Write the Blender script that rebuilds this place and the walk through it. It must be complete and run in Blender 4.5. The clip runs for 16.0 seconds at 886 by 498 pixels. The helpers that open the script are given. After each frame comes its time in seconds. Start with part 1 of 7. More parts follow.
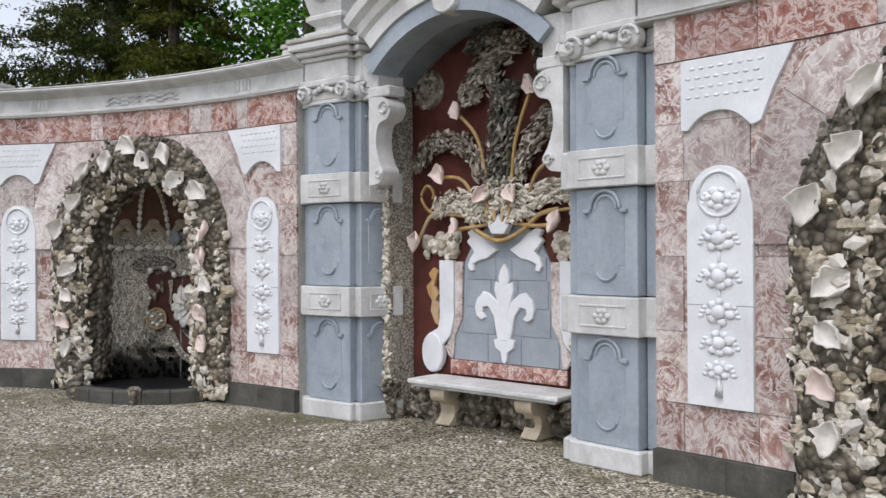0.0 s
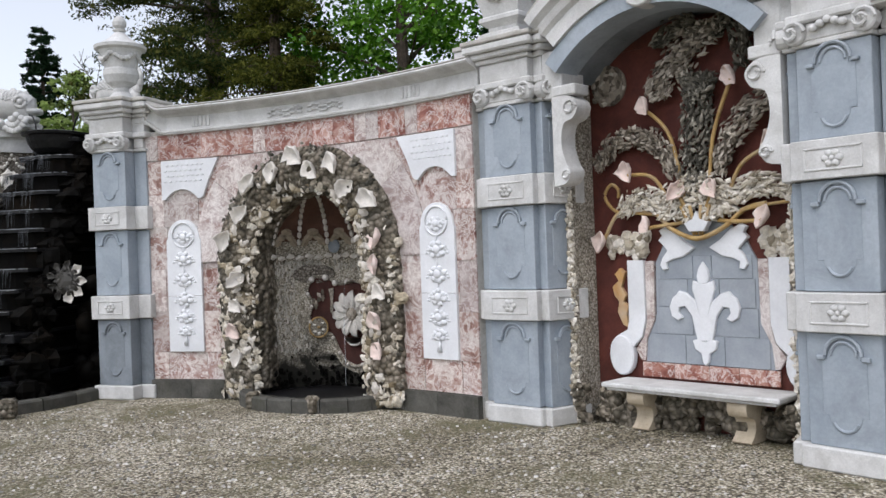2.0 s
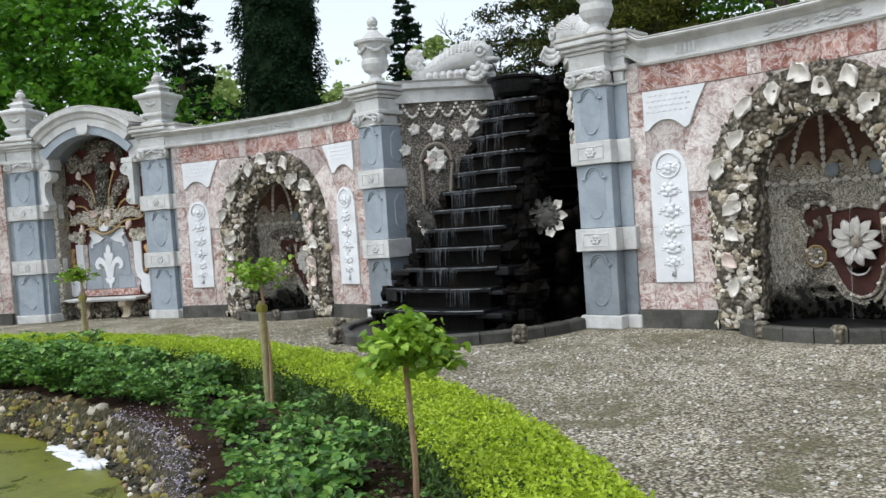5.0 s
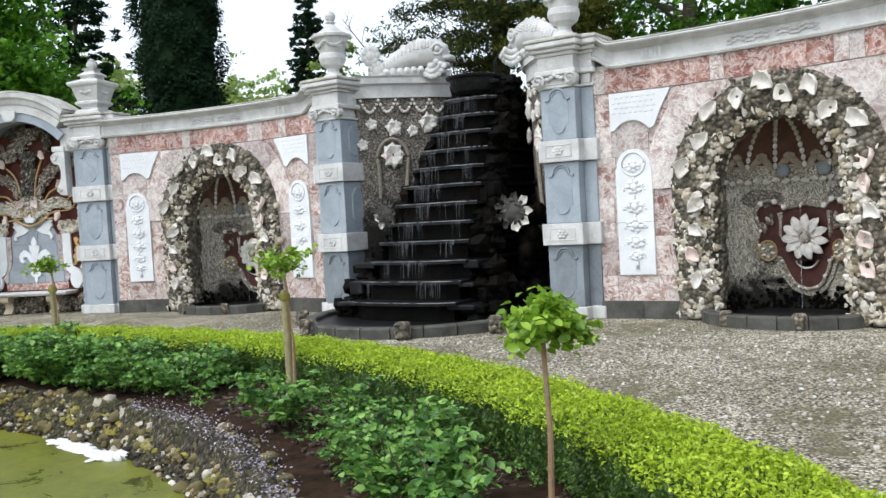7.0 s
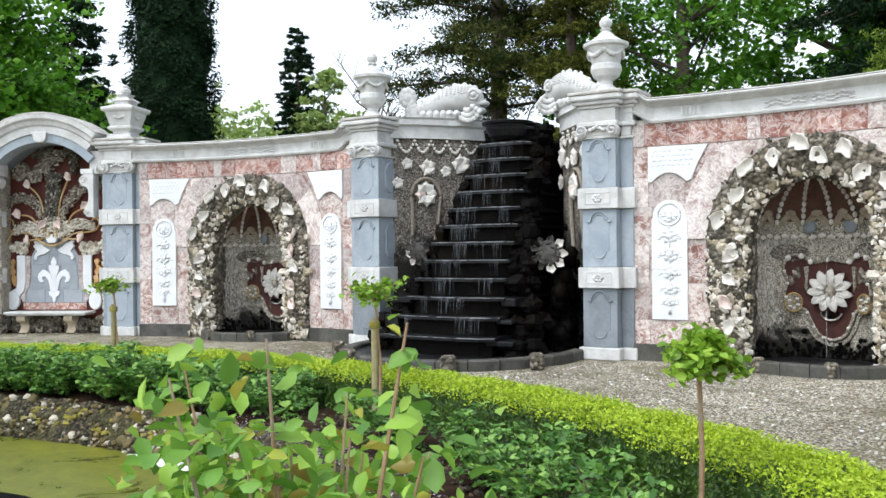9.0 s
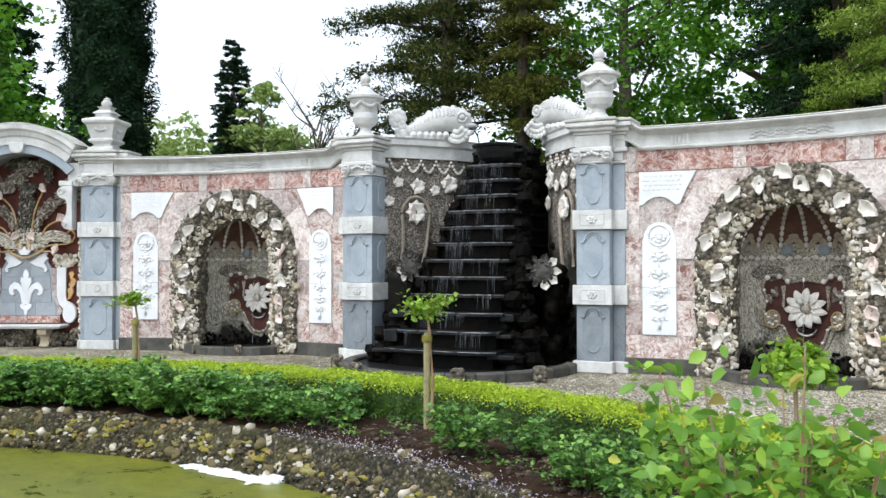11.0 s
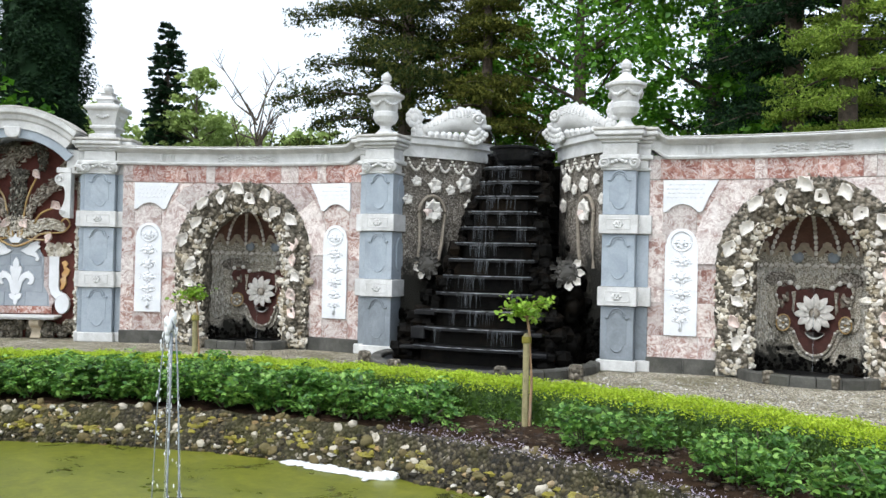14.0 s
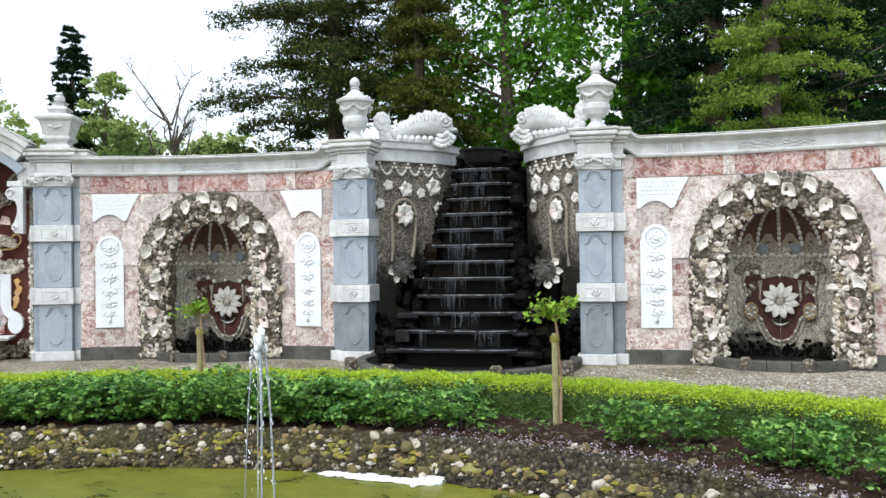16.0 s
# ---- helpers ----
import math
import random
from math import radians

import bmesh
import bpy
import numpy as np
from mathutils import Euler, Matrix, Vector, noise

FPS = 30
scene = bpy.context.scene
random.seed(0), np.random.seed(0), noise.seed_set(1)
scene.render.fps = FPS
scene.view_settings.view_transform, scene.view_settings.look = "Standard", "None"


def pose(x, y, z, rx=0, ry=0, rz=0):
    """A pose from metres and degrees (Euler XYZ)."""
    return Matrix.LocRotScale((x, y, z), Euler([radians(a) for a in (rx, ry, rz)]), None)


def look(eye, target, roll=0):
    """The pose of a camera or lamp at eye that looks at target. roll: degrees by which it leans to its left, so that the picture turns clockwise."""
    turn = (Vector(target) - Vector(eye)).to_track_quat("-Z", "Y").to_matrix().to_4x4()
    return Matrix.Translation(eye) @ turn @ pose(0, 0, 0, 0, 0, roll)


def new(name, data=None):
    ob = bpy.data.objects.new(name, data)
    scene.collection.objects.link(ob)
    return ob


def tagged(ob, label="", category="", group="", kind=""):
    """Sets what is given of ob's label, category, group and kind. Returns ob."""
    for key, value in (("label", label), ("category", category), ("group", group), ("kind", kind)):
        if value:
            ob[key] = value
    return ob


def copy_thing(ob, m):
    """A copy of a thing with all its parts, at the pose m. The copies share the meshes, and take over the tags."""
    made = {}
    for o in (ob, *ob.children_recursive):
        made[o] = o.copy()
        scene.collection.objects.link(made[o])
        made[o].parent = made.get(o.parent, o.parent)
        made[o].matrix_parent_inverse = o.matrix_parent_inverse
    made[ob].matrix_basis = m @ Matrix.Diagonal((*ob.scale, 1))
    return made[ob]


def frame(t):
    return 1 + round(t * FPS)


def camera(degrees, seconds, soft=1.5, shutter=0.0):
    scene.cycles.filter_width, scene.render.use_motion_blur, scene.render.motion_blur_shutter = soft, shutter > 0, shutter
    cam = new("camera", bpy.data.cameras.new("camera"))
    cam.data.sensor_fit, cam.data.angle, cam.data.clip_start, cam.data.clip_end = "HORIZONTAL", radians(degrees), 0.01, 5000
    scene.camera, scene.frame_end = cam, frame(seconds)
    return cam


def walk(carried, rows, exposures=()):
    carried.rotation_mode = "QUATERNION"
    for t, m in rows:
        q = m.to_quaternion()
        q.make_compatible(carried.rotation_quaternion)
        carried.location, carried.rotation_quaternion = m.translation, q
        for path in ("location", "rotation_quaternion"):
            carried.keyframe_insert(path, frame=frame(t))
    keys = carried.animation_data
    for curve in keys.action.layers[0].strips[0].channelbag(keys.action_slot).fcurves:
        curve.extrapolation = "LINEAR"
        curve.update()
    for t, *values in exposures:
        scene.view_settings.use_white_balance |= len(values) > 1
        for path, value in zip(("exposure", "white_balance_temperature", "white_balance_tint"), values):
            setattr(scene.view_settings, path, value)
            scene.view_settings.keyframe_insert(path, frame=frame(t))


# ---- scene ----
cam = camera(53.6, 16.0)
PATH = [
    (0, (10.753, -8.486, 1.64), (10.202, -6.563, 1.64), -0.3),
    (0.5, (10.51, -8.5, 1.59), (9.866, -6.607, 1.587), 0.1),
    (1, (10.231, -8.461, 1.573), (9.482, -6.606, 1.6), -0.6),
    (1.5, (9.943, -8.539, 1.562), (9.24, -6.666, 1.571), 2.0),
    (2, (9.674, -8.69, 1.669), (8.971, -6.818, 1.677), -2.1),
    (2.5, (9.353, -8.848, 1.596), (8.571, -7.007, 1.617), -0.5),
    (3, (9.007, -8.957, 1.623), (8.132, -7.159, 1.662), -3.7),
    (3.5, (8.751, -9.09, 1.554), (7.847, -7.307, 1.505), -0.4),
    (4, (8.512, -9.328, 1.51), (7.54, -7.58, 1.478), -2.2),
    (4.5, (8.27, -9.518, 1.509), (7.148, -7.863, 1.453), -3.7),
    (5, (7.901, -9.612, 1.505), (6.577, -8.114, 1.442), -3.9),
    (5.2, (7.815, -9.678, 1.492), (6.517, -8.16, 1.398), -3.0),
    (7.3, (7.069, -10.687, 1.533), (5.988, -9.006, 1.449), -4.4),
    (7.5, (7.02, -10.804, 1.545), (5.916, -9.139, 1.45), -6.6),
    (8, (6.842, -10.997, 1.52), (5.74, -9.33, 1.434), -7.1),
    (8.5, (6.669, -11.204, 1.544), (5.555, -9.544, 1.48), -4.7),
    (9, (6.499, -11.451, 1.535), (5.455, -9.746, 1.539), -0.6),
    (9.5, (6.325, -11.663, 1.546), (5.291, -9.951, 1.512), -2.8),
    (10, (6.083, -11.922, 1.559), (5.107, -10.177, 1.588), -4.1),
    (10.2, (6.009, -12.031, 1.559), (5.047, -10.278, 1.588), -2.7),
    (12.3, (5.006, -12.986, 1.6), (4.192, -11.159, 1.65), 1.2),
    (12.5, (4.901, -13.05, 1.589), (4.184, -11.183, 1.57), -0.8),
    (13, (4.618, -13.219, 1.638), (3.919, -11.345, 1.645), 1.3),
    (13.5, (4.354, -13.295, 1.647), (3.625, -11.433, 1.668), -0.8),
    (14, (4.091, -13.411, 1.647), (3.403, -11.533, 1.67), 1.3),
    (14.5, (3.833, -13.581, 1.671), (3.198, -11.684, 1.693), 0.5),
    (15, (3.531, -13.652, 1.672), (2.913, -11.75, 1.682), 0.7),
    (15.5, (3.272, -13.689, 1.689), (2.65, -11.788, 1.711), 0.6),
    (16, (2.978, -13.846, 1.693), (2.498, -11.905, 1.716), -0.8),
]
walk(cam, [(t, look(eye, target, roll)) for t, eye, target, roll in PATH],
     [(t, stops, 6250 if t < 2 else 6150, 13 if t < 2 else 10 if t < 4 else 7) for t, stops in ((0, 0.23), (1.5, 0.26), (3, 0.32), (5, 0.43), (7.5, 0.73), (9, 0.86), (12.5, 0.8), (16, 0.82))])

# ---- light: an overcast spring day ----
world = bpy.data.worlds.new("overcast_sky")
scene.world = world
world.use_nodes = True
wn, wl = world.node_tree.nodes, world.node_tree.links
sky = wn.new("ShaderNodeTexSky")
sky.sky_type = "NISHITA"
sky.sun_disc = False
sky.sun_elevation, sky.sun_rotation = radians(58), radians(200)
sky.air_density, sky.dust_density, sky.ozone_density = 1.0, 2.0, 1.0
cloud = wn.new("ShaderNodeHueSaturation")
cloud.inputs["Saturation"].default_value = 0.30
cloud.inputs["Value"].default_value = 1.25
wl.new(sky.outputs[0], cloud.inputs["Color"])
wl.new(cloud.outputs[0], wn["Background"].inputs["Color"])
wn["Background"].inputs["Strength"].default_value = 0.15
sun = new("sun", bpy.data.lights.new("sun", "SUN"))
sun.data.energy, sun.data.angle, sun.data.color = 0.7, radians(35), (1.0, 0.96, 0.9)
sun.matrix_world = look((-6, -30, 45), (0, 0, 0))


# ---- materials ----
def shade(name, rough=0.7, metal=0.0):
    m = bpy.data.materials.new(name)
    m.use_nodes = True
    b = m.node_tree.nodes["Principled BSDF"]
    b.inputs["Roughness"].default_value = rough
    b.inputs["Metallic"].default_value = metal
    return m, m.node_tree.nodes, m.node_tree.links, b


def tex(nodes, links, kind, scale, coord, detail=6.0, rough=0.6, distort=0.0):
    if kind == "noise":
        n = nodes.new("ShaderNodeTexNoise")
        n.inputs["Detail"].default_value = detail
        n.inputs["Roughness"].default_value = rough
        n.inputs["Distortion"].default_value = distort
    else:
        n = nodes.new("ShaderNodeTexVoronoi")
        n.feature = kind
    n.inputs["Scale"].default_value = scale
    links.new(coord, n.inputs["Vector"])
    return n


def ramp(nodes, links, src, stops):
    r = nodes.new("ShaderNodeValToRGB")
    els = r.color_ramp.elements
    while len(els) < len(stops):
        els.new(0.5)
    for e, (p, c) in zip(els, stops):
        e.position = p
        e.color = (*c, 1) if len(c) == 3 else c
    links.new(src, r.inputs[0])
    return r


def mix(nodes, links, fac, a, b, mode="MIX"):
    m = nodes.new("ShaderNodeMix")
    m.data_type, m.blend_type = "RGBA", mode
    for sock, val in ((m.inputs[0], fac), (m.inputs[6], a), (m.inputs[7], b)):
        if isinstance(val, (float, int)):
            sock.default_value = val
        elif isinstance(val, tuple):
            sock.default_value = (*val, 1)
        else:
            links.new(val, sock)
    return m.outputs[2]


def bump(nodes, links, bsdf, src, strength, dist):
    b = nodes.new("ShaderNodeBump")
    b.inputs["Strength"].default_value, b.inputs["Distance"].default_value = strength, dist
    links.new(src, b.inputs["Height"])
    links.new(b.outputs[0], bsdf.inputs["Normal"])


def place(nodes, links, spread=7.0):
    """World-size coordinates, shifted from piece to piece."""
    g = nodes.new("ShaderNodeNewGeometry")
    o = nodes.new("ShaderNodeObjectInfo")
    v = nodes.new("ShaderNodeVectorMath")
    v.operation = "SCALE"
    v.inputs[0].default_value = (1.0, 0.7, 1.3)
    s = nodes.new("ShaderNodeMath")
    s.operation = "MULTIPLY"
    s.inputs[1].default_value = spread
    links.new(o.outputs["Random"], s.inputs[0])
    links.new(s.outputs[0], v.inputs["Scale"])
    a = nodes.new("ShaderNodeVectorMath")
    links.new(g.outputs["Position"], a.inputs[0])
    links.new(v.outputs[0], a.inputs[1])
    return a.outputs[0], o.outputs["Random"], g.outputs["Random Per Island"]


def marble(name, dark, mid, pale, vein=0.55, rough=0.45):
    m, n, l, b = shade(name, rough)
    c, rnd, isl = place(n, l)
    big = tex(n, l, "noise", 5.0, c, 10, 0.72, 0.9)
    tone = ramp(n, l, big.outputs[0], [(0.37, dark), (0.48, mid), (0.585, pale)])
    v = tex(n, l, "noise", 5.5, c, 10, 0.74, 1.4)
    line = ramp(n, l, v.outputs[0], [(0.455, (0, 0, 0)), (0.485, (1, 1, 1)), (0.50, (1, 1, 1)), (0.53, (0, 0, 0))])
    f = n.new("ShaderNodeMath")
    f.operation = "MULTIPLY"
    f.inputs[1].default_value = vein
    l.new(line.outputs[0], f.inputs[0])
    col = mix(n, l, f.outputs[0], tone.outputs[0], (0.80, 0.76, 0.73))
    each = ramp(n, l, rnd, [(0.0, (0.78, 0.74, 0.74)), (0.5, (1, 1, 1)), (1.0, (1.12, 1.1, 1.08))])
    col = mix(n, l, 1.0, col, each.outputs[0], "MULTIPLY")
    dirt = tex(n, l, "noise", 0.9, c, 5, 0.7)
    dr = ramp(n, l, dirt.outputs[0], [(0.42, (0.62, 0.60, 0.57)), (0.62, (1, 1, 1))])
    col = mix(n, l, 0.55, col, dr.outputs[0], "MULTIPLY")
    l.new(col, b.inputs["Base Color"])
    bump(n, l, b, v.outputs[0], 0.25, 0.004)
    return m


def stone(name, lo, hi, scale=3.0, rough=0.8, speck=0.25, bumps=0.4, stain=(0.45, 0.44, 0.40), stains=0.5):
    m, n, l, b = shade(name, rough)
    c, rnd, isl = place(n, l)
    a = tex(n, l, "noise", scale, c, 7, 0.65, 0.4)
    tone = ramp(n, l, a.outputs[0], [(0.32, lo), (0.66, hi)])
    fine = tex(n, l, "noise", scale * 22, c, 4, 0.7)
    fr = ramp(n, l, fine.outputs[0], [(0.3, (1 - speck,) * 3), (0.7, (1 + speck * 0.4,) * 3)])
    col = mix(n, l, 1.0, tone.outputs[0], fr.outputs[0], "MULTIPLY")
    s = tex(n, l, "noise", 1.7, c, 8, 0.75, 0.8)
    sr = ramp(n, l, s.outputs[0], [(0.50, (0, 0, 0)), (0.72, (1, 1, 1))])
    f = n.new("ShaderNodeMath")
    f.operation = "MULTIPLY"
    f.inputs[1].default_value = stains
    l.new(sr.outputs[0], f.inputs[0])
    col = mix(n, l, f.outputs[0], col, stain)
    l.new(col, b.inputs["Base Color"])
    bump(n, l, b, fine.outputs[0], bumps, 0.006)
    return m


def dull(m, level):
    m.node_tree.nodes["Principled BSDF"].inputs["Specular IOR Level"].default_value = level
    return m


def pebbly(name, tones, scale, rough=0.85, bumps=0.8, depth=0.02, stain=None, stains=0.6):
    """Closely set small pebbles or shell grit."""
    m, n, l, b = shade(name, rough)
    c, rnd, isl = place(n, l, 3.0)
    v = tex(n, l, "F1", scale, c)
    col = ramp(n, l, v.outputs["Color"], tones).outputs[0]
    v2 = tex(n, l, "F1", scale, c)
    gap = ramp(n, l, v2.outputs["Distance"], [(0.35, (1, 1, 1)), (0.75, (0.35, 0.33, 0.30))])
    col = mix(n, l, 1.0, col, gap.outputs[0], "MULTIPLY")
    big = tex(n, l, "noise", 1.3, c, 6, 0.7, 0.6)
    if stain:
        sr = ramp(n, l, big.outputs[0], [(0.42, (0, 0, 0)), (0.66, (stains,) * 3)])
        col = mix(n, l, sr.outputs[0], col, stain)
    l.new(col, b.inputs["Base Color"])
    inv = n.new("ShaderNodeMath")
    inv.operation = "SUBTRACT"
    inv.inputs[0].default_value = 1.0
    l.new(v2.outputs["Distance"], inv.inputs[1])
    bump(n, l, b, inv.outputs[0], bumps, depth)
    return m


def islands(name, tones, rough=0.6, scale=9.0, var=0.35, sub=0.0):
    """Many small pieces, each with its own tone."""
    m, n, l, b = shade(name, rough)
    c, rnd, isl = place(n, l, 2.0)
    t = ramp(n, l, isl, tones)
    a = tex(n, l, "noise", scale, c, 5, 0.65)
    ar = ramp(n, l, a.outputs[0], [(0.3, (1 - var,) * 3), (0.7, (1.1,) * 3)])
    col = mix(n, l, 1.0, t.outputs[0], ar.outputs[0], "MULTIPLY")
    l.new(col, b.inputs["Base Color"])
    bump(n, l, b, a.outputs[0], 0.3, 0.01)
    if sub:
        b.inputs["Transmission Weight"].default_value = 0.0
        tr = n.new("ShaderNodeBsdfTranslucent")
        l.new(col, tr.inputs["Color"])
        ms = n.new("ShaderNodeMixShader")
        ms.inputs[0].default_value = sub
        l.new(b.outputs[0], ms.inputs[1])
        l.new(tr.outputs[0], ms.inputs[2])
        l.new(ms.outputs[0], n["Material Output"].inputs["Surface"])
    return m


def wetted(name, dry, level, fade, scale=1.6):
    """A copy of a wall finish with an uneven wet algae stain that has crept up from the water."""
    m = dry.copy()
    m.name = name
    n, l = m.node_tree.nodes, m.node_tree.links
    b = n["Principled BSDF"]
    old = b.inputs["Base Color"].links[0].from_socket
    g = n.new("ShaderNodeNewGeometry")
    xyz = n.new("ShaderNodeSeparateXYZ")
    l.new(g.outputs["Position"], xyz.inputs[0])
    a = tex(n, l, "noise", scale, g.outputs["Position"], 7, 0.7, 0.6)
    k = n.new("ShaderNodeMath")
    k.operation = "MULTIPLY_ADD"
    k.inputs[1].default_value, k.inputs[2].default_value = -fade * 3.2, fade * 1.6
    l.new(a.outputs[0], k.inputs[0])
    s = n.new("ShaderNodeMath")
    s.operation = "ADD"
    l.new(xyz.outputs[2], s.inputs[0])
    l.new(k.outputs[0], s.inputs[1])
    r = n.new("ShaderNodeMapRange")
    r.inputs["From Min"].default_value, r.inputs["From Max"].default_value = level + fade * 0.25, level - fade * 0.25
    l.new(s.outputs[0], r.inputs["Value"])
    l.new(mix(n, l, r.outputs[0], old, (0.012, 0.011, 0.007)), b.inputs["Base Color"])
    return m


PINK = marble("pink_marble", (0.19, 0.08, 0.06), (0.38, 0.235, 0.20), (0.64, 0.565, 0.535), 0.9)
PALE = marble("pale_pink_marble", (0.30, 0.195, 0.175), (0.45, 0.365, 0.345), (0.61, 0.555, 0.535), 0.85)
RED = marble("red_marble", (0.19, 0.055, 0.036), (0.32, 0.125, 0.09), (0.50, 0.31, 0.26), 0.7)
WHITE = stone("white_limestone", (0.50, 0.495, 0.48), (0.72, 0.715, 0.70), 3.2, 0.75, 0.14, 0.3, (0.33, 0.32, 0.29), 0.55)
CARRARA = stone("white_marble", (0.68, 0.69, 0.71), (0.81, 0.82, 0.84), 2.0, 0.5, 0.06, 0.12, (0.55, 0.55, 0.54), 0.3)
GREYTOP = stone("weathered_coping", (0.40, 0.38, 0.34), (0.62, 0.60, 0.56), 4.0, 0.9, 0.2, 0.5, (0.22, 0.21, 0.17), 0.6)
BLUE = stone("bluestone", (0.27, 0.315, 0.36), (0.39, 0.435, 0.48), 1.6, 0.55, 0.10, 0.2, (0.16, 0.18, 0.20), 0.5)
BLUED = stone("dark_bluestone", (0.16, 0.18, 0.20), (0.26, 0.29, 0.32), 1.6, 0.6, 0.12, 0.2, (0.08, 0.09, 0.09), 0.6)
BASE = stone("mossy_dark_stone", (0.028, 0.027, 0.022), (0.12, 0.116, 0.10), 2.5, 0.75, 0.3, 0.6, (0.035, 0.036, 0.018), 0.8)
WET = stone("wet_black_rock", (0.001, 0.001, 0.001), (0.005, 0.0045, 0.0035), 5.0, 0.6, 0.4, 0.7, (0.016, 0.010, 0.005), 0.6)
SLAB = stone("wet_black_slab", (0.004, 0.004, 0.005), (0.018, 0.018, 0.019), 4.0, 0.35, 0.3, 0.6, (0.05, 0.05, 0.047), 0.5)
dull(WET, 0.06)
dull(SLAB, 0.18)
BRICKRED = stone("oxblood_plaster", (0.068, 0.014, 0.009), (0.135, 0.034, 0.022), 5.0, 0.85, 0.3, 0.7, (0.06, 0.02, 0.015), 0.5)
TUFA = pebbly("tufa_crust", [(0.1, (0.07, 0.06, 0.042)), (0.4, (0.21, 0.18, 0.13)), (0.75, (0.40, 0.35, 0.28))], 17, 0.9, 1.0, 0.05, (0.06, 0.055, 0.04), 0.8)
GRIT = pebbly("shell_grit_wall", [(0.1, (0.10, 0.085, 0.065)), (0.45, (0.25, 0.22, 0.185)), (0.8, (0.45, 0.41, 0.36))], 40, 0.9, 0.9, 0.015, (0.05, 0.045, 0.035), 0.7)
SHELL = islands("bleached_shell", [(0.0, (0.52, 0.47, 0.40)), (0.5, (0.72, 0.68, 0.62)), (1.0, (0.84, 0.81, 0.77))], 0.5, 14, 0.25)
SHELLPINK = islands("pink_shell", [(0.0, (0.66, 0.48, 0.42)), (1.0, (0.82, 0.72, 0.66))], 0.45, 14, 0.2)
CRUST = islands("arch_shell_flakes", [(0.0, (0.28, 0.235, 0.165)), (0.25, (0.58, 0.52, 0.41)), (0.6, (0.76, 0.70, 0.60)), (1.0, (0.84, 0.79, 0.71))], 0.75, 20, 0.4)
LUMP = islands("cream_tufa_lumps", [(0.0, (0.20, 0.155, 0.09)), (0.3, (0.46, 0.39, 0.27)), (0.7, (0.66, 0.59, 0.47)), (1.0, (0.80, 0.75, 0.65))], 0.85, 26, 0.55)
LEAFSHELL = islands("buff_leaf_shell", [(0.0, (0.30, 0.24, 0.17)), (1.0, (0.48, 0.41, 0.31))], 0.7, 16, 0.3)
MUSSEL = islands("mussel_strokes", [(0.0, (0.30, 0.28, 0.24)), (0.5, (0.48, 0.45, 0.39)), (1.0, (0.64, 0.60, 0.53))], 0.7, 20, 0.3)
# moss on the arches; in the alcove it stands in for shade
MOSSY_SHADED = islands("mossy_and_shaded_flakes", [(0.0, (0.03, 0.027, 0.018)), (0.5, (0.11, 0.10, 0.078)), (0.85, (0.23, 0.21, 0.165)), (1.0, (0.48, 0.45, 0.38))], 0.85, 20, 0.4)
CORAL = islands("grey_shell_flakes", [(0.0, (0.07, 0.055, 0.04)), (0.5, (0.25, 0.21, 0.16)), (1.0, (0.56, 0.50, 0.42))], 0.75, 20, 0.4)
OCHRE = stone("ochre_marble", (0.46, 0.24, 0.07), (0.62, 0.38, 0.15), 6.0, 0.5, 0.1, 0.2)
CANE = stone("ochre_stem", (0.30, 0.18, 0.05), (0.48, 0.32, 0.12), 9.0, 0.5, 0.1, 0.2)
FLANKWALL = wetted("flank_wall_grit", GRIT, 1.75, 1.0)
NICHEGRIT = pebbly("pale_shell_grit", [(0.1, (0.32, 0.285, 0.22)), (0.45, (0.54, 0.49, 0.40)), (0.8, (0.72, 0.67, 0.58))], 50, 0.9, 0.7, 0.012, (0.09, 0.08, 0.06), 0.6)
LINING = wetted("niche_grit", NICHEGRIT, 0.42, 0.5, 2.4)
OXBLOOD = stone("dark_oxblood", (0.045, 0.013, 0.009), (0.105, 0.032, 0.022), 5.0, 0.8, 0.3, 0.7, (0.04, 0.016, 0.012), 0.5)
SAND = stone("sandy_limestone", (0.40, 0.33, 0.23), (0.58, 0.50, 0.38), 5.0, 0.85, 0.15, 0.4, (0.25, 0.21, 0.15), 0.5)
# mossy pebbles, base tones darkened to put shade between the stones
BANK = pebbly("mossy_pebble_bank", [(0.1, (0.008, 0.007, 0.004)), (0.45, (0.038, 0.03, 0.016)), (0.8, (0.12, 0.10, 0.06)), (0.95, (0.34, 0.30, 0.25))], 30, 0.9, 1.0, 0.03, (0.07, 0.066, 0.010), 0.6)
RUSSET = stone("russet_dome_plaster", (0.075, 0.030, 0.020), (0.15, 0.075, 0.05), 5.0, 0.85, 0.3, 0.7, (0.06, 0.05, 0.04), 0.5)
GREYM = stone("grey_marble_tile", (0.25, 0.28, 0.315), (0.37, 0.40, 0.435), 2.2, 0.5, 0.08, 0.15, (0.18, 0.19, 0.2), 0.35)


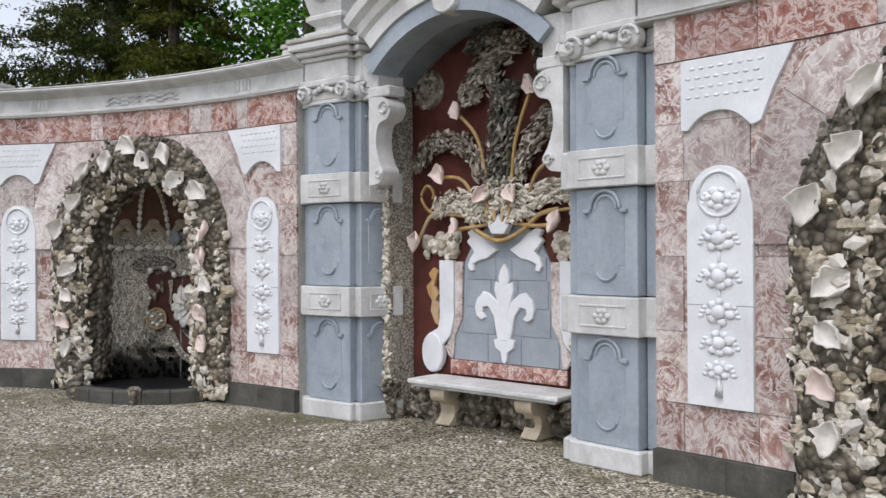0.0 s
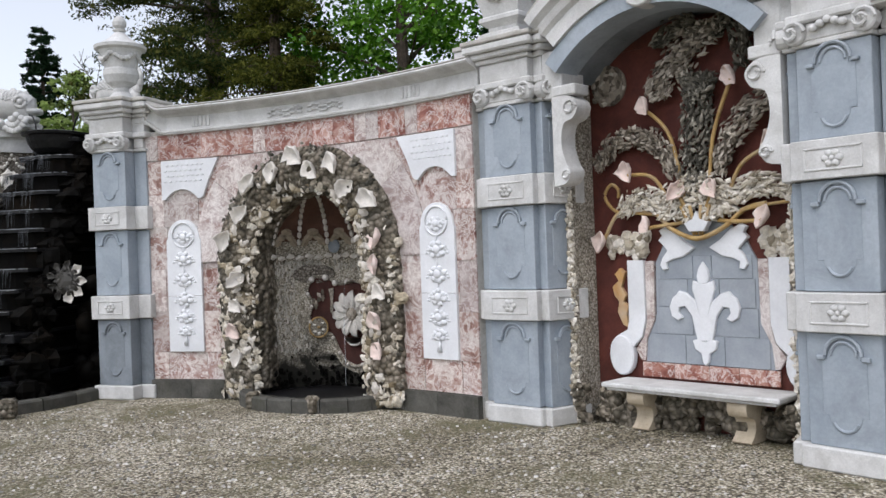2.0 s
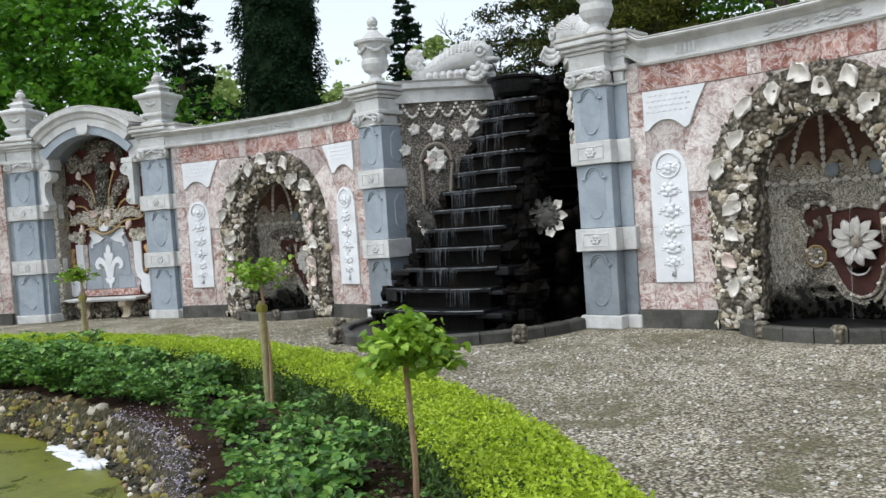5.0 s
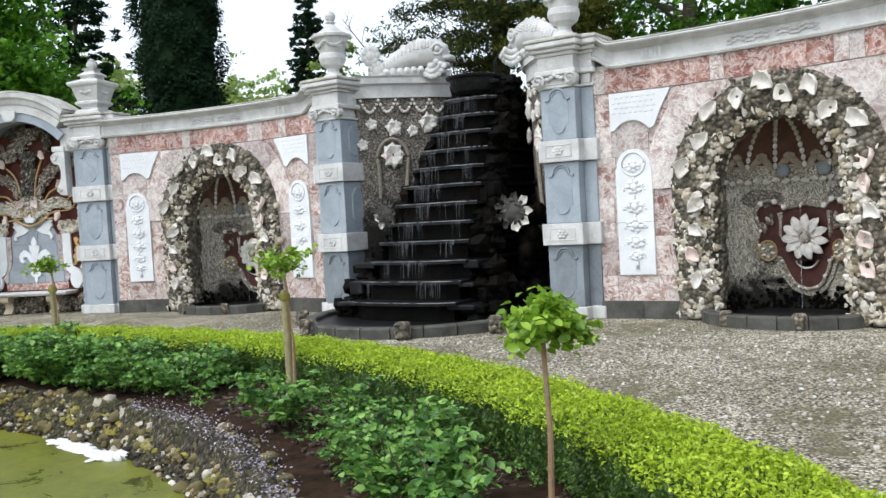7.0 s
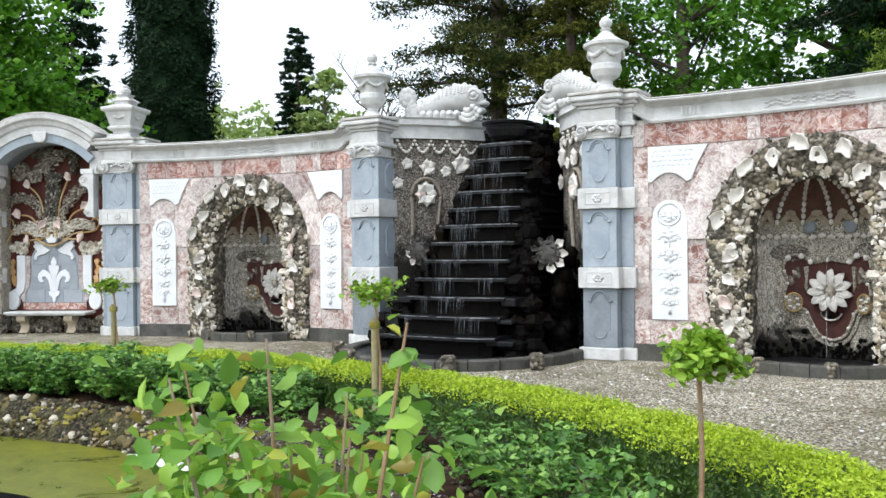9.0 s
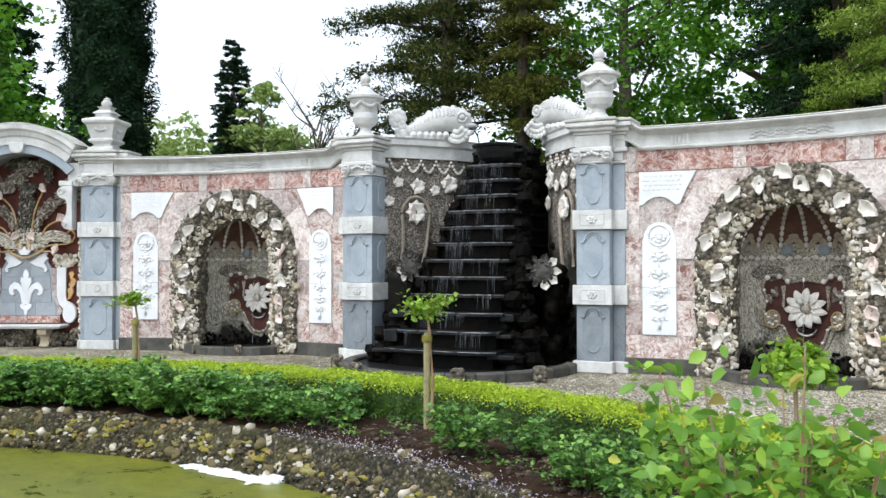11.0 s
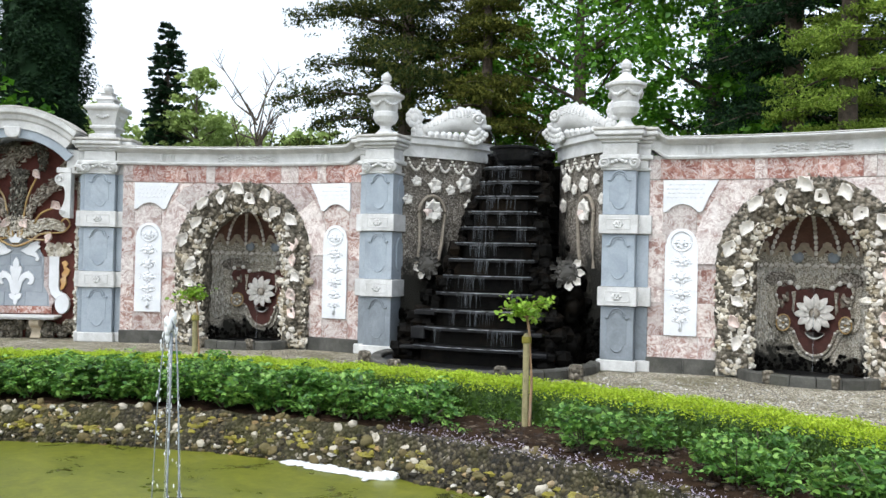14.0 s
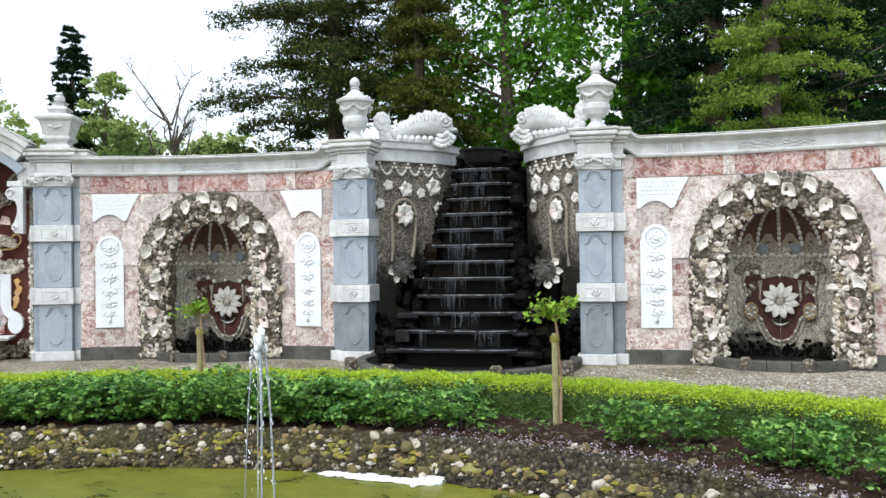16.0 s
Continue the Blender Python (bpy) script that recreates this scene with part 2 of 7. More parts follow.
def gravel_material():
    m, n, l, b = shade("gravel", 0.9)
    g = n.new("ShaderNodeNewGeometry")
    c = g.outputs["Position"]
    v = tex(n, l, "F1", 48, c)
    col = ramp(n, l, v.outputs["Color"], [(0.12, (0.07, 0.058, 0.038)), (0.40, (0.44, 0.40, 0.30)), (0.65, (0.72, 0.67, 0.55)), (0.88, (0.90, 0.88, 0.82))]).outputs[0]
    gap = ramp(n, l, v.outputs["Distance"], [(0.3, (1, 1, 1)), (0.75, (0.22, 0.20, 0.17))])
    col = mix(n, l, 1.0, col, gap.outputs[0], "MULTIPLY")
    p = tex(n, l, "noise", 0.55, c, 7, 0.65, 0.5)
    pr = ramp(n, l, p.outputs[0], [(0.38, (0.60, 0.57, 0.49)), (0.58, (1.08, 1.06, 1.02))])
    col = mix(n, l, 1.0, col, pr.outputs[0], "MULTIPLY")
    q = tex(n, l, "noise", 0.9, c, 8, 0.75, 0.8)
    moss = ramp(n, l, q.outputs[0], [(0.51, (0, 0, 0)), (0.63, (0.85, 0.85, 0.85))])
    col = mix(n, l, moss.outputs[0], col, (0.125, 0.112, 0.052))
    e = tex(n, l, "noise", 2.6, c, 8, 0.75, 0.6)
    soil = ramp(n, l, e.outputs[0], [(0.58, (0, 0, 0)), (0.68, (0.7, 0.7, 0.7))])
    col = mix(n, l, soil.outputs[0], col, (0.11, 0.085, 0.06))
    l.new(col, b.inputs["Base Color"])
    bump(n, l, b, v.outputs["Distance"], 0.9, -0.02)
    return m


GRAVEL = gravel_material()
SOIL = stone("dark_garden_soil", (0.020, 0.012, 0.007), (0.060, 0.036, 0.022), 9.0, 0.95, 0.5, 1.0, (0.05, 0.03, 0.02), 0.5)
dull(SOIL, 0.08)
LAWN = stone("mown_grass_ground", (0.05, 0.08, 0.02), (0.10, 0.15, 0.035), 3.0, 0.9, 0.4, 0.8)
WOOD = stone("weathered_stake_wood", (0.22, 0.19, 0.09), (0.38, 0.33, 0.17), 12.0, 0.8, 0.2, 0.5, (0.16, 0.17, 0.07), 0.5)
BARK = stone("bark", (0.055, 0.04, 0.03), (0.14, 0.105, 0.08), 7.0, 0.9, 0.4, 1.0, (0.05, 0.05, 0.03), 0.5)
CANEWOOD = stone("young_bark", (0.25, 0.15, 0.08), (0.40, 0.26, 0.15), 12.0, 0.7, 0.2, 0.4)
LEAF = {
    "hedge": islands("shaded_box_leaf", [(0, (0.018, 0.05, 0.006)), (0.5, (0.05, 0.115, 0.011)), (1, (0.13, 0.23, 0.022))], 0.5, 5, 0.3, 0.25),
    "hedgetop": islands("lit_young_box_leaf", [(0, (0.28, 0.40, 0.015)), (0.5, (0.42, 0.56, 0.025)), (1, (0.56, 0.68, 0.05))], 0.5, 5, 0.2, 0.3),
    "rose": islands("rose_leaf", [(0, (0.038, 0.115, 0.020)), (0.5, (0.12, 0.28, 0.045)), (1, (0.30, 0.50, 0.10))], 0.45, 5, 0.3, 0.25),
    "young": islands("young_leaf", [(0, (0.14, 0.27, 0.02)), (0.5, (0.26, 0.44, 0.035)), (1, (0.42, 0.60, 0.07))], 0.45, 5, 0.25, 0.35),
    "shrub": islands("broad_young_leaf", [(0, (0.10, 0.24, 0.03)), (0.5, (0.22, 0.42, 0.05)), (1, (0.38, 0.58, 0.08))], 0.45, 5, 0.25, 0.35),
    "tips": islands("tender_leaf_tip", [(0, (0.30, 0.20, 0.06)), (0.5, (0.42, 0.38, 0.06)), (1, (0.50, 0.55, 0.08))], 0.45, 5, 0.25, 0.35),
    "beech": islands("beech_leaf", [(0, (0.04, 0.14, 0.006)), (0.5, (0.10, 0.28, 0.012)), (1, (0.20, 0.42, 0.03))], 0.55, 1, 0.3, 0.4),
    "oak": islands("fresh_oak_leaf", [(0, (0.24, 0.34, 0.08)), (1, (0.44, 0.55, 0.18))], 0.55, 1, 0.3, 0.4),
    "cedar": islands("cedar_needles", [(0, (0.016, 0.036, 0.010)), (0.5, (0.045, 0.065, 0.016)), (1, (0.13, 0.13, 0.028))], 0.7, 1, 0.3, 0.2),
    "yew": islands("yew_needles", [(0, (0.035, 0.045, 0.008)), (0.5, (0.085, 0.10, 0.016)), (1, (0.17, 0.17, 0.03))], 0.7, 1, 0.3, 0.2),
    "fir": islands("fir_needles", [(0, (0.006, 0.021, 0.009)), (1, (0.024, 0.056, 0.02))], 0.7, 1, 0.3, 0.15),
    "larch": islands("larch_needles", [(0, (0.10, 0.17, 0.02)), (1, (0.32, 0.43, 0.07))], 0.7, 1, 0.3, 0.25),
}
for tree in ("fir", "cedar", "larch", "yew"):
    dull(LEAF[tree], 0.12)
PETAL = islands("lilac_flower", [(0, (0.26, 0.21, 0.30)), (1, (0.58, 0.53, 0.60))], 0.6, 9, 0.1, 0.2)
STONES = islands("rockery_stone", [(0, (0.02, 0.017, 0.010)), (0.35, (0.065, 0.052, 0.028)), (0.55, (0.12, 0.10, 0.038)), (0.74, (0.34, 0.23, 0.10)), (0.86, (0.42, 0.38, 0.30)), (1, (0.78, 0.74, 0.67))], 0.85, 7, 0.5)
PEBBLE = islands("loose_pebble", [(0, (0.12, 0.11, 0.10)), (0.5, (0.36, 0.34, 0.30)), (1, (0.80, 0.78, 0.74))], 0.8, 20, 0.2)
CLOD = islands("soil_clod", [(0, (0.018, 0.011, 0.007)), (0.7, (0.06, 0.038, 0.024)), (1, (0.16, 0.12, 0.08))], 0.95, 9, 0.4)
GREYSHELL = islands("wet_grey_shell", [(0, (0.022, 0.02, 0.016)), (0.6, (0.05, 0.046, 0.038)), (1, (0.10, 0.092, 0.08))], 0.6, 14, 0.35)
MOSS = stone("yellow_moss", (0.17, 0.15, 0.02), (0.36, 0.31, 0.05), 9.0, 0.95, 0.4, 1.0)


def pond_material():
    m, n, l, b = shade("algae_pond_water", 0.12)
    g = n.new("ShaderNodeNewGeometry")
    c = g.outputs["Position"]
    a = tex(n, l, "noise", 1.4, c, 8, 0.7, 1.0)
    col = ramp(n, l, a.outputs[0], [(0.36, (0.03, 0.038, 0.008)), (0.42, (0.12, 0.135, 0.014)), (0.66, (0.195, 0.20, 0.022))])
    fine = tex(n, l, "noise", 7.0, c, 8, 0.8, 0.5)
    fr = ramp(n, l, fine.outputs[0], [(0.30, (0.30, 0.32, 0.26)), (0.42, (0.85, 0.86, 0.80)), (0.68, (1.22, 1.20, 1.15))])
    l.new(mix(n, l, 1.0, col.outputs[0], fr.outputs[0], "MULTIPLY"), b.inputs["Base Color"])
    rr = ramp(n, l, a.outputs[0], [(0.36, (0.05,) * 3), (0.45, (0.4,) * 3)])
    l.new(rr.outputs[0], b.inputs["Roughness"])
    w = tex(n, l, "noise", 12, c, 3, 0.5)
    bump(n, l, b, w.outputs[0], 0.12, 0.01)
    return m


POND = pond_material()


def water_material():
    m, n, l, b = shade("falling_water", 0.08)
    b.inputs["Base Color"].default_value = (0.93, 0.96, 1.0, 1)
    b.inputs["Transmission Weight"].default_value = 0.75
    b.inputs["IOR"].default_value = 1.33
    return m


WATER = water_material()
FOAM = stone("white_foam", (0.78, 0.80, 0.82), (0.88, 0.89, 0.90), 12, 0.6, 0.05, 0.6, (0.7, 0.73, 0.75), 0.2)


# ---- mesh tools ----
class Geo:
    """Collects points and faces for one mesh."""

    def __init__(self):
        self.v, self.f = [], []

    def add(self, verts, faces, m=None):
        k = len(self.v)
        self.v += [tuple(m @ Vector(p)) for p in verts] if m is not None else [tuple(p) for p in verts]
        self.f += [tuple(i + k for i in f) for f in faces]
        return self

    def box(self, x0, x1, y0, y1, z0, z1, c=0.008, m=None):
        """A box with chamfered edges."""
        mid = [(x0 + x1) / 2, (y0 + y1) / 2, (z0 + z1) / 2]
        h = [abs(x1 - x0) / 2, abs(y1 - y0) / 2, abs(z1 - z0) / 2]
        c = min(c, *(q * 0.45 for q in h))
        ids, vs, fs = {}, [], []
        for sx in (-1, 1):
            for sy in (-1, 1):
                for sz in (-1, 1):
                    s = (sx, sy, sz)
                    for a in range(3):
                        ids[s, a] = len(vs)
                        vs.append([mid[i] + s[i] * (h[i] if i == a else h[i] - c) for i in range(3)])
        for a in range(3):
            b, d = (a + 1) % 3, (a + 2) % 3
            for sa in (-1, 1):
                def at(sb, sd):
                    s = [0, 0, 0]
                    s[a], s[b], s[d] = sa, sb, sd
                    return tuple(s)
                fs.append([ids[at(*q), a] for q in ((-1, -1), (1, -1), (1, 1), (-1, 1))][::sa])
                for sb in (-1, 1):
                    e = [ids[at(sb, -1), a], ids[at(sb, 1), a], ids[at(sb, 1), b], ids[at(sb, -1), b]]
                    fs.append(e if sa * sb < 0 else e[::-1])
        for s in {k[0] for k in ids}:
            t = [ids[s, 0], ids[s, 1], ids[s, 2]]
            fs.append(t if s[0] * s[1] * s[2] > 0 else t[::-1])
        return self.add(vs, fs, m)

    def lathe(self, profile, n=20, m=None, square=False):
        """Turns (radius, height) points about z; square: a four-sided body."""
        n = 4 if square else n
        vs, fs = [], []
        for r, z in profile:
            for i in range(n):
                a = 2 * math.pi * (i + (0.5 if square else 0)) / n
                q = r * (1.4142 if square else 1)
                vs.append((q * math.cos(a), q * math.sin(a), z))
        for j in range(len(profile) - 1):
            for i in range(n):
                k = (i + 1) % n
                fs.append((j * n + i, j * n + k, (j + 1) * n + k, (j + 1) * n + i))
        fs.append(tuple(range(n))[::-1])
        fs.append(tuple(range((len(profile) - 1) * n, len(profile) * n)))
        return self.add(vs, fs, m)

    def prism(self, poly, d0, d1, m=None, bev=0.012):
        """A flat shape given in x, z, pushed out from y = d0 to its face y = d1, with a chamfer."""
        n = len(poly)
        cx, cz = sum(p[0] for p in poly) / n, sum(p[1] for p in poly) / n
        area = sum(poly[i][0] * poly[(i + 1) % n][1] - poly[(i + 1) % n][0] * poly[i][1] for i in range(n))
        if area < 0:
            poly = poly[::-1]
        inn = []
        for i in range(n):
            a, p, q = Vector(poly[i - 1]), Vector(poly[i]), Vector(poly[(i + 1) % n])
            t = (q - a)
            t = t.normalized() if t.length > 1e-6 else Vector((1, 0))
            inn.append((p.x - t.y * bev, p.y + t.x * bev))
        s = 1 if d1 > d0 else -1
        rings = [[(x, d0, z) for x, z in poly], [(x, d1 - s * bev, z) for x, z in poly], [(x, d1, z) for x, z in inn]]
        vs = sum(rings, [])
        fs = []
        for r in range(2):
            for i in range(n):
                k = (i + 1) % n
                fs.append((r * n + i, r * n + k, (r + 1) * n + k, (r + 1) * n + i))
        fs.append(tuple(range(2 * n, 3 * n)))
        return self.add(vs, fs, m)

    def tube(self, pts, radii, n=8, m=None, flat=1.0):
        """A round bar along points."""
        pts = [Vector(p) for p in pts]
        vs, fs = [], []
        up = Vector((0, 0, 1))
        for i, p in enumerate(pts):
            t = (pts[min(i + 1, len(pts) - 1)] - pts[max(i - 1, 0)]).normalized()
            side = t.cross(up)
            side = side.normalized() if side.length > 0.05 else Vector((1, 0, 0))
            oth = side.cross(t).normalized()
            r = radii[i] if isinstance(radii, (list, tuple)) else radii
            for k in range(n):
                a = 2 * math.pi * k / n
                vs.append(tuple(p + side * (r * math.cos(a)) + oth * (r * flat * math.sin(a))))
        for i in range(len(pts) - 1):
            for k in range(n):
                j = (k + 1) % n
                fs.append((i * n + k, i * n + j, (i + 1) * n + j, (i + 1) * n + k))
        fs.append(tuple(range(n))[::-1])
        fs.append(tuple(range((len(pts) - 1) * n, len(pts) * n)))
        return self.add(vs, fs, m)

    def ball(self, c, r, n=8, rings=5, jag=0.0, rng=None):
        """An uneven round lump; r: one radius or three."""
        r = (r, r, r) if isinstance(r, (int, float)) else r
        vs = [(c[0], c[1], c[2] - r[2])]
        for j in range(1, rings):
            b = math.pi * j / rings - math.pi / 2
            for i in range(n):
                a = 2 * math.pi * i / n
                q = 1 + (rng.uniform(-jag, jag) if rng else 0)
                vs.append((c[0] + q * r[0] * math.cos(b) * math.cos(a), c[1] + q * r[1] * math.cos(b) * math.sin(a), c[2] + q * r[2] * math.sin(b)))
        vs.append((c[0], c[1], c[2] + r[2]))
        fs = [(0, 1 + (i + 1) % n, 1 + i) for i in range(n)]
        for j in range(rings - 2):
            for i in range(n):
                k = (i + 1) % n
                fs.append((1 + j * n + i, 1 + j * n + k, 1 + (j + 1) * n + k, 1 + (j + 1) * n + i))
        last = 1 + (rings - 2) * n
        fs += [(last + i, last + (i + 1) % n, len(vs) - 1) for i in range(n)]
        return self.add(vs, fs)

    def conch(self, m, rng, size=0.1):
        """A pointed shell with a flared lip."""
        n, vs, fs = 9, [], []
        prof = [(0.02, 1.25), (0.16, 1.05), (0.20, 0.92), (0.36, 0.72), (0.40, 0.58), (0.66, 0.34), (0.60, 0.1), (0.48, -0.2), (0.30, -0.55), (0.06, -0.95)]
        for r, z in prof:
            for i in range(n):
                a = 2 * math.pi * i / n
                q = r * (1 + (0.9 if i == 0 else 0.5 if i in (1, 8) else 0)) * rng.uniform(0.9, 1.1)
                vs.append((size * q * math.cos(a + z * 0.7), size * 0.7 * q * math.sin(a + z * 0.7), size * z))
        for j in range(len(prof) - 1):
            for i in range(n):
                k = (i + 1) % n
                fs.append((j * n + i, j * n + k, (j + 1) * n + k, (j + 1) * n + i))
        fs += [tuple(range(n))[::-1], tuple(range((len(prof) - 1) * n, len(prof) * n))]
        return self.add(vs, fs, m)

    def cup(self, m, rng, size=0.09):
        """An open conch: a pointed cup with a wide curled lip, with thickness."""
        nu, nv, vs, fs = 9, 8, [], []
        bend_ = rng.uniform(-0.25, 0.25)
        rip = [[rng.uniform(0.72, 1.3) if j in (0, nv - 2, nv - 1) else rng.uniform(0.94, 1.06) for j in range(nv)] for i in range(nu)]
        for lay in (1.0, 0.86):
            for i in range(nu):
                u = -1 + 2 * i / (nu - 1)
                r = 0.08 + 0.62 * (1 - abs(u) ** 1.7) * (1.12 if u > 0 else 0.9)
                for j in range(nv):
                    a = radians(-205 + 250 * j / (nv - 1))
                    flare = (1 + (0.5 if j in (0, nv - 1) else 0.12 if j == nv - 2 else 0) * (1 - u * u)) * rip[i][j]
                    vs.append((size * (r * lay * flare * math.cos(a) + bend_ * u * u), -size * 0.75 * r * lay * flare * math.sin(a), size * u * 1.18))
        h = nu * nv
        for i in range(nu - 1):
            for j in range(nv - 1):
                q = i * nv + j
                fs += [(q, q + 1, q + nv + 1, q + nv), (h + q, h + q + nv, h + q + nv + 1, h + q + 1)]
            for j in (0, nv - 1):
                q = i * nv + j
                fs.append((q, q + nv, h + q + nv, h + q))
        for i in (0, nu - 1):
            fs += [(i * nv + j, i * nv + j + 1, h + i * nv + j + 1, h + i * nv + j) for j in range(nv - 1)]
        return self.add(vs, fs, m)

    def fan(self, m, rng, size=0.06):
        """A ribbed scallop."""
        k, vs, fs = 7, [(0, 0.1 * size, -0.5 * size), (0, -0.25 * size, 0.05 * size)], []
        for i in range(k):
            a = math.pi * (0.08 + 0.84 * i / (k - 1))
            r = size * (1.0 if i % 2 else 0.86)
            vs.append((r * math.cos(a), 0.12 * size * (1 if i % 2 else 0), r * math.sin(a) * 1.05 - 0.35 * size))
        for i in range(k - 1):
            fs += [(1, 2 + i, 3 + i), (0, 3 + i, 2 + i)]
        fs += [(0, 2, 1), (0, 1, 1 + k)]
        return self.add(vs, fs, m)

    def mesh(self, name, fix=True, smooth=False):
        me = bpy.data.meshes.new(name)
        me.from_pydata(self.v, [], self.f)
        if fix:
            bm = bmesh.new()
            bm.from_mesh(me)
            bmesh.ops.recalc_face_normals(bm, faces=bm.faces)
            bm.to_mesh(me)
            bm.free()
        if smooth:
            me.polygons.foreach_set("use_smooth", [True] * len(me.polygons))
        me.update()
        return me


def part(name, geo, material, parent=None, label="", smooth=False, fix=True, m=None):
    me = geo.mesh(name, fix, smooth) if isinstance(geo, Geo) else geo
    if not me.materials:
        me.materials.append(material)
    ob = new(name, me)
    if parent is not None:
        ob.parent = parent
    if m is not None:
        ob.matrix_basis = m
    return tagged(ob, label)


def thing(name, m, label, category, group="", kind=""):
    ob = new(name)
    ob.empty_display_size = 0.2
    ob.matrix_basis = m
    return tagged(ob, label, category, group, kind)


def arc(cx, cz, r, a0, a1, n):
    return [(cx + r * math.cos(radians(a0 + (a1 - a0) * i / n)), cz + r * math.sin(radians(a0 + (a1 - a0) * i / n))) for i in range(n + 1)]


# ---- plan: a shallow theatre of curved bays, mirrored about x = 0 ----
SIDES = (1, -1)
BAY_R = 8.6                       # radius of each curved bay
BAY_W = 2.30                      # half its length along the curve
NA = -25.2                        # the alcove's turn
OM = Vector((8.73, -1.19, 0))     # middle of the alcove's front
AX = Vector((math.cos(radians(NA)), math.sin(radians(NA)), 0))


def mirror_over_alcove(x, y, turn):
    p = Vector((x, y, 0))
    q = p - AX * (2 * (p - OM).dot(AX))
    return q.x, q.y, 2 * NA - turn


BAYS = [(4.71, 0.22, -8.3), mirror_over_alcove(4.71, 0.22, -8.3)]
BAYS = BAYS + [(-x, y, -t) for x, y, t in BAYS]


def bend(u, d, z):
    """A place on the curved bay: along it, into the wall, up."""
    a = u / BAY_R
    return ((BAY_R + d) * math.sin(a), (BAY_R + d) * math.cos(a) - BAY_R, z)


def patch(u0, u1, z0, z1, front, back, keep=None, step=0.09):
    """A curved slab; keep(u, z) leaves openings."""
    nu, nz = max(1, round((u1 - u0) / step)), max(1, round((z1 - z0) / step))
    us = [u0 + (u1 - u0) * i / nu for i in range(nu + 1)]
    zs = [z0 + (z1 - z0) * j / nz for j in range(nz + 1)]
    on = [[keep is None or keep((us[i] + us[i + 1]) / 2, (zs[j] + zs[j + 1]) / 2) for j in range(nz)] for i in range(nu)]
    vs, fs, ids = [], [], {}

    def vid(i, j, side):
        if (i, j, side) not in ids:
            ids[i, j, side] = len(vs)
            vs.append(bend(us[i], front if side == 0 else back, zs[j]))
        return ids[i, j, side]

    for i in range(nu):
        for j in range(nz):
            if not on[i][j]:
                continue
            fs.append((vid(i, j, 0), vid(i + 1, j, 0), vid(i + 1, j + 1, 0), vid(i, j + 1, 0)))
            fs.append((vid(i, j, 1), vid(i, j + 1, 1), vid(i + 1, j + 1, 1), vid(i + 1, j, 1)))
            for di, dj, a, b in ((-1, 0, (i, j), (i, j + 1)), (1, 0, (i + 1, j), (i + 1, j + 1)), (0, -1, (i, j), (i + 1, j)), (0, 1, (i, j + 1), (i + 1, j + 1))):
                x, y = i + di, j + dj
                if not (0 <= x < nu and 0 <= y < nz and on[x][y]):
                    fs.append((vid(*a, 0), vid(*b, 0), vid(*b, 1), vid(*a, 1)))
    return Geo().add(vs, fs) if vs else None


SPRING, OUTER, INNER = 1.66, 1.28, 0.76


def outside(r):
    def keep(u, z):
        return abs(u) > r if z < SPRING else u * u + (z - SPRING) ** 2 > r * r
    return keep


def rise(u, end):
    """The moulding sweeps up to the cascade pilaster at one end."""
    q = min(1.0, max(0.0, (u * end - 2.02) / 0.26))
    return 0.145 * q * q * (3 - 2 * q)


def sweep(profile, u0, u1, n=80, m=None, end=1):
    """Draws a moulding's outline (d, z) along the bay."""
    g, k = Geo(), len(profile)
    us = [u0 + (u1 - u0) * i / n for i in range(n + 1)]
    vs = [bend(u, d, z + rise(u, end)) for u in us for d, z in profile]
    fs = [(i * k + j, i * k + (j + 1) % k, (i + 1) * k + (j + 1) % k, (i + 1) * k + j) for i in range(n) for j in range(k)]
    fs += [tuple(range(k))[::-1], tuple(range(n * k, (n + 1) * k))]
    return g.add(vs, fs, m)


CORNICE = [(0.30, 3.24), (-0.03, 3.24), (-0.055, 3.245), (-0.055, 3.262), (-0.07, 3.265), (-0.07, 3.285), (-0.045, 3.292), (-0.02, 3.30), (-0.02, 3.455), (-0.045, 3.462), (-0.06, 3.475), (-0.11, 3.49), (-0.165, 3.515), (-0.18, 3.535), (-0.17, 3.55), (-0.14, 3.555), (0.30, 3.555)]


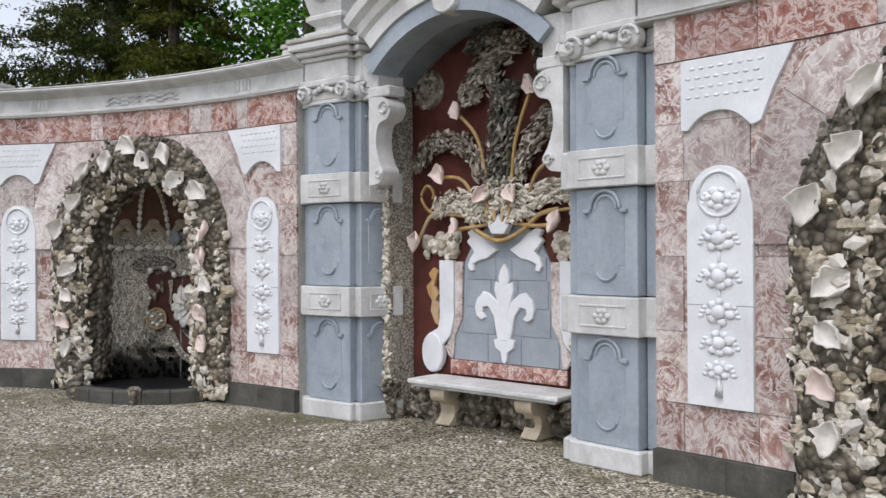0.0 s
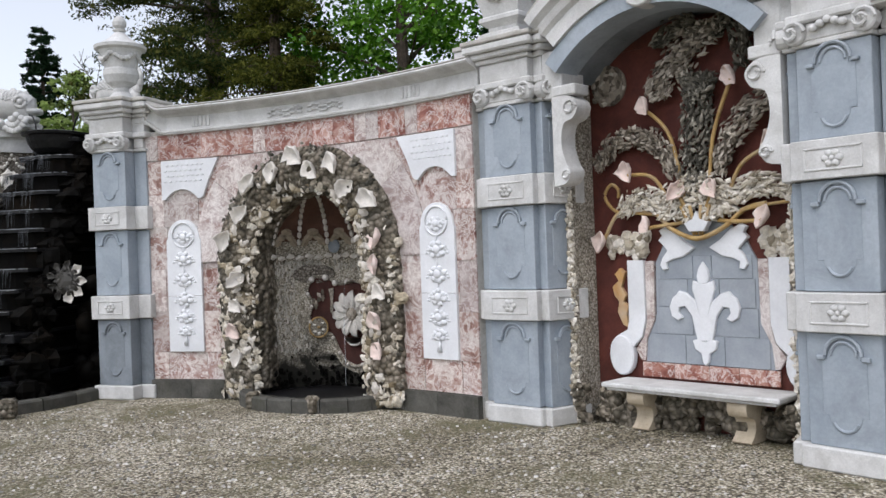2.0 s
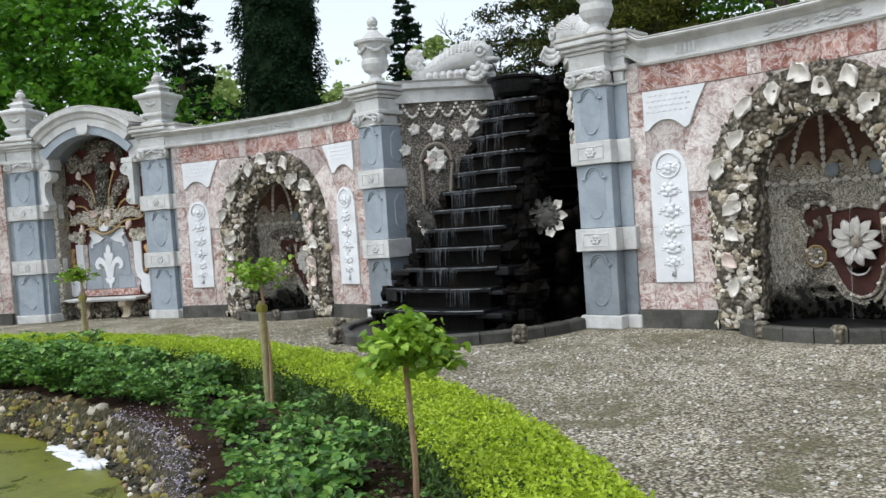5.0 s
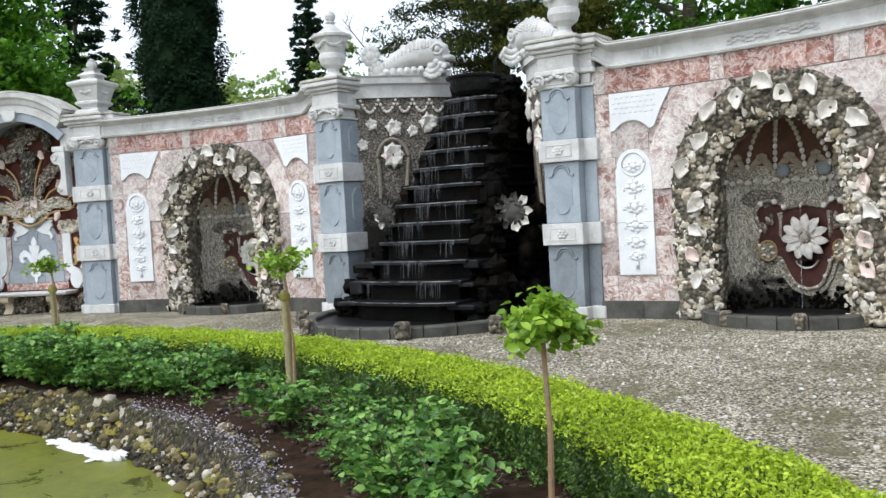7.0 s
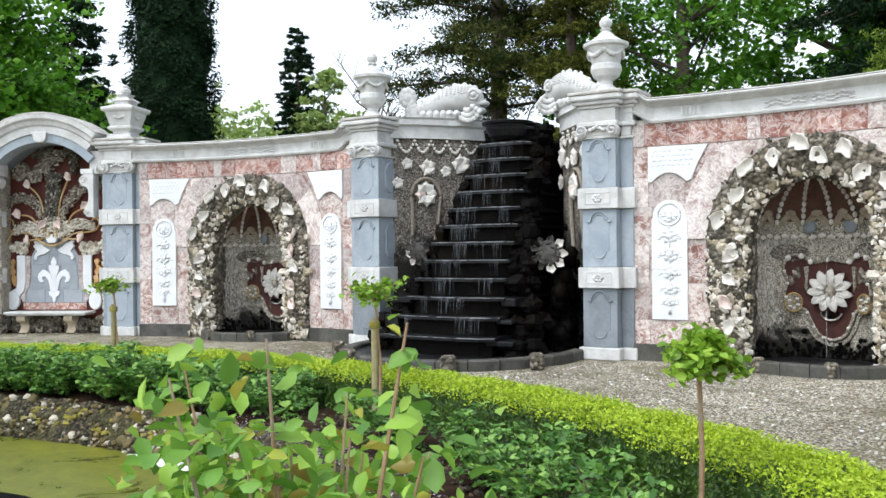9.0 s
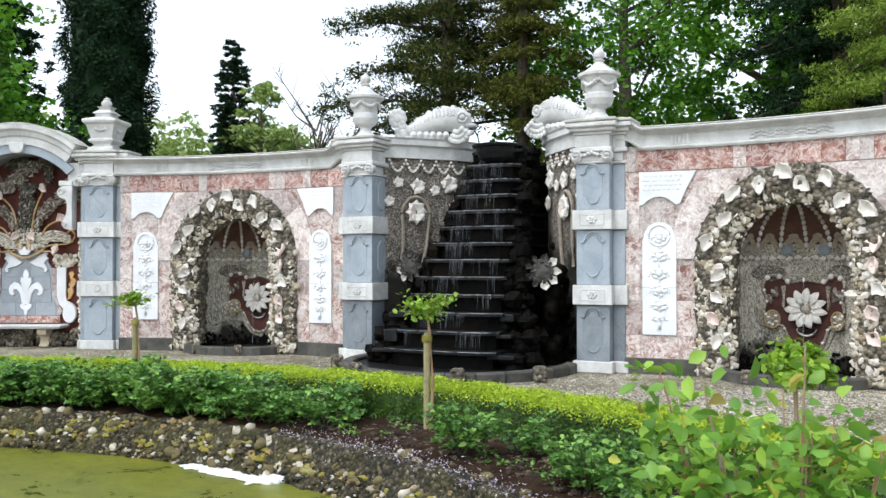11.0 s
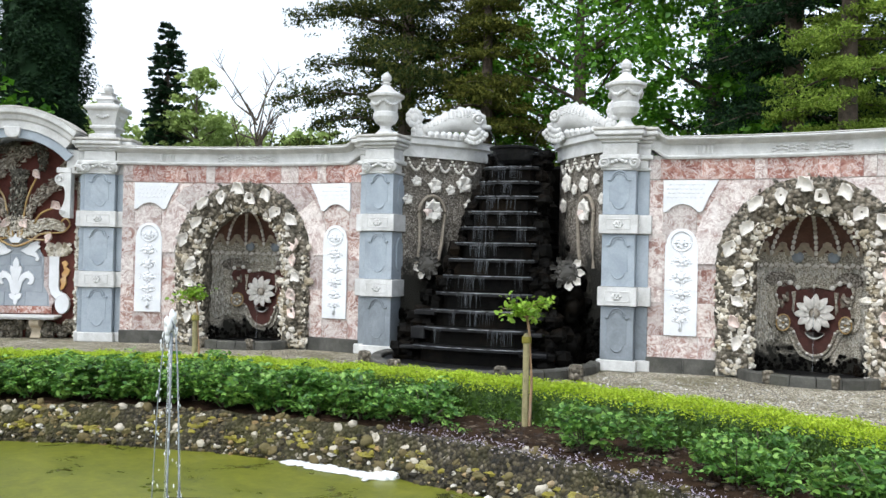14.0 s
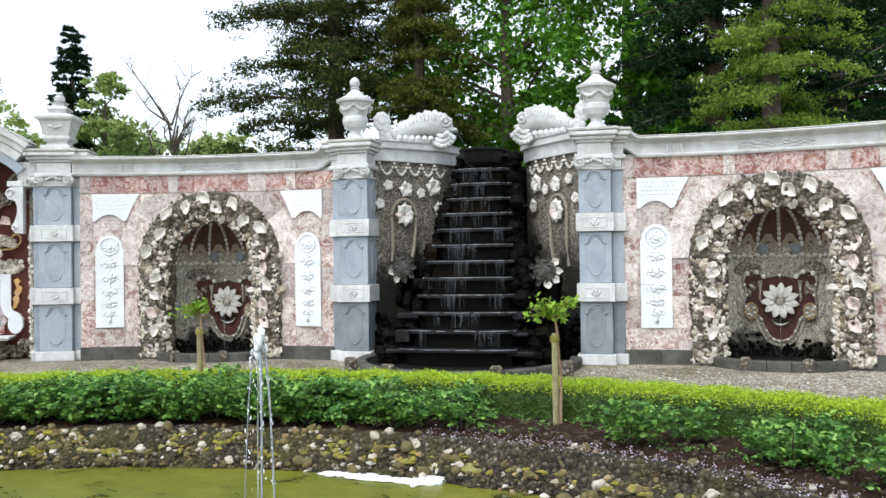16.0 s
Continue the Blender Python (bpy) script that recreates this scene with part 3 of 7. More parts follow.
def build_bay(name, m, end):
    """One curved bay of veined marble slabs."""
    rng = random.Random(5)
    wall = thing(name, m, "curved garden wall faced with veined pink marble slabs", "wall", kind="structure")
    part("wall_core", patch(-BAY_W, BAY_W, 0, 3.3, 0.02, 0.40, outside(0.95), 0.12), GREYTOP, wall)
    rows = [(0.23, 0.56), (0.564, 1.06), (1.064, 1.58), (1.584, 2.1), (2.104, 2.5), (2.504, 2.93)]
    for k, (z0, z1) in enumerate(rows):
        cuts = [-BAY_W, -2.08 + 0.04 * (k % 2), -1.54 - 0.05 * (k % 3), -1.22 + 0.5 * (k > 4), -0.4, 0.45, 1.24 - 0.5 * (k > 4), 1.55 + 0.05 * (k % 2), 2.06 - 0.05 * (k % 2), BAY_W]
        for a, b in zip(cuts, cuts[1:]):
            g = patch(a + 0.003, b - 0.003, z0, z1, rng.uniform(-0.004, 0.004), 0.05, outside(1.16), 0.085)
            if g:
                part("marble_slab", g, PINK if k < 2 or rng.random() < 0.45 else PALE, wall)
    # pale voussoirs round the arch
    for i in range(5):
        a0, a1 = 180 * i / 5 + 0.08, 180 * (i + 1) / 5 - 0.08
        ring = []
        for r in (1.2, 1.66):
            ring.append([(r * math.cos(radians(a0 + (a1 - a0) * t / 4)), SPRING + min(1.26, r * math.sin(radians(a0 + (a1 - a0) * t / 4)))) for t in range(5)])
        poly = ring[0] + ring[1][::-1]
        vs = [bend(u, d, z) for d in (-0.018, 0.03) for u, z in poly]
        fs = [(t, t + 1, 8 - t, 9 - t) for t in range(4)] + [(j, (j + 1) % 10, 10 + (j + 1) % 10, 10 + j) for j in range(10)]
        part("voussoir", Geo().add(vs, fs), PALE, wall)
    # frieze of alternating tiles
    u = -BAY_W
    while u < BAY_W - 0.05:
        w = min(rng.choice((0.17, 0.3, 0.38)), BAY_W - u)
        part("frieze_tile", patch(u + 0.002, u + w - 0.002, 2.936, 3.24, -0.012, 0.04, None, 0.1), RED if w > 0.2 else PALE, wall)
        u += w
    for a, b in ((-BAY_W, -1.75), (-1.746, -1.28), (1.28, 1.746), (1.75, BAY_W)):
        part("base_block", patch(a, b, 0, 0.225, -0.05, 0.05, None, 0.12), BASE, wall)
    part("cornice", sweep(CORNICE, -BAY_W - 0.12, BAY_W + 0.12, end=end), WHITE, wall, "white limestone cornice with stained coping")
    part("coping", sweep([(0.34, 3.558), (-0.15, 3.558), (-0.165, 3.566), (-0.15, 3.578), (0.34, 3.60)], -BAY_W - 0.1, BAY_W + 0.1, end=end), GREYTOP, wall)
    for u in (-1.5, 1.5):        # fluted blocks on the cornice
        for i in range(5):
            part("flute", Geo().box(-0.02, 0.02, -0.036, 0.02, 3.315, 3.44, 0.010, Matrix.Translation(bend(u + (i - 2) * 0.055, 0, 0)) @ pose(0, 0, 0, 0, 0, -math.degrees(u / BAY_R))), WHITE, wall)
    g = Geo()
    for s in SIDES:              # laurel sprays
        for i in range(9):
            p = bend(s * (0.05 + i * 0.055), -0.03, 3.375 + 0.02 * math.sin(i * 1.3))
            for q in SIDES:
                g.ball((p[0] + s * 0.02, p[1], p[2] + q * 0.025), (0.04, 0.018, 0.016), 6, 4)
    part("laurel_relief", g, WHITE, wall, smooth=True)
    return wall


def relief_strip(m):
    """A tall white panel with a chain of carved trophies."""
    rng = random.Random(8)
    t = thing("relief_strip", m, "tall white marble panel carved with shells and flowers on the wall", "relief panel", "relief strips")
    low = [(-0.24, 0.57), (0.24, 0.57), (0.24, 1.25), (-0.24, 1.25)]
    part("lower_slab", Geo().prism(low, 0.02, -0.022, None, 0.004), CARRARA, t)
    top = [(-0.24, 1.254), (0.24, 1.254), (0.24, 1.93)] + arc(0, 1.97, 0.22, 0, 180, 14) + [(-0.24, 1.93)]
    part("upper_slab", Geo().prism(top, 0.02, -0.022, None, 0.004), CARRARA, t)
    ring = Geo()
    pts = [(0.15 * math.cos(a), -0.028, 2.0 + 0.15 * math.sin(a)) for a in [radians(i * 18) for i in range(21)]]
    ring.tube(pts, 0.012, 6)
    part("ring", ring, CARRARA, t, smooth=True)
    for k, z in enumerate((1.97, 1.70, 1.45, 1.21, 1.0, 0.82)):
        g = Geo()
        size = (0.9, 1.0, 1.05, 1.0, 0.95, 0.75)[k]
        turn = rng.uniform(0, 60)
        g.ball((0, -0.03, z), (0.055 * size, 0.034, 0.05 * size), 9, 6, 0.08, rng)
        for i in range(7):
            a = radians(turn + 51.4 * i + rng.uniform(-9, 9))
            r = 0.078 * size * rng.uniform(0.85, 1.15)
            q = rng.uniform(0.030, 0.046) * size
            g.ball((r * math.cos(a), -0.026, z + 0.85 * r * math.sin(a)), (q, 0.022, q * 0.8), 7, 5, 0.12, rng)
        for q in SIDES:
            for i in range(3):
                g.ball((q * (0.105 + 0.016 * i) * size, -0.023, z + 0.03 - 0.03 * i), (0.026, 0.010, 0.016), 6, 4, 0.1, rng)
        if k:
            g.ball((0, -0.024, z + 0.125), (0.016, 0.012, 0.045), 6, 4)
        tagged(part("carved_trophy", g, CARRARA, t, smooth=True), kind="stuff")
    part("tassel", Geo().tube([(0, -0.03, 0.78), (0.01, -0.04, 0.72), (0, -0.03, 0.65)], [0.012, 0.02, 0.03], 6), CARRARA, t, smooth=True)
    return t


def spandrel_panel(m, s):
    """The white panel over a strip, cut round above it and towards the arch."""
    t = thing("spandrel_panel", m, "flat white marble panel with cut-out curves set in pink wall", "wall panel", "spandrel panels")
    notch = arc(0, 2.30, 0.26, 166, 14, 10)
    poly = [(-0.28, 2.92), (-0.28, 2.44)] + [(x, max(z, 2.44)) for x, z in notch] + [(0.30, 2.46), (0.38, 2.66), (0.52, 2.92)]
    poly = [(x * s, z) for x, z in poly]
    panel = part("panel", Geo().prism(poly, 0.02, -0.026, None, 0.004), CARRARA, t)
    g = Geo()
    for r in range(4):
        for c in range(9):
            x, z = -0.22 + 0.07 * c + 0.03 * (r % 2), 2.66 + 0.065 * r
            if x < 0.28 + 0.2 * (z - 2.6):
                g.ball((s * x, -0.026, z), (0.024, 0.008, 0.011), 6, 4)
    tagged(part("low_relief", g, CARRARA, panel, "shallow carved sprigs", smooth=True), kind="stuff")
    return t


# ---- pilasters ----
def carved_outline(w, z0, z1):
    """A panel with an arched head, small shoulders and a lobed foot."""
    a = w * 0.30
    h = z1 - z0
    head = arc(0, z1 - 0.20 * h, a * 0.72, 180, 0, 10)
    foot = arc(0, z0 + 0.24 * h, a * 0.72, 0, -180, 10)
    return [(-a, z0 + 0.24 * h), (-a, z1 - 0.20 * h)] + head + [(a, z1 - 0.20 * h), (a, z0 + 0.24 * h)] + foot


def courses(parent, w, depth, shaft, m, carved=True, rosette=True, dark=()):
    """The stacked blocks of one pilaster face, front at y = 0, x from 0 to w."""
    spans = [(0.17, 0.99), (1.285, 2.09), (2.385, 3.06)]
    part("plinth", Geo().box(-0.05, w + 0.05, -0.05, depth, 0, 0.17, 0.012), WHITE, parent, m=m)
    for k, (z0, z1) in enumerate(spans):
        mat = BLUED if k in dark else shaft
        block = part("shaft_block", Geo().box(0, w, 0, depth, z0 + 0.002, z1 - 0.002, 0.006), mat, parent, m=m)
        if carved:
            out = [(x + w / 2, z) for x, z in carved_outline(w, z0 + 0.06, z1 - 0.05)]
            part("carved_panel", Geo().prism(out, 0.004, -0.004, None, 0.004), mat, block)
            g = Geo()
            h = z1 - z0
            for s in SIDES:
                g.box(w / 2 + s * w * 0.30 - 0.03, w / 2 + s * w * 0.30 + 0.03, -0.03, 0.004, z1 - 0.235 * h, z1 - 0.195 * h, 0.006)
            g.tube([(w / 2 + 0.24 * w * math.cos(radians(q)), -0.018, z1 - 0.19 * h + 0.24 * w * math.sin(radians(q))) for q in range(0, 181, 18)], 0.014, 6)
            g.tube([(w / 2 + 0.17 * w * math.cos(radians(q)), -0.008, z1 - 0.19 * h + 0.17 * w * math.sin(radians(q))) for q in range(0, 181, 18)], 0.012, 6)
            g.tube([(w / 2 + 0.17 * w * math.cos(radians(q)), -0.006, z0 + 0.26 * h + 0.17 * w * math.sin(radians(q))) for q in range(200, 341, 14)], 0.012, 6)
            tagged(part("panel_moulding", g, mat, block), kind="stuff")
    for z0, z1 in ((0.994, 1.281), (2.094, 2.381)):
        band = part("band", Geo().box(-0.045, w + 0.045, -0.06, depth, z0, z1, 0.008), WHITE, parent, m=m)
        if rosette:
            g = Geo()
            for a, b, c, d in ((0.06, w - 0.06, z1 - 0.075, z1 - 0.06), (0.06, w - 0.06, z0 + 0.06, z0 + 0.075), (0.06, 0.075, z0 + 0.06, z1 - 0.06), (w - 0.075, w - 0.06, z0 + 0.06, z1 - 0.06)):
                g.box(a, b, -0.068, -0.05, c, d, 0.004)
            part("band_border", g, WHITE, band)
            g = Geo()
            for i in range(6):
                a = radians(60 * i)
                g.ball((w / 2 + 0.05 * math.cos(a), -0.062, (z0 + z1) / 2 + 0.04 * math.sin(a)), (0.033, 0.02, 0.026), 7, 4)
            g.ball((w / 2, -0.066, (z0 + z1) / 2), 0.022, 7, 4)
            tagged(part("rosette", g, WHITE, band, smooth=True), kind="stuff")


def capital(parent, w, depth, m, volutes=True):
    part("neck", Geo().box(-0.02, w + 0.02, -0.03, depth, 3.062, 3.10, 0.01), WHITE, parent, m=m)
    g = Geo().box(-0.05, w + 0.05, -0.07, depth, 3.23, 3.30, 0.015)
    part("abacus", g, WHITE, parent, m=m)
    part("capital_body", Geo().box(0.02, w - 0.02, -0.03, depth, 3.10, 3.23, 0.01), WHITE, parent, m=m)
    if volutes:
        for x in (0.02, w - 0.02):
            sp = Geo()
            pts = [(x + (0.085 - 0.0052 * i) * math.cos(radians(36 * i)), -0.075 - 0.0035 * i, 3.165 + (0.085 - 0.0052 * i) * math.sin(radians(36 * i))) for i in range(15)]
            sp.tube(pts, 0.016, 6)
            sp.ball((x, -0.09, 3.165), 0.022, 7, 5)
            back = [(x + 0.088 * math.cos(radians(a)), 3.165 + 0.088 * math.sin(radians(a))) for a in range(0, 360, 24)]
            sp.prism(back, 0.02, -0.07)
            part("volute", sp, WHITE, parent, m=m)
        g = Geo()
        for i in range(5):
            g.ball((w * (0.3 + 0.1 * i), -0.06, 3.19 - 0.02 * abs(i - 2) + 0.03), (0.035, 0.03, 0.03), 7, 4)
        part("leaf_swag", g, WHITE, parent, smooth=True, m=m)
    part("frieze_block", Geo().box(-0.01, w + 0.01, -0.03, depth, 3.303, 3.48, 0.006), WHITE, parent, m=m)
    g = Geo().box(-0.04, w + 0.04, -0.06, depth, 3.483, 3.53, 0.012)
    g.box(-0.09, w + 0.09, -0.11, depth, 3.53, 3.585, 0.02)
    g.box(-0.13, w + 0.13, -0.16, depth, 3.585, 3.66, 0.02)
    part("cornice_block", g, WHITE, parent, m=m)
    part("cap_stone", Geo().box(-0.14, w + 0.14, -0.17, depth, 3.664, 3.71, 0.015), GREYTOP, parent, m=m)


def cascade_pilaster(s):
    t = thing("stone_pilaster", pose(s * 2.0, 0.05, 0), "banded bluestone and white limestone pilaster beside the cascade", "pilaster", "garden wall pilasters")
    x0 = -0.25
    dark = (0,)
    courses(t, 0.50, 0.62, BLUE, pose(x0, 0, 0), dark=dark)
    capital(t, 0.50, 0.62, pose(x0, 0, 0))
    xs = 0.252 if s > 0 else -0.432
    side = pose(xs, 0.17, 0)
    courses(t, 0.18, 0.4, BLUE, side, False, False, dark)
    capital(t, 0.18, 0.4, side, False)
    # carved flank towards the water
    inner = pose(-0.252, 0.56, 0, 0, 0, -90) if s > 0 else pose(0.252, 0.06, 0, 0, 0, 90)
    for z0, z1 in ((1.285, 2.09), (2.385, 3.06)):
        out = [(x + 0.25, z) for x, z in carved_outline(0.44, z0 + 0.06, z1 - 0.05)]
        part("carved_panel", Geo().prism(out, 0.004, -0.016, None, 0.012), BLUE, t, m=inner)
    return t


def alcove_pilaster(x, y, turn, s):
    """Two blocks with a notch between: one to the path, one splayed to the alcove, and a slim strip on the bay's side. s: where the alcove lies."""
    t = thing("stone_pilaster", pose(x, y, 0, 0, 0, turn), "banded bluestone and white limestone pilaster beside the alcove", "pilaster", "garden wall pilasters")
    w, v, b = 0.55, 0.40, 0.17
    main = pose(-w / 2, 0.05, 0)
    courses(t, w, 0.55, BLUE, main)
    capital(t, w, 0.55, main)
    side = pose(w / 2 + 0.10, 0.10, 0, 0, 0, 72) if s > 0 else pose(-w / 2 - 0.10 - v * math.cos(radians(72)), 0.10 + v * math.sin(radians(72)), 0, 0, 0, -72)
    courses(t, v, 0.30, BLUE, side)
    capital(t, v, 0.30, side)
    strip = pose(-w / 2 - b - 0.01, 0.15, 0) if s > 0 else pose(w / 2 + 0.01, 0.15, 0)
    courses(t, b, 0.40, BLUE, strip, False, False)
    capital(t, b, 0.40, strip, False)
    return t


# ---- ground ----
POND_C = (-0.6, -10.2)          # the oval pond
POND_A, POND_B, POND_NEAR = 5.6, 4.2, 2.9   # its half width, half depth to the cascade and to the path
HEDGE_C, HEDGE_R = (-0.3, -14.25), 9.74   # the box hedge runs on a circle
HEDGE_A0, HEDGE_A1 = -52, 46
WATER_Z = -0.32


def ring_point(a, off):
    """A place by the pond: angle in degrees from the cascade side, metres out from the water's edge."""
    r = radians(a)
    return POND_C[0] + (POND_A + off) * math.sin(r), POND_C[1] + ((POND_B if math.cos(r) > 0 else POND_NEAR) + off) * math.cos(r)


def hedge_point(a, off):
    r = radians(a)
    return HEDGE_C[0] + (HEDGE_R + off) * math.sin(r), HEDGE_C[1] + (HEDGE_R + off) * math.cos(r)


def bed_point(a, k):
    """A place in the planting bed: k = 0 at the water, 1 under the hedge."""
    p, q = ring_point(a, 0.1), hedge_point(HEDGE_A0 + (HEDGE_A1 - HEDGE_A0) * (a + 78) / 154, -0.05)
    return p[0] + (q[0] - p[0]) * k, p[1] + (q[1] - p[1]) * k


def rings(levels, n=120):
    g = Geo()
    for off, z in levels:
        for i in range(n):
            g.v.append((*ring_point(360 * i / n, off), z))
    for j in range(len(levels) - 1):
        for i in range(n):
            k = (i + 1) % n
            g.f.append((j * n + i, j * n + k, (j + 1) * n + k, (j + 1) * n + i))
    return g


g = rings([(0.20, -0.7), (0.30, -0.5), (0.40, -0.03), (0.5, 0.0), (0.9, 0.0), (3, 0.0), (8, 0), (20, 0), (60, 0), (200, 0), (1500, 0)])
k = len(g.v)
g.v.append((*POND_C, -0.9))
g.f += [(i, k, (i + 1) % 120) for i in range(120)]
ground = tagged(part("ground", g, GRAVEL), "grey pebble gravel court with mossy patches", "ground", kind="structure")
g = Geo()
for j, (k, z) in enumerate(((0.10, -0.06), (0.16, 0.03), (0.35, 0.06), (0.7, 0.07), (1.0, 0.05), (1.06, -0.02))):
    for i in range(61):
        x, y = bed_point(-78 + 154 * i / 60, k)
        g.v.append((x, y, z + 0.02 * math.sin(i * 2.1 + j)))
g.f += [(j * 61 + i, j * 61 + i + 1, (j + 1) * 61 + i + 1, (j + 1) * 61 + i) for j in range(5) for i in range(60)]
tagged(part("planting_bed", g, SOIL), "dark bare soil of the planting bed round the pond", "soil", kind="structure")
water = rings([(0.35, WATER_Z), (-2.0, WATER_Z)])
k = len(water.v)
water.v.append((*POND_C, WATER_Z))
water.f += [(120 + i, 120 + (i + 1) % 120, k) for i in range(120)]
tagged(part("water", water, POND), "green algae-covered pond water with dark patches", "pond", kind="structure")
lawn = Geo()
lawn.add([(-90, 4, 0.02), (90, 4, 0.02), (90, 120, 3.0), (-90, 120, 3.0)], [(0, 1, 2, 3)])
tagged(part("lawn", lawn, LAWN), "rough grass bank under trees behind the wall", "grass", kind="structure")

# ---- the wall's bays ----
for i, (x, y, t) in enumerate(BAYS):
    build_bay("wall_bay_%d" % (i + 1), pose(x, y, 0, 0, 0, t), (-1, 1, 1, -1)[i])
strip = None
for x, y, t in BAYS:
    m = pose(x, y, 0, 0, 0, t)
    for s in SIDES:
        q = m @ Matrix.Translation(bend(s * 1.80, -0.012, 0)) @ pose(0, 0, 0, 0, 0, -math.degrees(s * 1.80 / BAY_R))
        strip = relief_strip(q) if strip is None else (copy_thing(strip, q), strip)[1]
        spandrel_panel(q, -s)
for s in SIDES:
    cascade_pilaster(s)
    x, y, t = 7.30, -0.60, -20
    alcove_pilaster(s * x, y, s * t, s)
    x, y, t = mirror_over_alcove(x, y, t)
    alcove_pilaster(s * x, y, s * t, -s)


# ---- shell niches ----
def spin(a, b=0, c=0):
    return pose(0, 0, 0, a, b, c)


def arch_path(r):
    """Points up one jamb, round the arch and down, with the outward direction."""
    out = [((-r, z), (-1, 0)) for z in np.arange(0.12, SPRING, 0.12)]
    out += [((-r * math.cos(a), SPRING + r * math.sin(a)), (-math.cos(a), math.sin(a))) for a in np.arange(0, math.pi + 0.01, math.pi / 26)]
    return out + [((r, z), (1, 0)) for z in np.arange(SPRING - 0.1, 0.1, -0.12)]


def shell_arch(m):
    rng = random.Random(21)
    t = thing("shell_arch", m, "rough tufa arch encrusted with bleached sea shells and conches", "shell arch", "shell arches")
    # lumpy crust
    inner = arch_path(INNER)
    cols = [(INNER, 0.45), (INNER - 0.02, 0.12), (INNER + 0.06, -0.10), (1.0, -0.16), (1.16, -0.13), (OUTER, -0.05), (OUTER + 0.01, 0.03)]
    vs, fs, n = [], [], len(cols)
    for (x, z), (ox, oz) in inner:
        for k, (r, d) in enumerate(cols):
            j = rng.uniform(-0.025, 0.025) if 0 < k else 0
            q = r - INNER + j
            vs.append(bend(x + ox * q, d + rng.uniform(-0.03, 0.03), max(0.0, z + oz * q)))
    for i in range(len(inner) - 1):
        for k in range(n - 1):
            fs.append((i * n + k, i * n + k + 1, (i + 1) * n + k + 1, (i + 1) * n + k))
    part("tufa_crust", Geo().add(vs, fs), TUFA, t)
    # lumps and flakes, too many to count: cream on the jambs, grey with moss round the head's rim
    pale, dark, lumps, old_lumps = Geo(), Geo(), Geo(), Geo()

    def aged(q, oz, spread):
        return 0.62 * q / (OUTER - INNER) + 0.50 * max(0.0, oz) + rng.uniform(-spread, spread) > 0.54

    for i in range(1500):
        (x, z), (ox, oz) = rng.choice(inner)
        q = rng.uniform(0.0, OUTER - INNER)
        p = bend(x + ox * q + rng.uniform(-.05, .05), -0.135 + 0.06 * abs(q - 0.26) / 0.26, max(0.06, z + oz * q + rng.uniform(-.06, .06)))
        m2 = Matrix.Translation(p) @ spin(rng.uniform(-50, 50), rng.uniform(0, 360), rng.uniform(-50, 50))
        old = aged(q, oz, 0.2)
        h = dark if old else pale
        if rng.random() < 0.7:
            h.fan(m2, rng, rng.uniform(0.022, 0.04) if old else rng.uniform(0.03, 0.065))
        else:
            h.conch(m2, rng, rng.uniform(0.016, 0.034))
    for i in range(640):
        (x, z), (ox, oz) = rng.choice(inner)
        q = rng.uniform(0.01, OUTER - INNER - 0.02)
        p = bend(x + ox * q + rng.uniform(-.05, .05), -0.115 + 0.06 * abs(q - 0.26) / 0.26, max(0.05, z + oz * q + rng.uniform(-.06, .06)))
        old = aged(q, oz, 0.16)
        r = rng.uniform(0.02, 0.045) if old else rng.uniform(0.03, 0.075)
        (old_lumps if old else lumps).ball(p, (r * rng.uniform(0.8, 1.3), r * 0.8, r * rng.uniform(0.6, 1.0)), 6, 5, 0.3, rng)
    tagged(part("shell_crust", pale, CRUST, t), kind="stuff")
    tagged(part("mossy_crust", dark, MOSSY_SHADED, t, "grey mossy shell grit"), kind="stuff")
    tagged(part("tufa_rubble", lumps, LUMP, t, "cream lumps of tufa"), kind="stuff")
    tagged(part("mossy_rubble", old_lumps, MOSSY_SHADED, t, "dark weathered lumps"), kind="stuff")
    # big white conches, wide apart
    head = [(-78, 1.14), (-58, 1.02), (-40, 1.16), (-21, 1.07), (-3, 1.17), (10, 1.0), (25, 1.16), (42, 1.0), (58, 1.16), (80, 1.10)]
    spots = [(r * math.sin(radians(a)), SPRING + r * math.cos(radians(a))) for a, r in head]
    spots += [(q * (1.02 + rng.uniform(-.1, .1)), z + q * 0.07) for q in SIDES for z in (1.50, 1.20, 0.90, 0.58)]
    for k, (x, z) in enumerate(spots):
        m2 = Matrix.Translation(bend(x, -0.21, z)) @ spin(rng.uniform(-25, 15), rng.uniform(-55, 55), rng.uniform(-30, 30))
        part("conch_shell", Geo().cup(m2, rng, rng.uniform(0.108, 0.128) if k < 10 else rng.uniform(0.09, 0.115)), SHELL if rng.random() < 0.9 else SHELLPINK, t, smooth=True)
    for i in range(70):
        (x, z), (ox, oz) = rng.choice(inner)
        q = rng.uniform(0.03, 0.34)
        m2 = Matrix.Translation(bend(x + ox * q, -0.17, max(0.1, z + oz * q))) @ spin(rng.uniform(-40, 40), rng.uniform(0, 360), rng.uniform(-40, 40))
        if z < SPRING + 0.3 or i % 3 == 0:
            part("scallop_shell", Geo().fan(m2, rng, rng.uniform(0.05, 0.085)), SHELL, t)
    return t


NR, ND = 0.82, 0.86


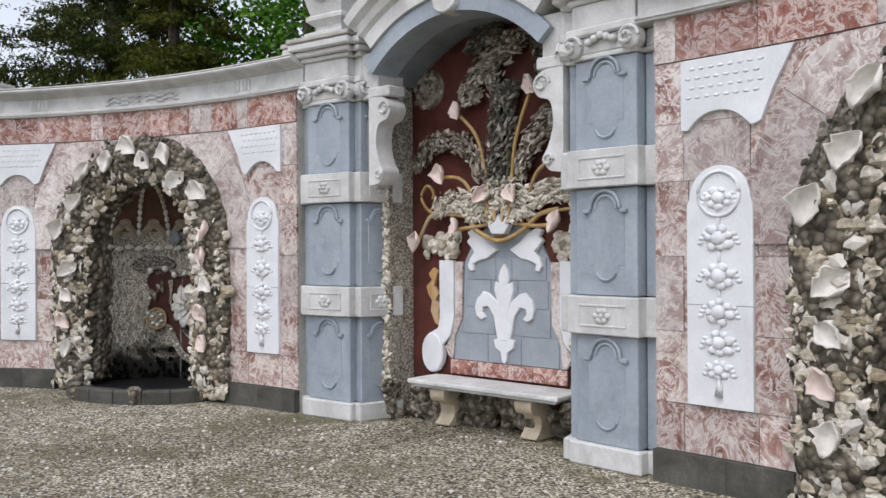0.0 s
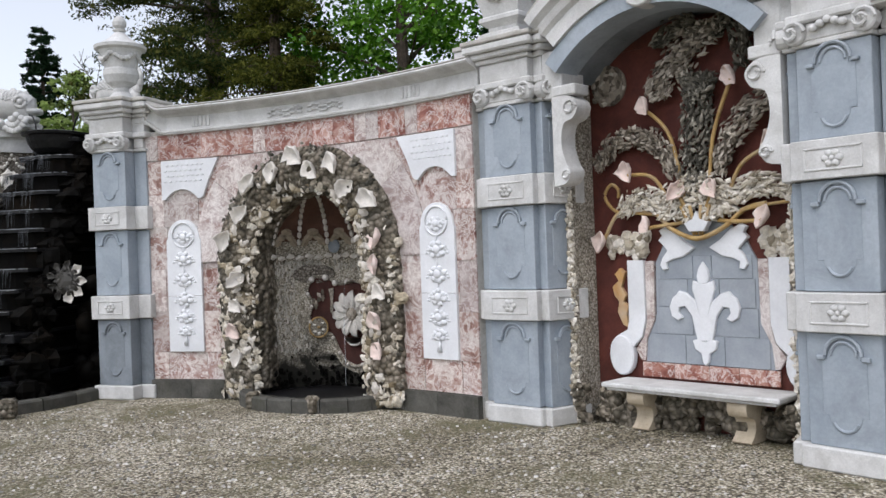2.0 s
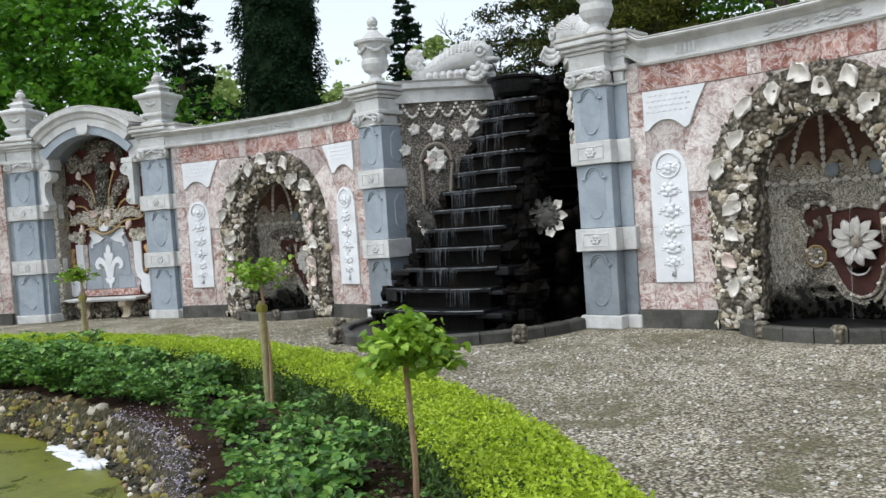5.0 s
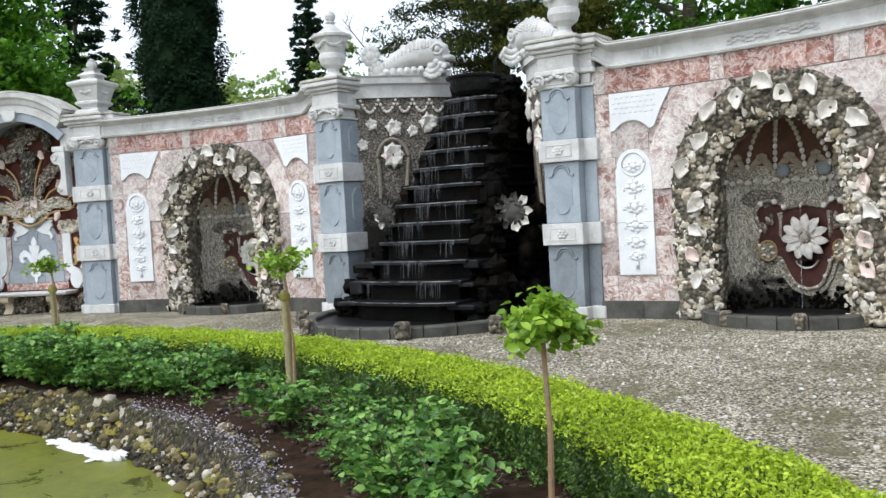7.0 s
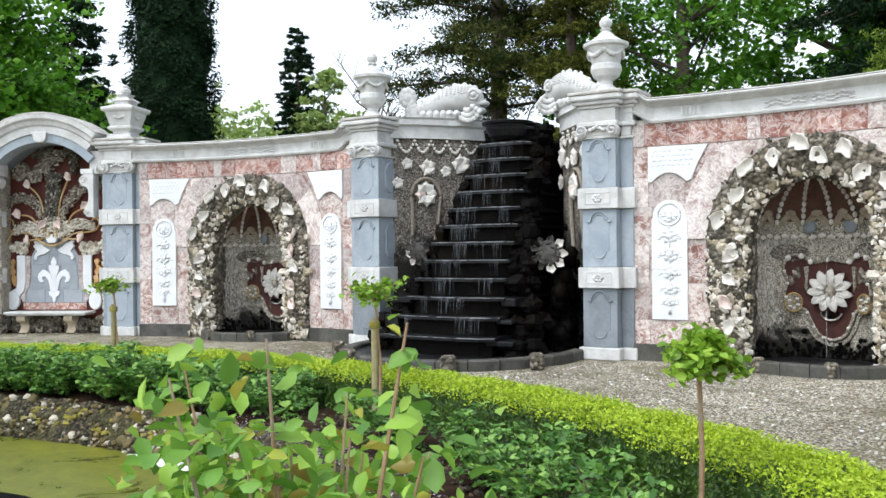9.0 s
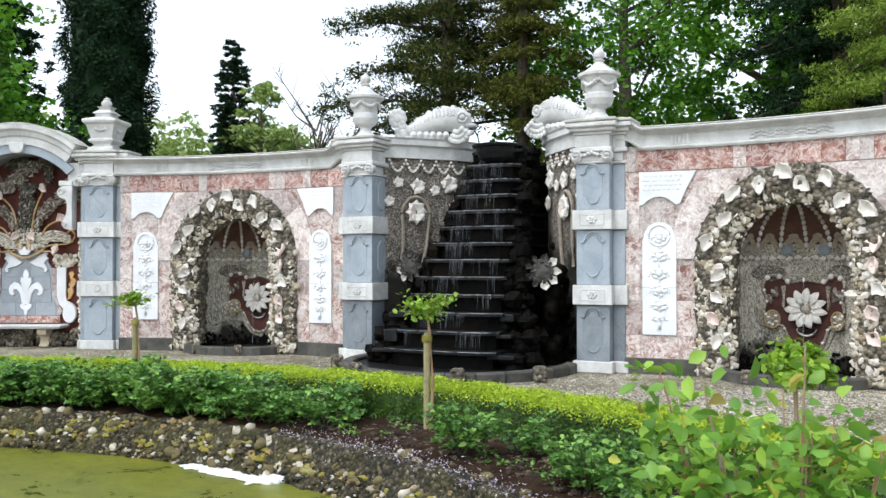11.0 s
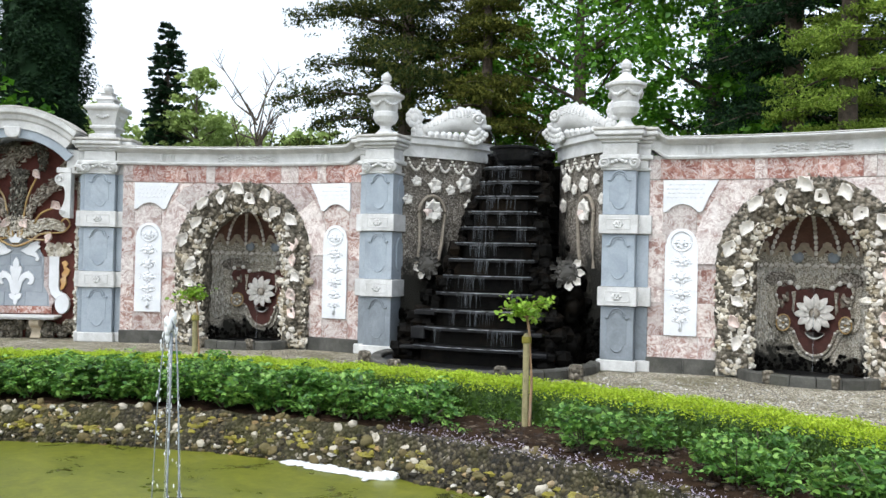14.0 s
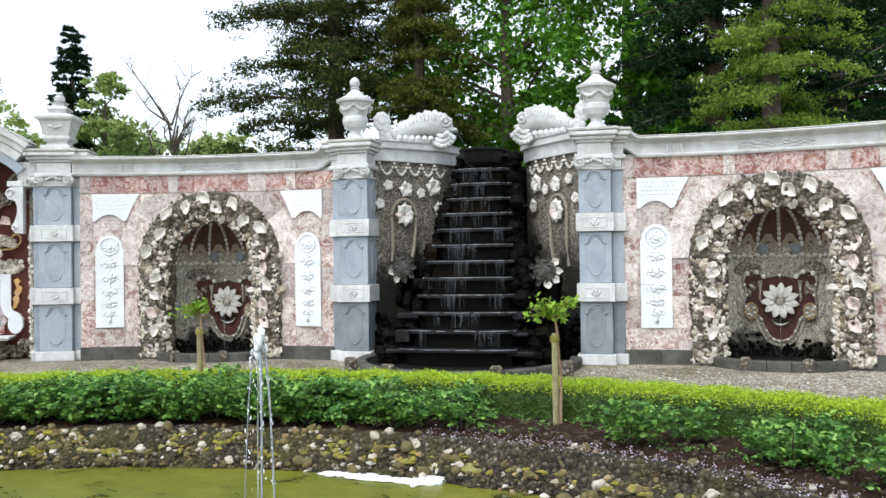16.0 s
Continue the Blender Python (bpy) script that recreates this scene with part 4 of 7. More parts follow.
def hollow(x, off, z):
    """A place on the niche's rounded back: along it from the middle, off the surface, up."""
    a = x / NR
    k = 1.0 if z < SPRING else math.sqrt(max(0.02, 1 - ((z - SPRING) / NR) ** 2))
    return ((NR * k - off) * math.sin(a), (ND * k - off) * math.cos(a) + 0.04, z)


def curved_plate(poly, off, thick, name, mat, parent, label=""):
    n = len(poly)
    cx, cz = sum(p[0] for p in poly) / n, sum(p[1] for p in poly) / n
    vs, fs = [], []
    steps = 5
    for s in range(steps + 1):
        q = 1 - s / steps
        for x, z in poly:
            vs.append(hollow(cx + (x - cx) * q, off + thick, cz + (z - cz) * q))
    for s in range(steps):
        for i in range(n):
            k = (i + 1) % n
            fs.append((s * n + i, s * n + k, (s + 1) * n + k, (s + 1) * n + i))
    b = len(vs)
    vs += [hollow(x, off - 0.03, z) for x, z in poly]
    fs += [(i, (i + 1) % n, b + (i + 1) % n, b + i) for i in range(n)]
    return part(name, Geo().add(vs, fs), mat, parent, label)


def smooth_line(pts, n=6):
    """A rounded line through points."""
    P = [Vector(p) for p in pts]
    out = []
    for i in range(len(P) - 1):
        a, b, c, d = P[max(i - 1, 0)], P[i], P[i + 1], P[min(i + 2, len(P) - 1)]
        for k in range(n):
            t = k / n
            out.append(0.5 * ((2 * b) + (c - a) * t + (2 * a - 5 * b + 4 * c - d) * t * t + (3 * b - a - 3 * c + d) * t ** 3))
    return out + [P[-1]]


def fountain_niche(m):
    rng = random.Random(33)
    t = thing("fountain_niche", m, "domed shell-lined niche with oxblood cartouche and a white shell flower", "niche", "fountain niches")
    vs, fs, n = [], [], 24
    zs = [0.0, 0.3, 0.6, 0.9, 1.2, 1.45, SPRING] + [SPRING + NR * math.sin(radians(a)) for a in (15, 30, 45, 60, 75, 88)]
    for z in zs:
        for i in range(n + 1):
            x = NR * math.pi * (i / n - 0.5)
            p = hollow(x, rng.uniform(0, 0.012), z)
            vs.append(p)
    for j in range(len(zs) - 1):
        for i in range(n):
            fs.append((j * (n + 1) + i, j * (n + 1) + i + 1, (j + 1) * (n + 1) + i + 1, (j + 1) * (n + 1) + i))
    part("niche_lining", Geo().add(vs[: 8 * (n + 1)], [f for f in fs if max(f) < 8 * (n + 1)]), LINING, t, "grey shell-grit lining darkened by water", fix=False)
    k0 = 7 * (n + 1)
    part("niche_dome", Geo().add(vs[k0:], [tuple(i - k0 for i in f) for f in fs if min(f) >= k0]), RUSSET, t, "russet half dome", fix=False)
    shell = Geo()                         # outer shell of the recess
    for i in range(14):
        a0, a1 = math.pi * (i / 14 - 0.5), math.pi * ((i + 1) / 14 - 0.5)
        q = [(0.98 * math.sin(a), 1.04 * math.cos(a)) for a in (a0, a1)]
        shell.add([(*q[0], 0), (*q[1], 0), (*q[1], 2.7), (*q[0], 2.7), (0, 0.3, 2.75)], [(0, 1, 2, 3), (3, 2, 4)])
    part("recess_back", shell, GREYTOP, t)
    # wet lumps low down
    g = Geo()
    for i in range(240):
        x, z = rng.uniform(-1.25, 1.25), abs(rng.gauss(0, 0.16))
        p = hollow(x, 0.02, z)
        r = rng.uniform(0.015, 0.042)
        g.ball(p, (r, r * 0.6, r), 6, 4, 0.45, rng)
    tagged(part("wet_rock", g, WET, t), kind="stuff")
    # shell grit strokes
    g = Geo()
    for i in range(760):
        x, z = rng.choice((-1, 1)) * rng.uniform(0.60, 1.27), rng.uniform(0.5, 1.62)
        if i > 600:
            x, z = rng.uniform(-1.2, 1.2), rng.uniform(1.5, 1.62)
        p = hollow(x, 0.012, z)
        g.box(-0.009, 0.009, -0.010, 0.01, -0.028, 0.028, 0.004, Matrix.Translation(p) @ spin(0, rng.uniform(-25, 25), -math.degrees(x / NR)))
    tagged(part("mussel_crust", g, MUSSEL, t, "upright rows of grey mussel shells"), kind="stuff")
    # cartouche
    half = [(0, 0.30), (0.16, 0.36), (0.27, 0.52), (0.36, 0.70), (0.56, 0.74), (0.64, 0.92), (0.60, 1.10), (0.66, 1.26), (0.56, 1.42), (0.36, 1.40), (0.24, 1.33), (0.0, 1.37)]
    line = [(p.x, p.y) for p in smooth_line([(x, z, 0) for x, z in half], 4)]
    poly = line + [(-x, z) for x, z in line[-2:0:-1]]
    curved_plate([(x * 1.22, 0.86 + (z - 0.86) * 1.15) for x, z in poly], 0.02, 0.015, "cartouche_border", NICHEGRIT, t, "pale grey pebble-set border")
    curved_plate(poly, 0.03, 0.02, "cartouche", OXBLOOD, t, "oxblood cartouche field")
    for s in SIDES:
        part("cartouche_rim", Geo().tube([hollow(s * x, 0.06, z) for x, z in line], 0.024, 7), NICHEGRIT, t, "pale pebble-set rim", smooth=True)
        for i in range(3, len(line) - 2, 4):
            x, z = line[i]
            part("pearl", Geo().ball(hollow(s * (x * 1.0), 0.09, z), 0.022 if i < 30 else 0.04, 7, 5), SHELL, t, smooth=True)
        sp = [(0.30, 1.28), (0.37, 1.27), (0.345, 1.12), (0.36, 1.0), (0.325, 0.94), (0.32, 1.10)]
        curved_plate([(s * x, z) for x, z in sp], 0.06, 0.02, "spindle", NICHEGRIT, t)
        disc = curved_plate([(s * (0.52 + 0.125 * math.cos(radians(a))), 0.80 + 0.125 * math.sin(radians(a))) for a in range(0, 360, 24)], 0.05, 0.03, "scroll_disc", NICHEGRIT, t, "pale grit disc with ochre and white dots")
        part("disc_ring", Geo().tube([hollow(s * (0.52 + 0.125 * math.cos(radians(a))), 0.085, 0.80 + 0.125 * math.sin(radians(a))) for a in range(0, 361, 20)], 0.011, 5), CANE, disc, smooth=True)
        for k, (dx, dz) in enumerate(((0, 0), (0.06, 0.03), (-0.06, -0.03), (0.05, -0.05), (-0.05, 0.05))):
            part("dot", Geo().ball(hollow(s * (0.52 + dx), 0.09, 0.80 + dz), (0.026, 0.02, 0.016), 7, 5), SHELL if k else CANE, disc, smooth=True)
        g = Geo()
        for k in range(10):
            g.fan(Matrix.Translation(hollow(s * (0.52 + rng.uniform(-.08, .08)), 0.09, 1.14 + rng.uniform(-.09, .09))) @ spin(0, rng.uniform(0, 360), 0), rng, 0.05)
        tagged(part("shell_rosette", g, CORAL, t), kind="stuff")
    # lily of large shells
    c = Vector(hollow(0, 0.12, 0.96))
    h = Geo()
    for k in range(12):
        h.ball((c.x + 0.05 * math.cos(k * 0.52), c.y - 0.03, c.z + 0.05 * math.sin(k * 0.52)), 0.03, 6, 4)
    h.ball((c.x, c.y - 0.03, c.z), (0.06, 0.05, 0.06), 8, 6)
    flower = part("shell_flower", h, CORAL, t, "grey shell flower heart")
    for k in range(11):
        a = radians(32.7 * k + 4)
        pet, w = Geo(), 0.062
        L = 0.29
        vs, fs = [], []
        for i, (q, ww, dd) in enumerate(((0.05, 0.25, 0.0), (0.35, 0.75, -0.05), (0.65, 1.0, -0.075), (0.88, 0.6, -0.06), (1.0, 0.08, -0.03))):
            for j in (-1, 0, 1):
                vs.append((j * w * ww, dd + (0.04 if j == 0 else 0), q * L))
                vs.append((j * w * ww * 0.9, dd + 0.03, q * L))
        for i in range(4):
            for j in range(2):
                b0, b1 = i * 6 + j * 2, (i + 1) * 6 + j * 2
                fs += [(b0, b0 + 2, b1 + 2, b1), (b0 + 1, b1 + 1, b1 + 3, b0 + 3)]
            fs += [(i * 6, i * 6 + 1, i * 6 + 7, i * 6 + 6), (i * 6 + 4, i * 6 + 5, i * 6 + 11, i * 6 + 10)]
        pet.add(vs, fs, Matrix.Translation(c) @ spin(0, math.degrees(a), 0))
        part("petal", pet, SHELL, flower, smooth=True)
    part("crescent", Geo().prism([(0.13, 0.67)] + arc(0, 0.70, 0.14, -20, -160, 10) + [(-0.13, 0.67)] + arc(0, 0.75, 0.16, -140, -40, 8), c.y + 0.06, c.y - 0.0, None, 0.006), SHELL, t)
    part("spout", Geo().tube([(0, c.y + 0.05, 1.36), (0, c.y - 0.1, 1.38), (0, c.y - 0.14, 1.34)], 0.016, 7), SHELL, t)
    part("water_stream", Geo().tube([(0, c.y - 0.14, 1.34), (0.003, c.y - 0.17, 1.2), (0.0, c.y - 0.185, 0.9), (0.004, c.y - 0.19, 0.5), (0, c.y - 0.195, 0.08)], [0.003, 0.003, 0.0035, 0.004, 0.005], 6), WATER, t, "thin falling stream of water", smooth=True)
    # band of shells at the springing and ribs over it
    for i in range(21):
        x = NR * math.pi * ((i + 0.5) / 21 - 0.5)
        part("scallop_shell", Geo().fan(Matrix.Translation(hollow(x, 0.06, 1.66 + 0.02 * (i % 2))) @ spin(0, rng.uniform(-12, 12), -math.degrees(x / NR)), rng, 0.062), SHELL, t)
    for i in range(7):
        x = NR * math.pi * ((i + 0.5) / 7 - 0.5)
        g = Geo()
        for k in range(12):
            z = SPRING + 0.10 + NR * 0.90 * math.sin(radians(8 + 6.6 * k))
            g.ball(hollow(x, 0.03, min(z, SPRING + NR * 0.97)), (0.032, 0.03, 0.042), 6, 4)
        tagged(part("shell_rib", g, SHELL, t, smooth=True), kind="stuff")
        if i < 6:
            x = NR * math.pi * ((i + 1.0) / 7 - 0.5)
            for k in range(5):
                part("leaf_shell", Geo().fan(Matrix.Translation(hollow(x + 0.05 * (k - 2), 0.04, 1.86 + 0.06 * (2 - abs(k - 2)))) @ spin(0, (k - 2) * 24, -math.degrees(x / NR)), rng, 0.085), LEAFSHELL, t)
    for s in SIDES:
        part("tile_disc", Geo().ball(hollow(s * 0.28, 0.05, 1.80), (0.09, 0.03, 0.09), 12, 6), BLUED, t, "blue glazed disc", smooth=True)
        curved_plate([(s * (0.62 + 0.30 * math.cos(radians(a))) * 0.9, 1.46 + 0.12 * math.sin(radians(a))) for a in range(0, 360, 30)], 0.03, 0.02, "pale_swag", GRIT, t)
    return t


def fountain_basin(m):
    t = thing("fountain_basin", m, "low half-round mossy stone basin in front of the niche", "basin", "fountain basins")
    n = 9
    for i in range(n):
        a0, a1 = math.pi * (i / n) + 0.006, math.pi * ((i + 1) / n) - 0.006
        vs, fs = [], []
        for k in range(4):
            a = a0 + (a1 - a0) * k / 3
            for r, z in ((0.0, 0.0), (0.0, 0.13), (0.02, 0.15), (0.13, 0.15), (0.15, 0.13), (0.15, 0.0)):
                vs.append((-(0.98 - r) * math.cos(a), -(0.66 - r) * math.sin(a) - 0.02, z))
        for k in range(3):
            for j in range(6):
                fs.append((k * 6 + j, k * 6 + (j + 1) % 6, (k + 1) * 6 + (j + 1) % 6, (k + 1) * 6 + j))
        fs += [tuple(range(6))[::-1], tuple(range(18, 24))]
        part("kerb_stone", Geo().add(vs, fs), BASE, t)
    for a in (60, 115):
        r = radians(a)
        part("spout_block", Geo().box(-0.075, 0.075, -0.06, 0.06, 0.0, 0.19, 0.03, pose(-0.92 * math.cos(r), -0.62 * math.sin(r) - 0.02, 0, 0, 0, 90 - a)), TUFA, t)
    vs = [(-0.85 * math.cos(math.pi * i / 20), -0.53 * math.sin(math.pi * i / 20), 0.07) for i in range(21)] + [(0.75, 0.75, 0.07), (-0.75, 0.75, 0.07)]
    part("water_surface", Geo().add(vs, [tuple(range(23))]), SLAB, t, "dark still water")
    return t


arch = niche = basin = None
for x, y, t in BAYS:
    m = pose(x, y, 0, 0, 0, t)
    arch = shell_arch(m) if arch is None else (copy_thing(arch, m), arch)[1]
    niche = fountain_niche(m) if niche is None else (copy_thing(niche, m), niche)[1]
    basin = fountain_basin(m) if basin is None else (copy_thing(basin, m), basin)[1]


# ---- alcoves with bench ----
def flakes(g, rng, path, spread, count, size):
    """Heaps overlapping shell flakes along a line."""
    pts = smooth_line(path, 8)
    count, size = int(count * 2.1), size * 0.66
    for i in range(count):
        k = rng.random()
        p = pts[int(k * (len(pts) - 1))]
        w = spread * (0.55 + 0.45 * math.sin(math.pi * k))
        q = (p.x + rng.uniform(-w, w), p.y + rng.uniform(-0.07, 0.02), p.z + rng.uniform(-w, w))
        j = int(k * (len(pts) - 1))
        d = pts[min(j + 1, len(pts) - 1)] - pts[max(j - 1, 0)]
        lie = math.degrees(math.atan2(d.x, d.z)) + rng.gauss(0, 24)
        mm = Matrix.Translation(q) @ spin(0, lie, 0) @ spin(rng.uniform(-55, 15), 0, rng.uniform(-40, 40))
        if rng.random() < 0.88:
            g.fan(mm @ Matrix.Diagonal((0.42, 0.75, 1.9, 1.0)), rng, rng.uniform(0.6, 1.2) * size)
        else:
            g.conch(mm, rng, rng.uniform(0.4, 0.7) * size)


def scroll_leaf(s, cx, cz, k):
    """A white acanthus scroll, in x and z."""
    out = [(0, 0), (0.10, 0.06), (0.20, 0.15), (0.30, 0.20), (0.36, 0.17), (0.33, 0.12), (0.37, 0.08), (0.33, 0.04), (0.28, -0.02), (0.33, -0.08), (0.36, -0.15), (0.33, -0.20), (0.28, -0.19), (0.29, -0.13), (0.22, -0.10), (0.12, -0.08)]
    return [(cx + s * x * k, cz + z * k) for x, z in out]


def fleur():
    """Half outline of the lily emblem's side arm."""
    return [(0.03, 0.28), (0.08, 0.42), (0.17, 0.50), (0.24, 0.52), (0.27, 0.48), (0.31, 0.45), (0.34, 0.36), (0.32, 0.27), (0.26, 0.23), (0.21, 0.26), (0.25, 0.31), (0.24, 0.36), (0.18, 0.37), (0.12, 0.28), (0.09, 0.14)]


YB = 0.64                       # the alcove's back


def alcove(s):
    rng = random.Random(50)
    m = pose(s * OM.x, OM.y, 0, 0, 0, s * NA)
    t = thing("alcove_wall", m, "arched wall alcove with oxblood back and shell mosaic bouquet", "alcove", "alcoves", "structure")
    part("back_wall", Geo().box(-1.25, 1.25, YB + 0.02, YB + 0.35, 0, 3.5, 0.01), BRICKRED, t)
    part("back_wall", Geo().box(-0.85, 0.85, YB + 0.02, YB + 0.35, 3.5, 3.9, 0.002), BRICKRED, t)
    for q in SIDES:
        part("jamb_wall", Geo().box(min(q * 1.05, q * 1.3), max(q * 1.05, q * 1.3), 0.30, YB + 0.02, 0, 3.25, 0.01), NICHEGRIT, t)
        part("side_wall", Geo().box(min(q * 1.26, q * 1.6), max(q * 1.26, q * 1.6), 0.42, YB + 0.35, 0, 3.62, 0.01), GREYTOP, t)
    # arch: grey inner band, white mouldings, dark soffit with its shade put into the colour
    CZ, R = 2.40, 1.28

    def ring(profile, a0, n=28):
        g, k = Geo(), len(profile)
        for i in range(n + 1):
            a = radians(90 - a0 + 2 * a0 * i / n)
            for r, y in profile:
                g.v.append((r * math.cos(a), y, CZ + r * math.sin(a)))
        g.f += [(i * k + j, i * k + (j + 1) % k, (i + 1) * k + (j + 1) % k, (i + 1) * k + j) for i in range(n) for j in range(k)]
        g.f += [tuple(range(k))[::-1], tuple(range(n * k, (n + 1) * k))]
        return g

    part("arch_band", ring([(R, -0.02), (R + 0.16, -0.02), (R + 0.16, 0.3), (R, 0.3)], 47), BLUE, t, "grey bluestone arch band")
    part("arch_moulding", ring([(R + 0.163, -0.05), (R + 0.30, -0.05), (R + 0.33, -0.09), (R + 0.40, -0.11), (R + 0.44, -0.17), (R + 0.52, -0.18), (R + 0.53, -0.12), (R + 0.53, 0.5), (R + 0.163, 0.5)], 40), WHITE, t, "white arched cornice moulding")
    part("arch_coping", ring([(R + 0.533, -0.15), (R + 0.56, -0.15), (R + 0.57, 0.5), (R + 0.533, 0.5)], 39), GREYTOP, t)
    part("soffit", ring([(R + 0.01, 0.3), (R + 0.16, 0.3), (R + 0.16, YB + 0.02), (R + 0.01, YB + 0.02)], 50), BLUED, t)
    part("keystone", Geo().prism([(-0.15, 3.87), (-0.12, 3.72), (-0.07, 3.68), (0, 3.665), (0.07, 3.68), (0.12, 3.72), (0.15, 3.87)], 0.1, -0.08), WHITE, t)
    for q in SIDES:
        part("arch_shoulder", Geo().box(min(q * 0.93, q * 1.15), max(q * 0.93, q * 1.15), 0.05, 0.4, 3.06, 3.50, 0.01), WHITE, t)
    # inlays on the back wall, set a little off the arch's middle
    shift = Matrix.Translation((s * 0.12, 0, 0))

    def inlay(name, geo, mat, label="", smooth=False):
        return part(name, geo, mat, t, label, smooth, m=shift)

    def lower(poly, q=1):
        return [(q * x, 0.59 + (z - 0.5) * 0.915) for x, z in poly]

    panel = [(-0.62, 0.50), (0.62, 0.50), (0.60, 0.80), (0.50, 0.98), (0.49, 1.5), (0.45, 1.58)] + arc(0, 1.46, 0.46, 18, 162, 12) + [(-0.45, 1.58), (-0.49, 1.5), (-0.50, 0.98), (-0.60, 0.80)]
    inlay("panel_back", Geo().prism(lower(panel), YB + 0.03, YB - 0.01, None, 0.004), GREYM)
    for r, (z0, z1) in enumerate(((0.595, 0.85), (0.855, 1.10), (1.105, 1.35), (1.355, 1.56))):
        w = (0.58, 0.49, 0.47, 0.45)[r]
        cuts = [-w, -w * 0.35 + 0.05 * (r % 2), w * 0.3 - 0.06 * (r % 2), w]
        for a, b in zip(cuts, cuts[1:]):
            inlay("grey_tile", Geo().box(a + 0.003, b - 0.003, YB - 0.02, YB, z0, z1, 0.003), GREYM)
    for a, b in ((-0.66, -0.33), (-0.33, 0.02), (0.02, 0.3), (0.3, 0.66)):
        inlay("red_tile", Geo().box(a + 0.002, b - 0.002, YB - 0.022, YB, 0.455, 0.588, 0.003), RED)
    # lily emblem
    yf = YB - 0.05
    bud = [(0, 1.50), (0.045, 1.43), (0.06, 1.36), (0.05, 1.30), (0, 1.28), (-0.05, 1.30), (-0.06, 1.36), (-0.045, 1.43)]
    stem = [(-0.10, 1.32), (-0.05, 1.30), (0, 1.29), (0.05, 1.30), (0.10, 1.32), (0.11, 1.24), (0.07, 1.10), (0.05, 1.0), (0.10, 0.86), (0.07, 0.74), (-0.07, 0.74), (-0.10, 0.86), (-0.05, 1.0), (-0.07, 1.10), (-0.11, 1.24)]
    foot = [(-0.12, 0.74), (-0.06, 0.76), (0, 0.73), (0.06, 0.76), (0.12, 0.74), (0.10, 0.66), (0.04, 0.62), (0.03, 0.54), (0, 0.50), (-0.03, 0.54), (-0.04, 0.62), (-0.10, 0.66)]
    for poly in (bud, stem, foot):
        inlay("lily_emblem", Geo().prism(lower(poly), YB, yf, None, 0.008), CARRARA)
    for q in SIDES:
        inlay("lily_emblem", Geo().prism(lower([(x, z + 0.70) for x, z in fleur()], q), YB, yf, None, 0.008), CARRARA)
        inlay("scroll_leaf", Geo().prism(scroll_leaf(q, q * 0.07, 1.63, 0.98), YB, yf, None, 0.008), CARRARA)
        # white side strap ending in a volute
        strap = [(0.60, 1.53), (0.78, 1.53), (0.78, 0.98), (0.80, 0.88), (0.92, 0.82), (1.0, 0.72), (0.93, 0.64), (0.82, 0.64), (0.74, 0.72), (0.64, 0.82), (0.60, 0.98)]
        inlay("white_strap", Geo().prism([(q * x, z) for x, z in strap], YB, YB - 0.045, None, 0.006), CARRARA)
        inlay("pink_strap", Geo().prism([(q * x, z) for x, z in ((0.50, 1.52), (0.595, 1.52), (0.595, 0.97), (0.63, 0.82), (0.72, 0.70), (0.66, 0.60), (0.62, 0.60), (0.60, 0.80), (0.51, 0.98))], YB, YB - 0.03, None, 0.004), PALE)
        vol = Geo().prism([(q * (0.86 + 0.135 * math.cos(radians(a))), 0.64 + 0.19 * math.sin(radians(a))) for a in range(0, 360, 20)], YB, YB - 0.07, None, 0.012)
        inlay("volute", vol, CARRARA)
        ochre = [(0.80, 1.42), (0.86, 1.46), (0.92, 1.40), (0.88, 1.34), (0.95, 1.28), (0.93, 1.20), (0.88, 1.14), (0.90, 1.04), (0.84, 0.92), (0.78, 0.90), (0.80, 1.02), (0.77, 1.10), (0.83, 1.14), (0.80, 1.20), (0.85, 1.28)]
        inlay("ochre_leaf", Geo().prism([(q * (x + 0.02), z) for x, z in ochre], YB + 0.02, YB - 0.02, None, 0.006), OCHRE)
        # block of rough lumps over each strap
        g = Geo()
        for i in range(60):
            r = rng.uniform(0.03, 0.06)
            g.ball((q * rng.uniform(0.56, 0.98), YB - rng.uniform(-0.01, 0.03), rng.uniform(1.56, 1.76)), (r, r * 0.7, r), 7, 5, 0.3, rng)
        tagged(inlay("shell_clump", g, CRUST), kind="stuff")
        g = Geo()
        for i in range(190):
            mm = Matrix.Translation((q * rng.uniform(1.05, 1.10), rng.uniform(0.27, 0.31), rng.uniform(0.05, 2.2))) @ spin(rng.uniform(-50, 50), rng.uniform(0, 360), rng.uniform(-50, 50))
            g.conch(mm, rng, rng.uniform(0.02, 0.038))
        tagged(part("coral_edging", g, CRUST, t), kind="stuff")
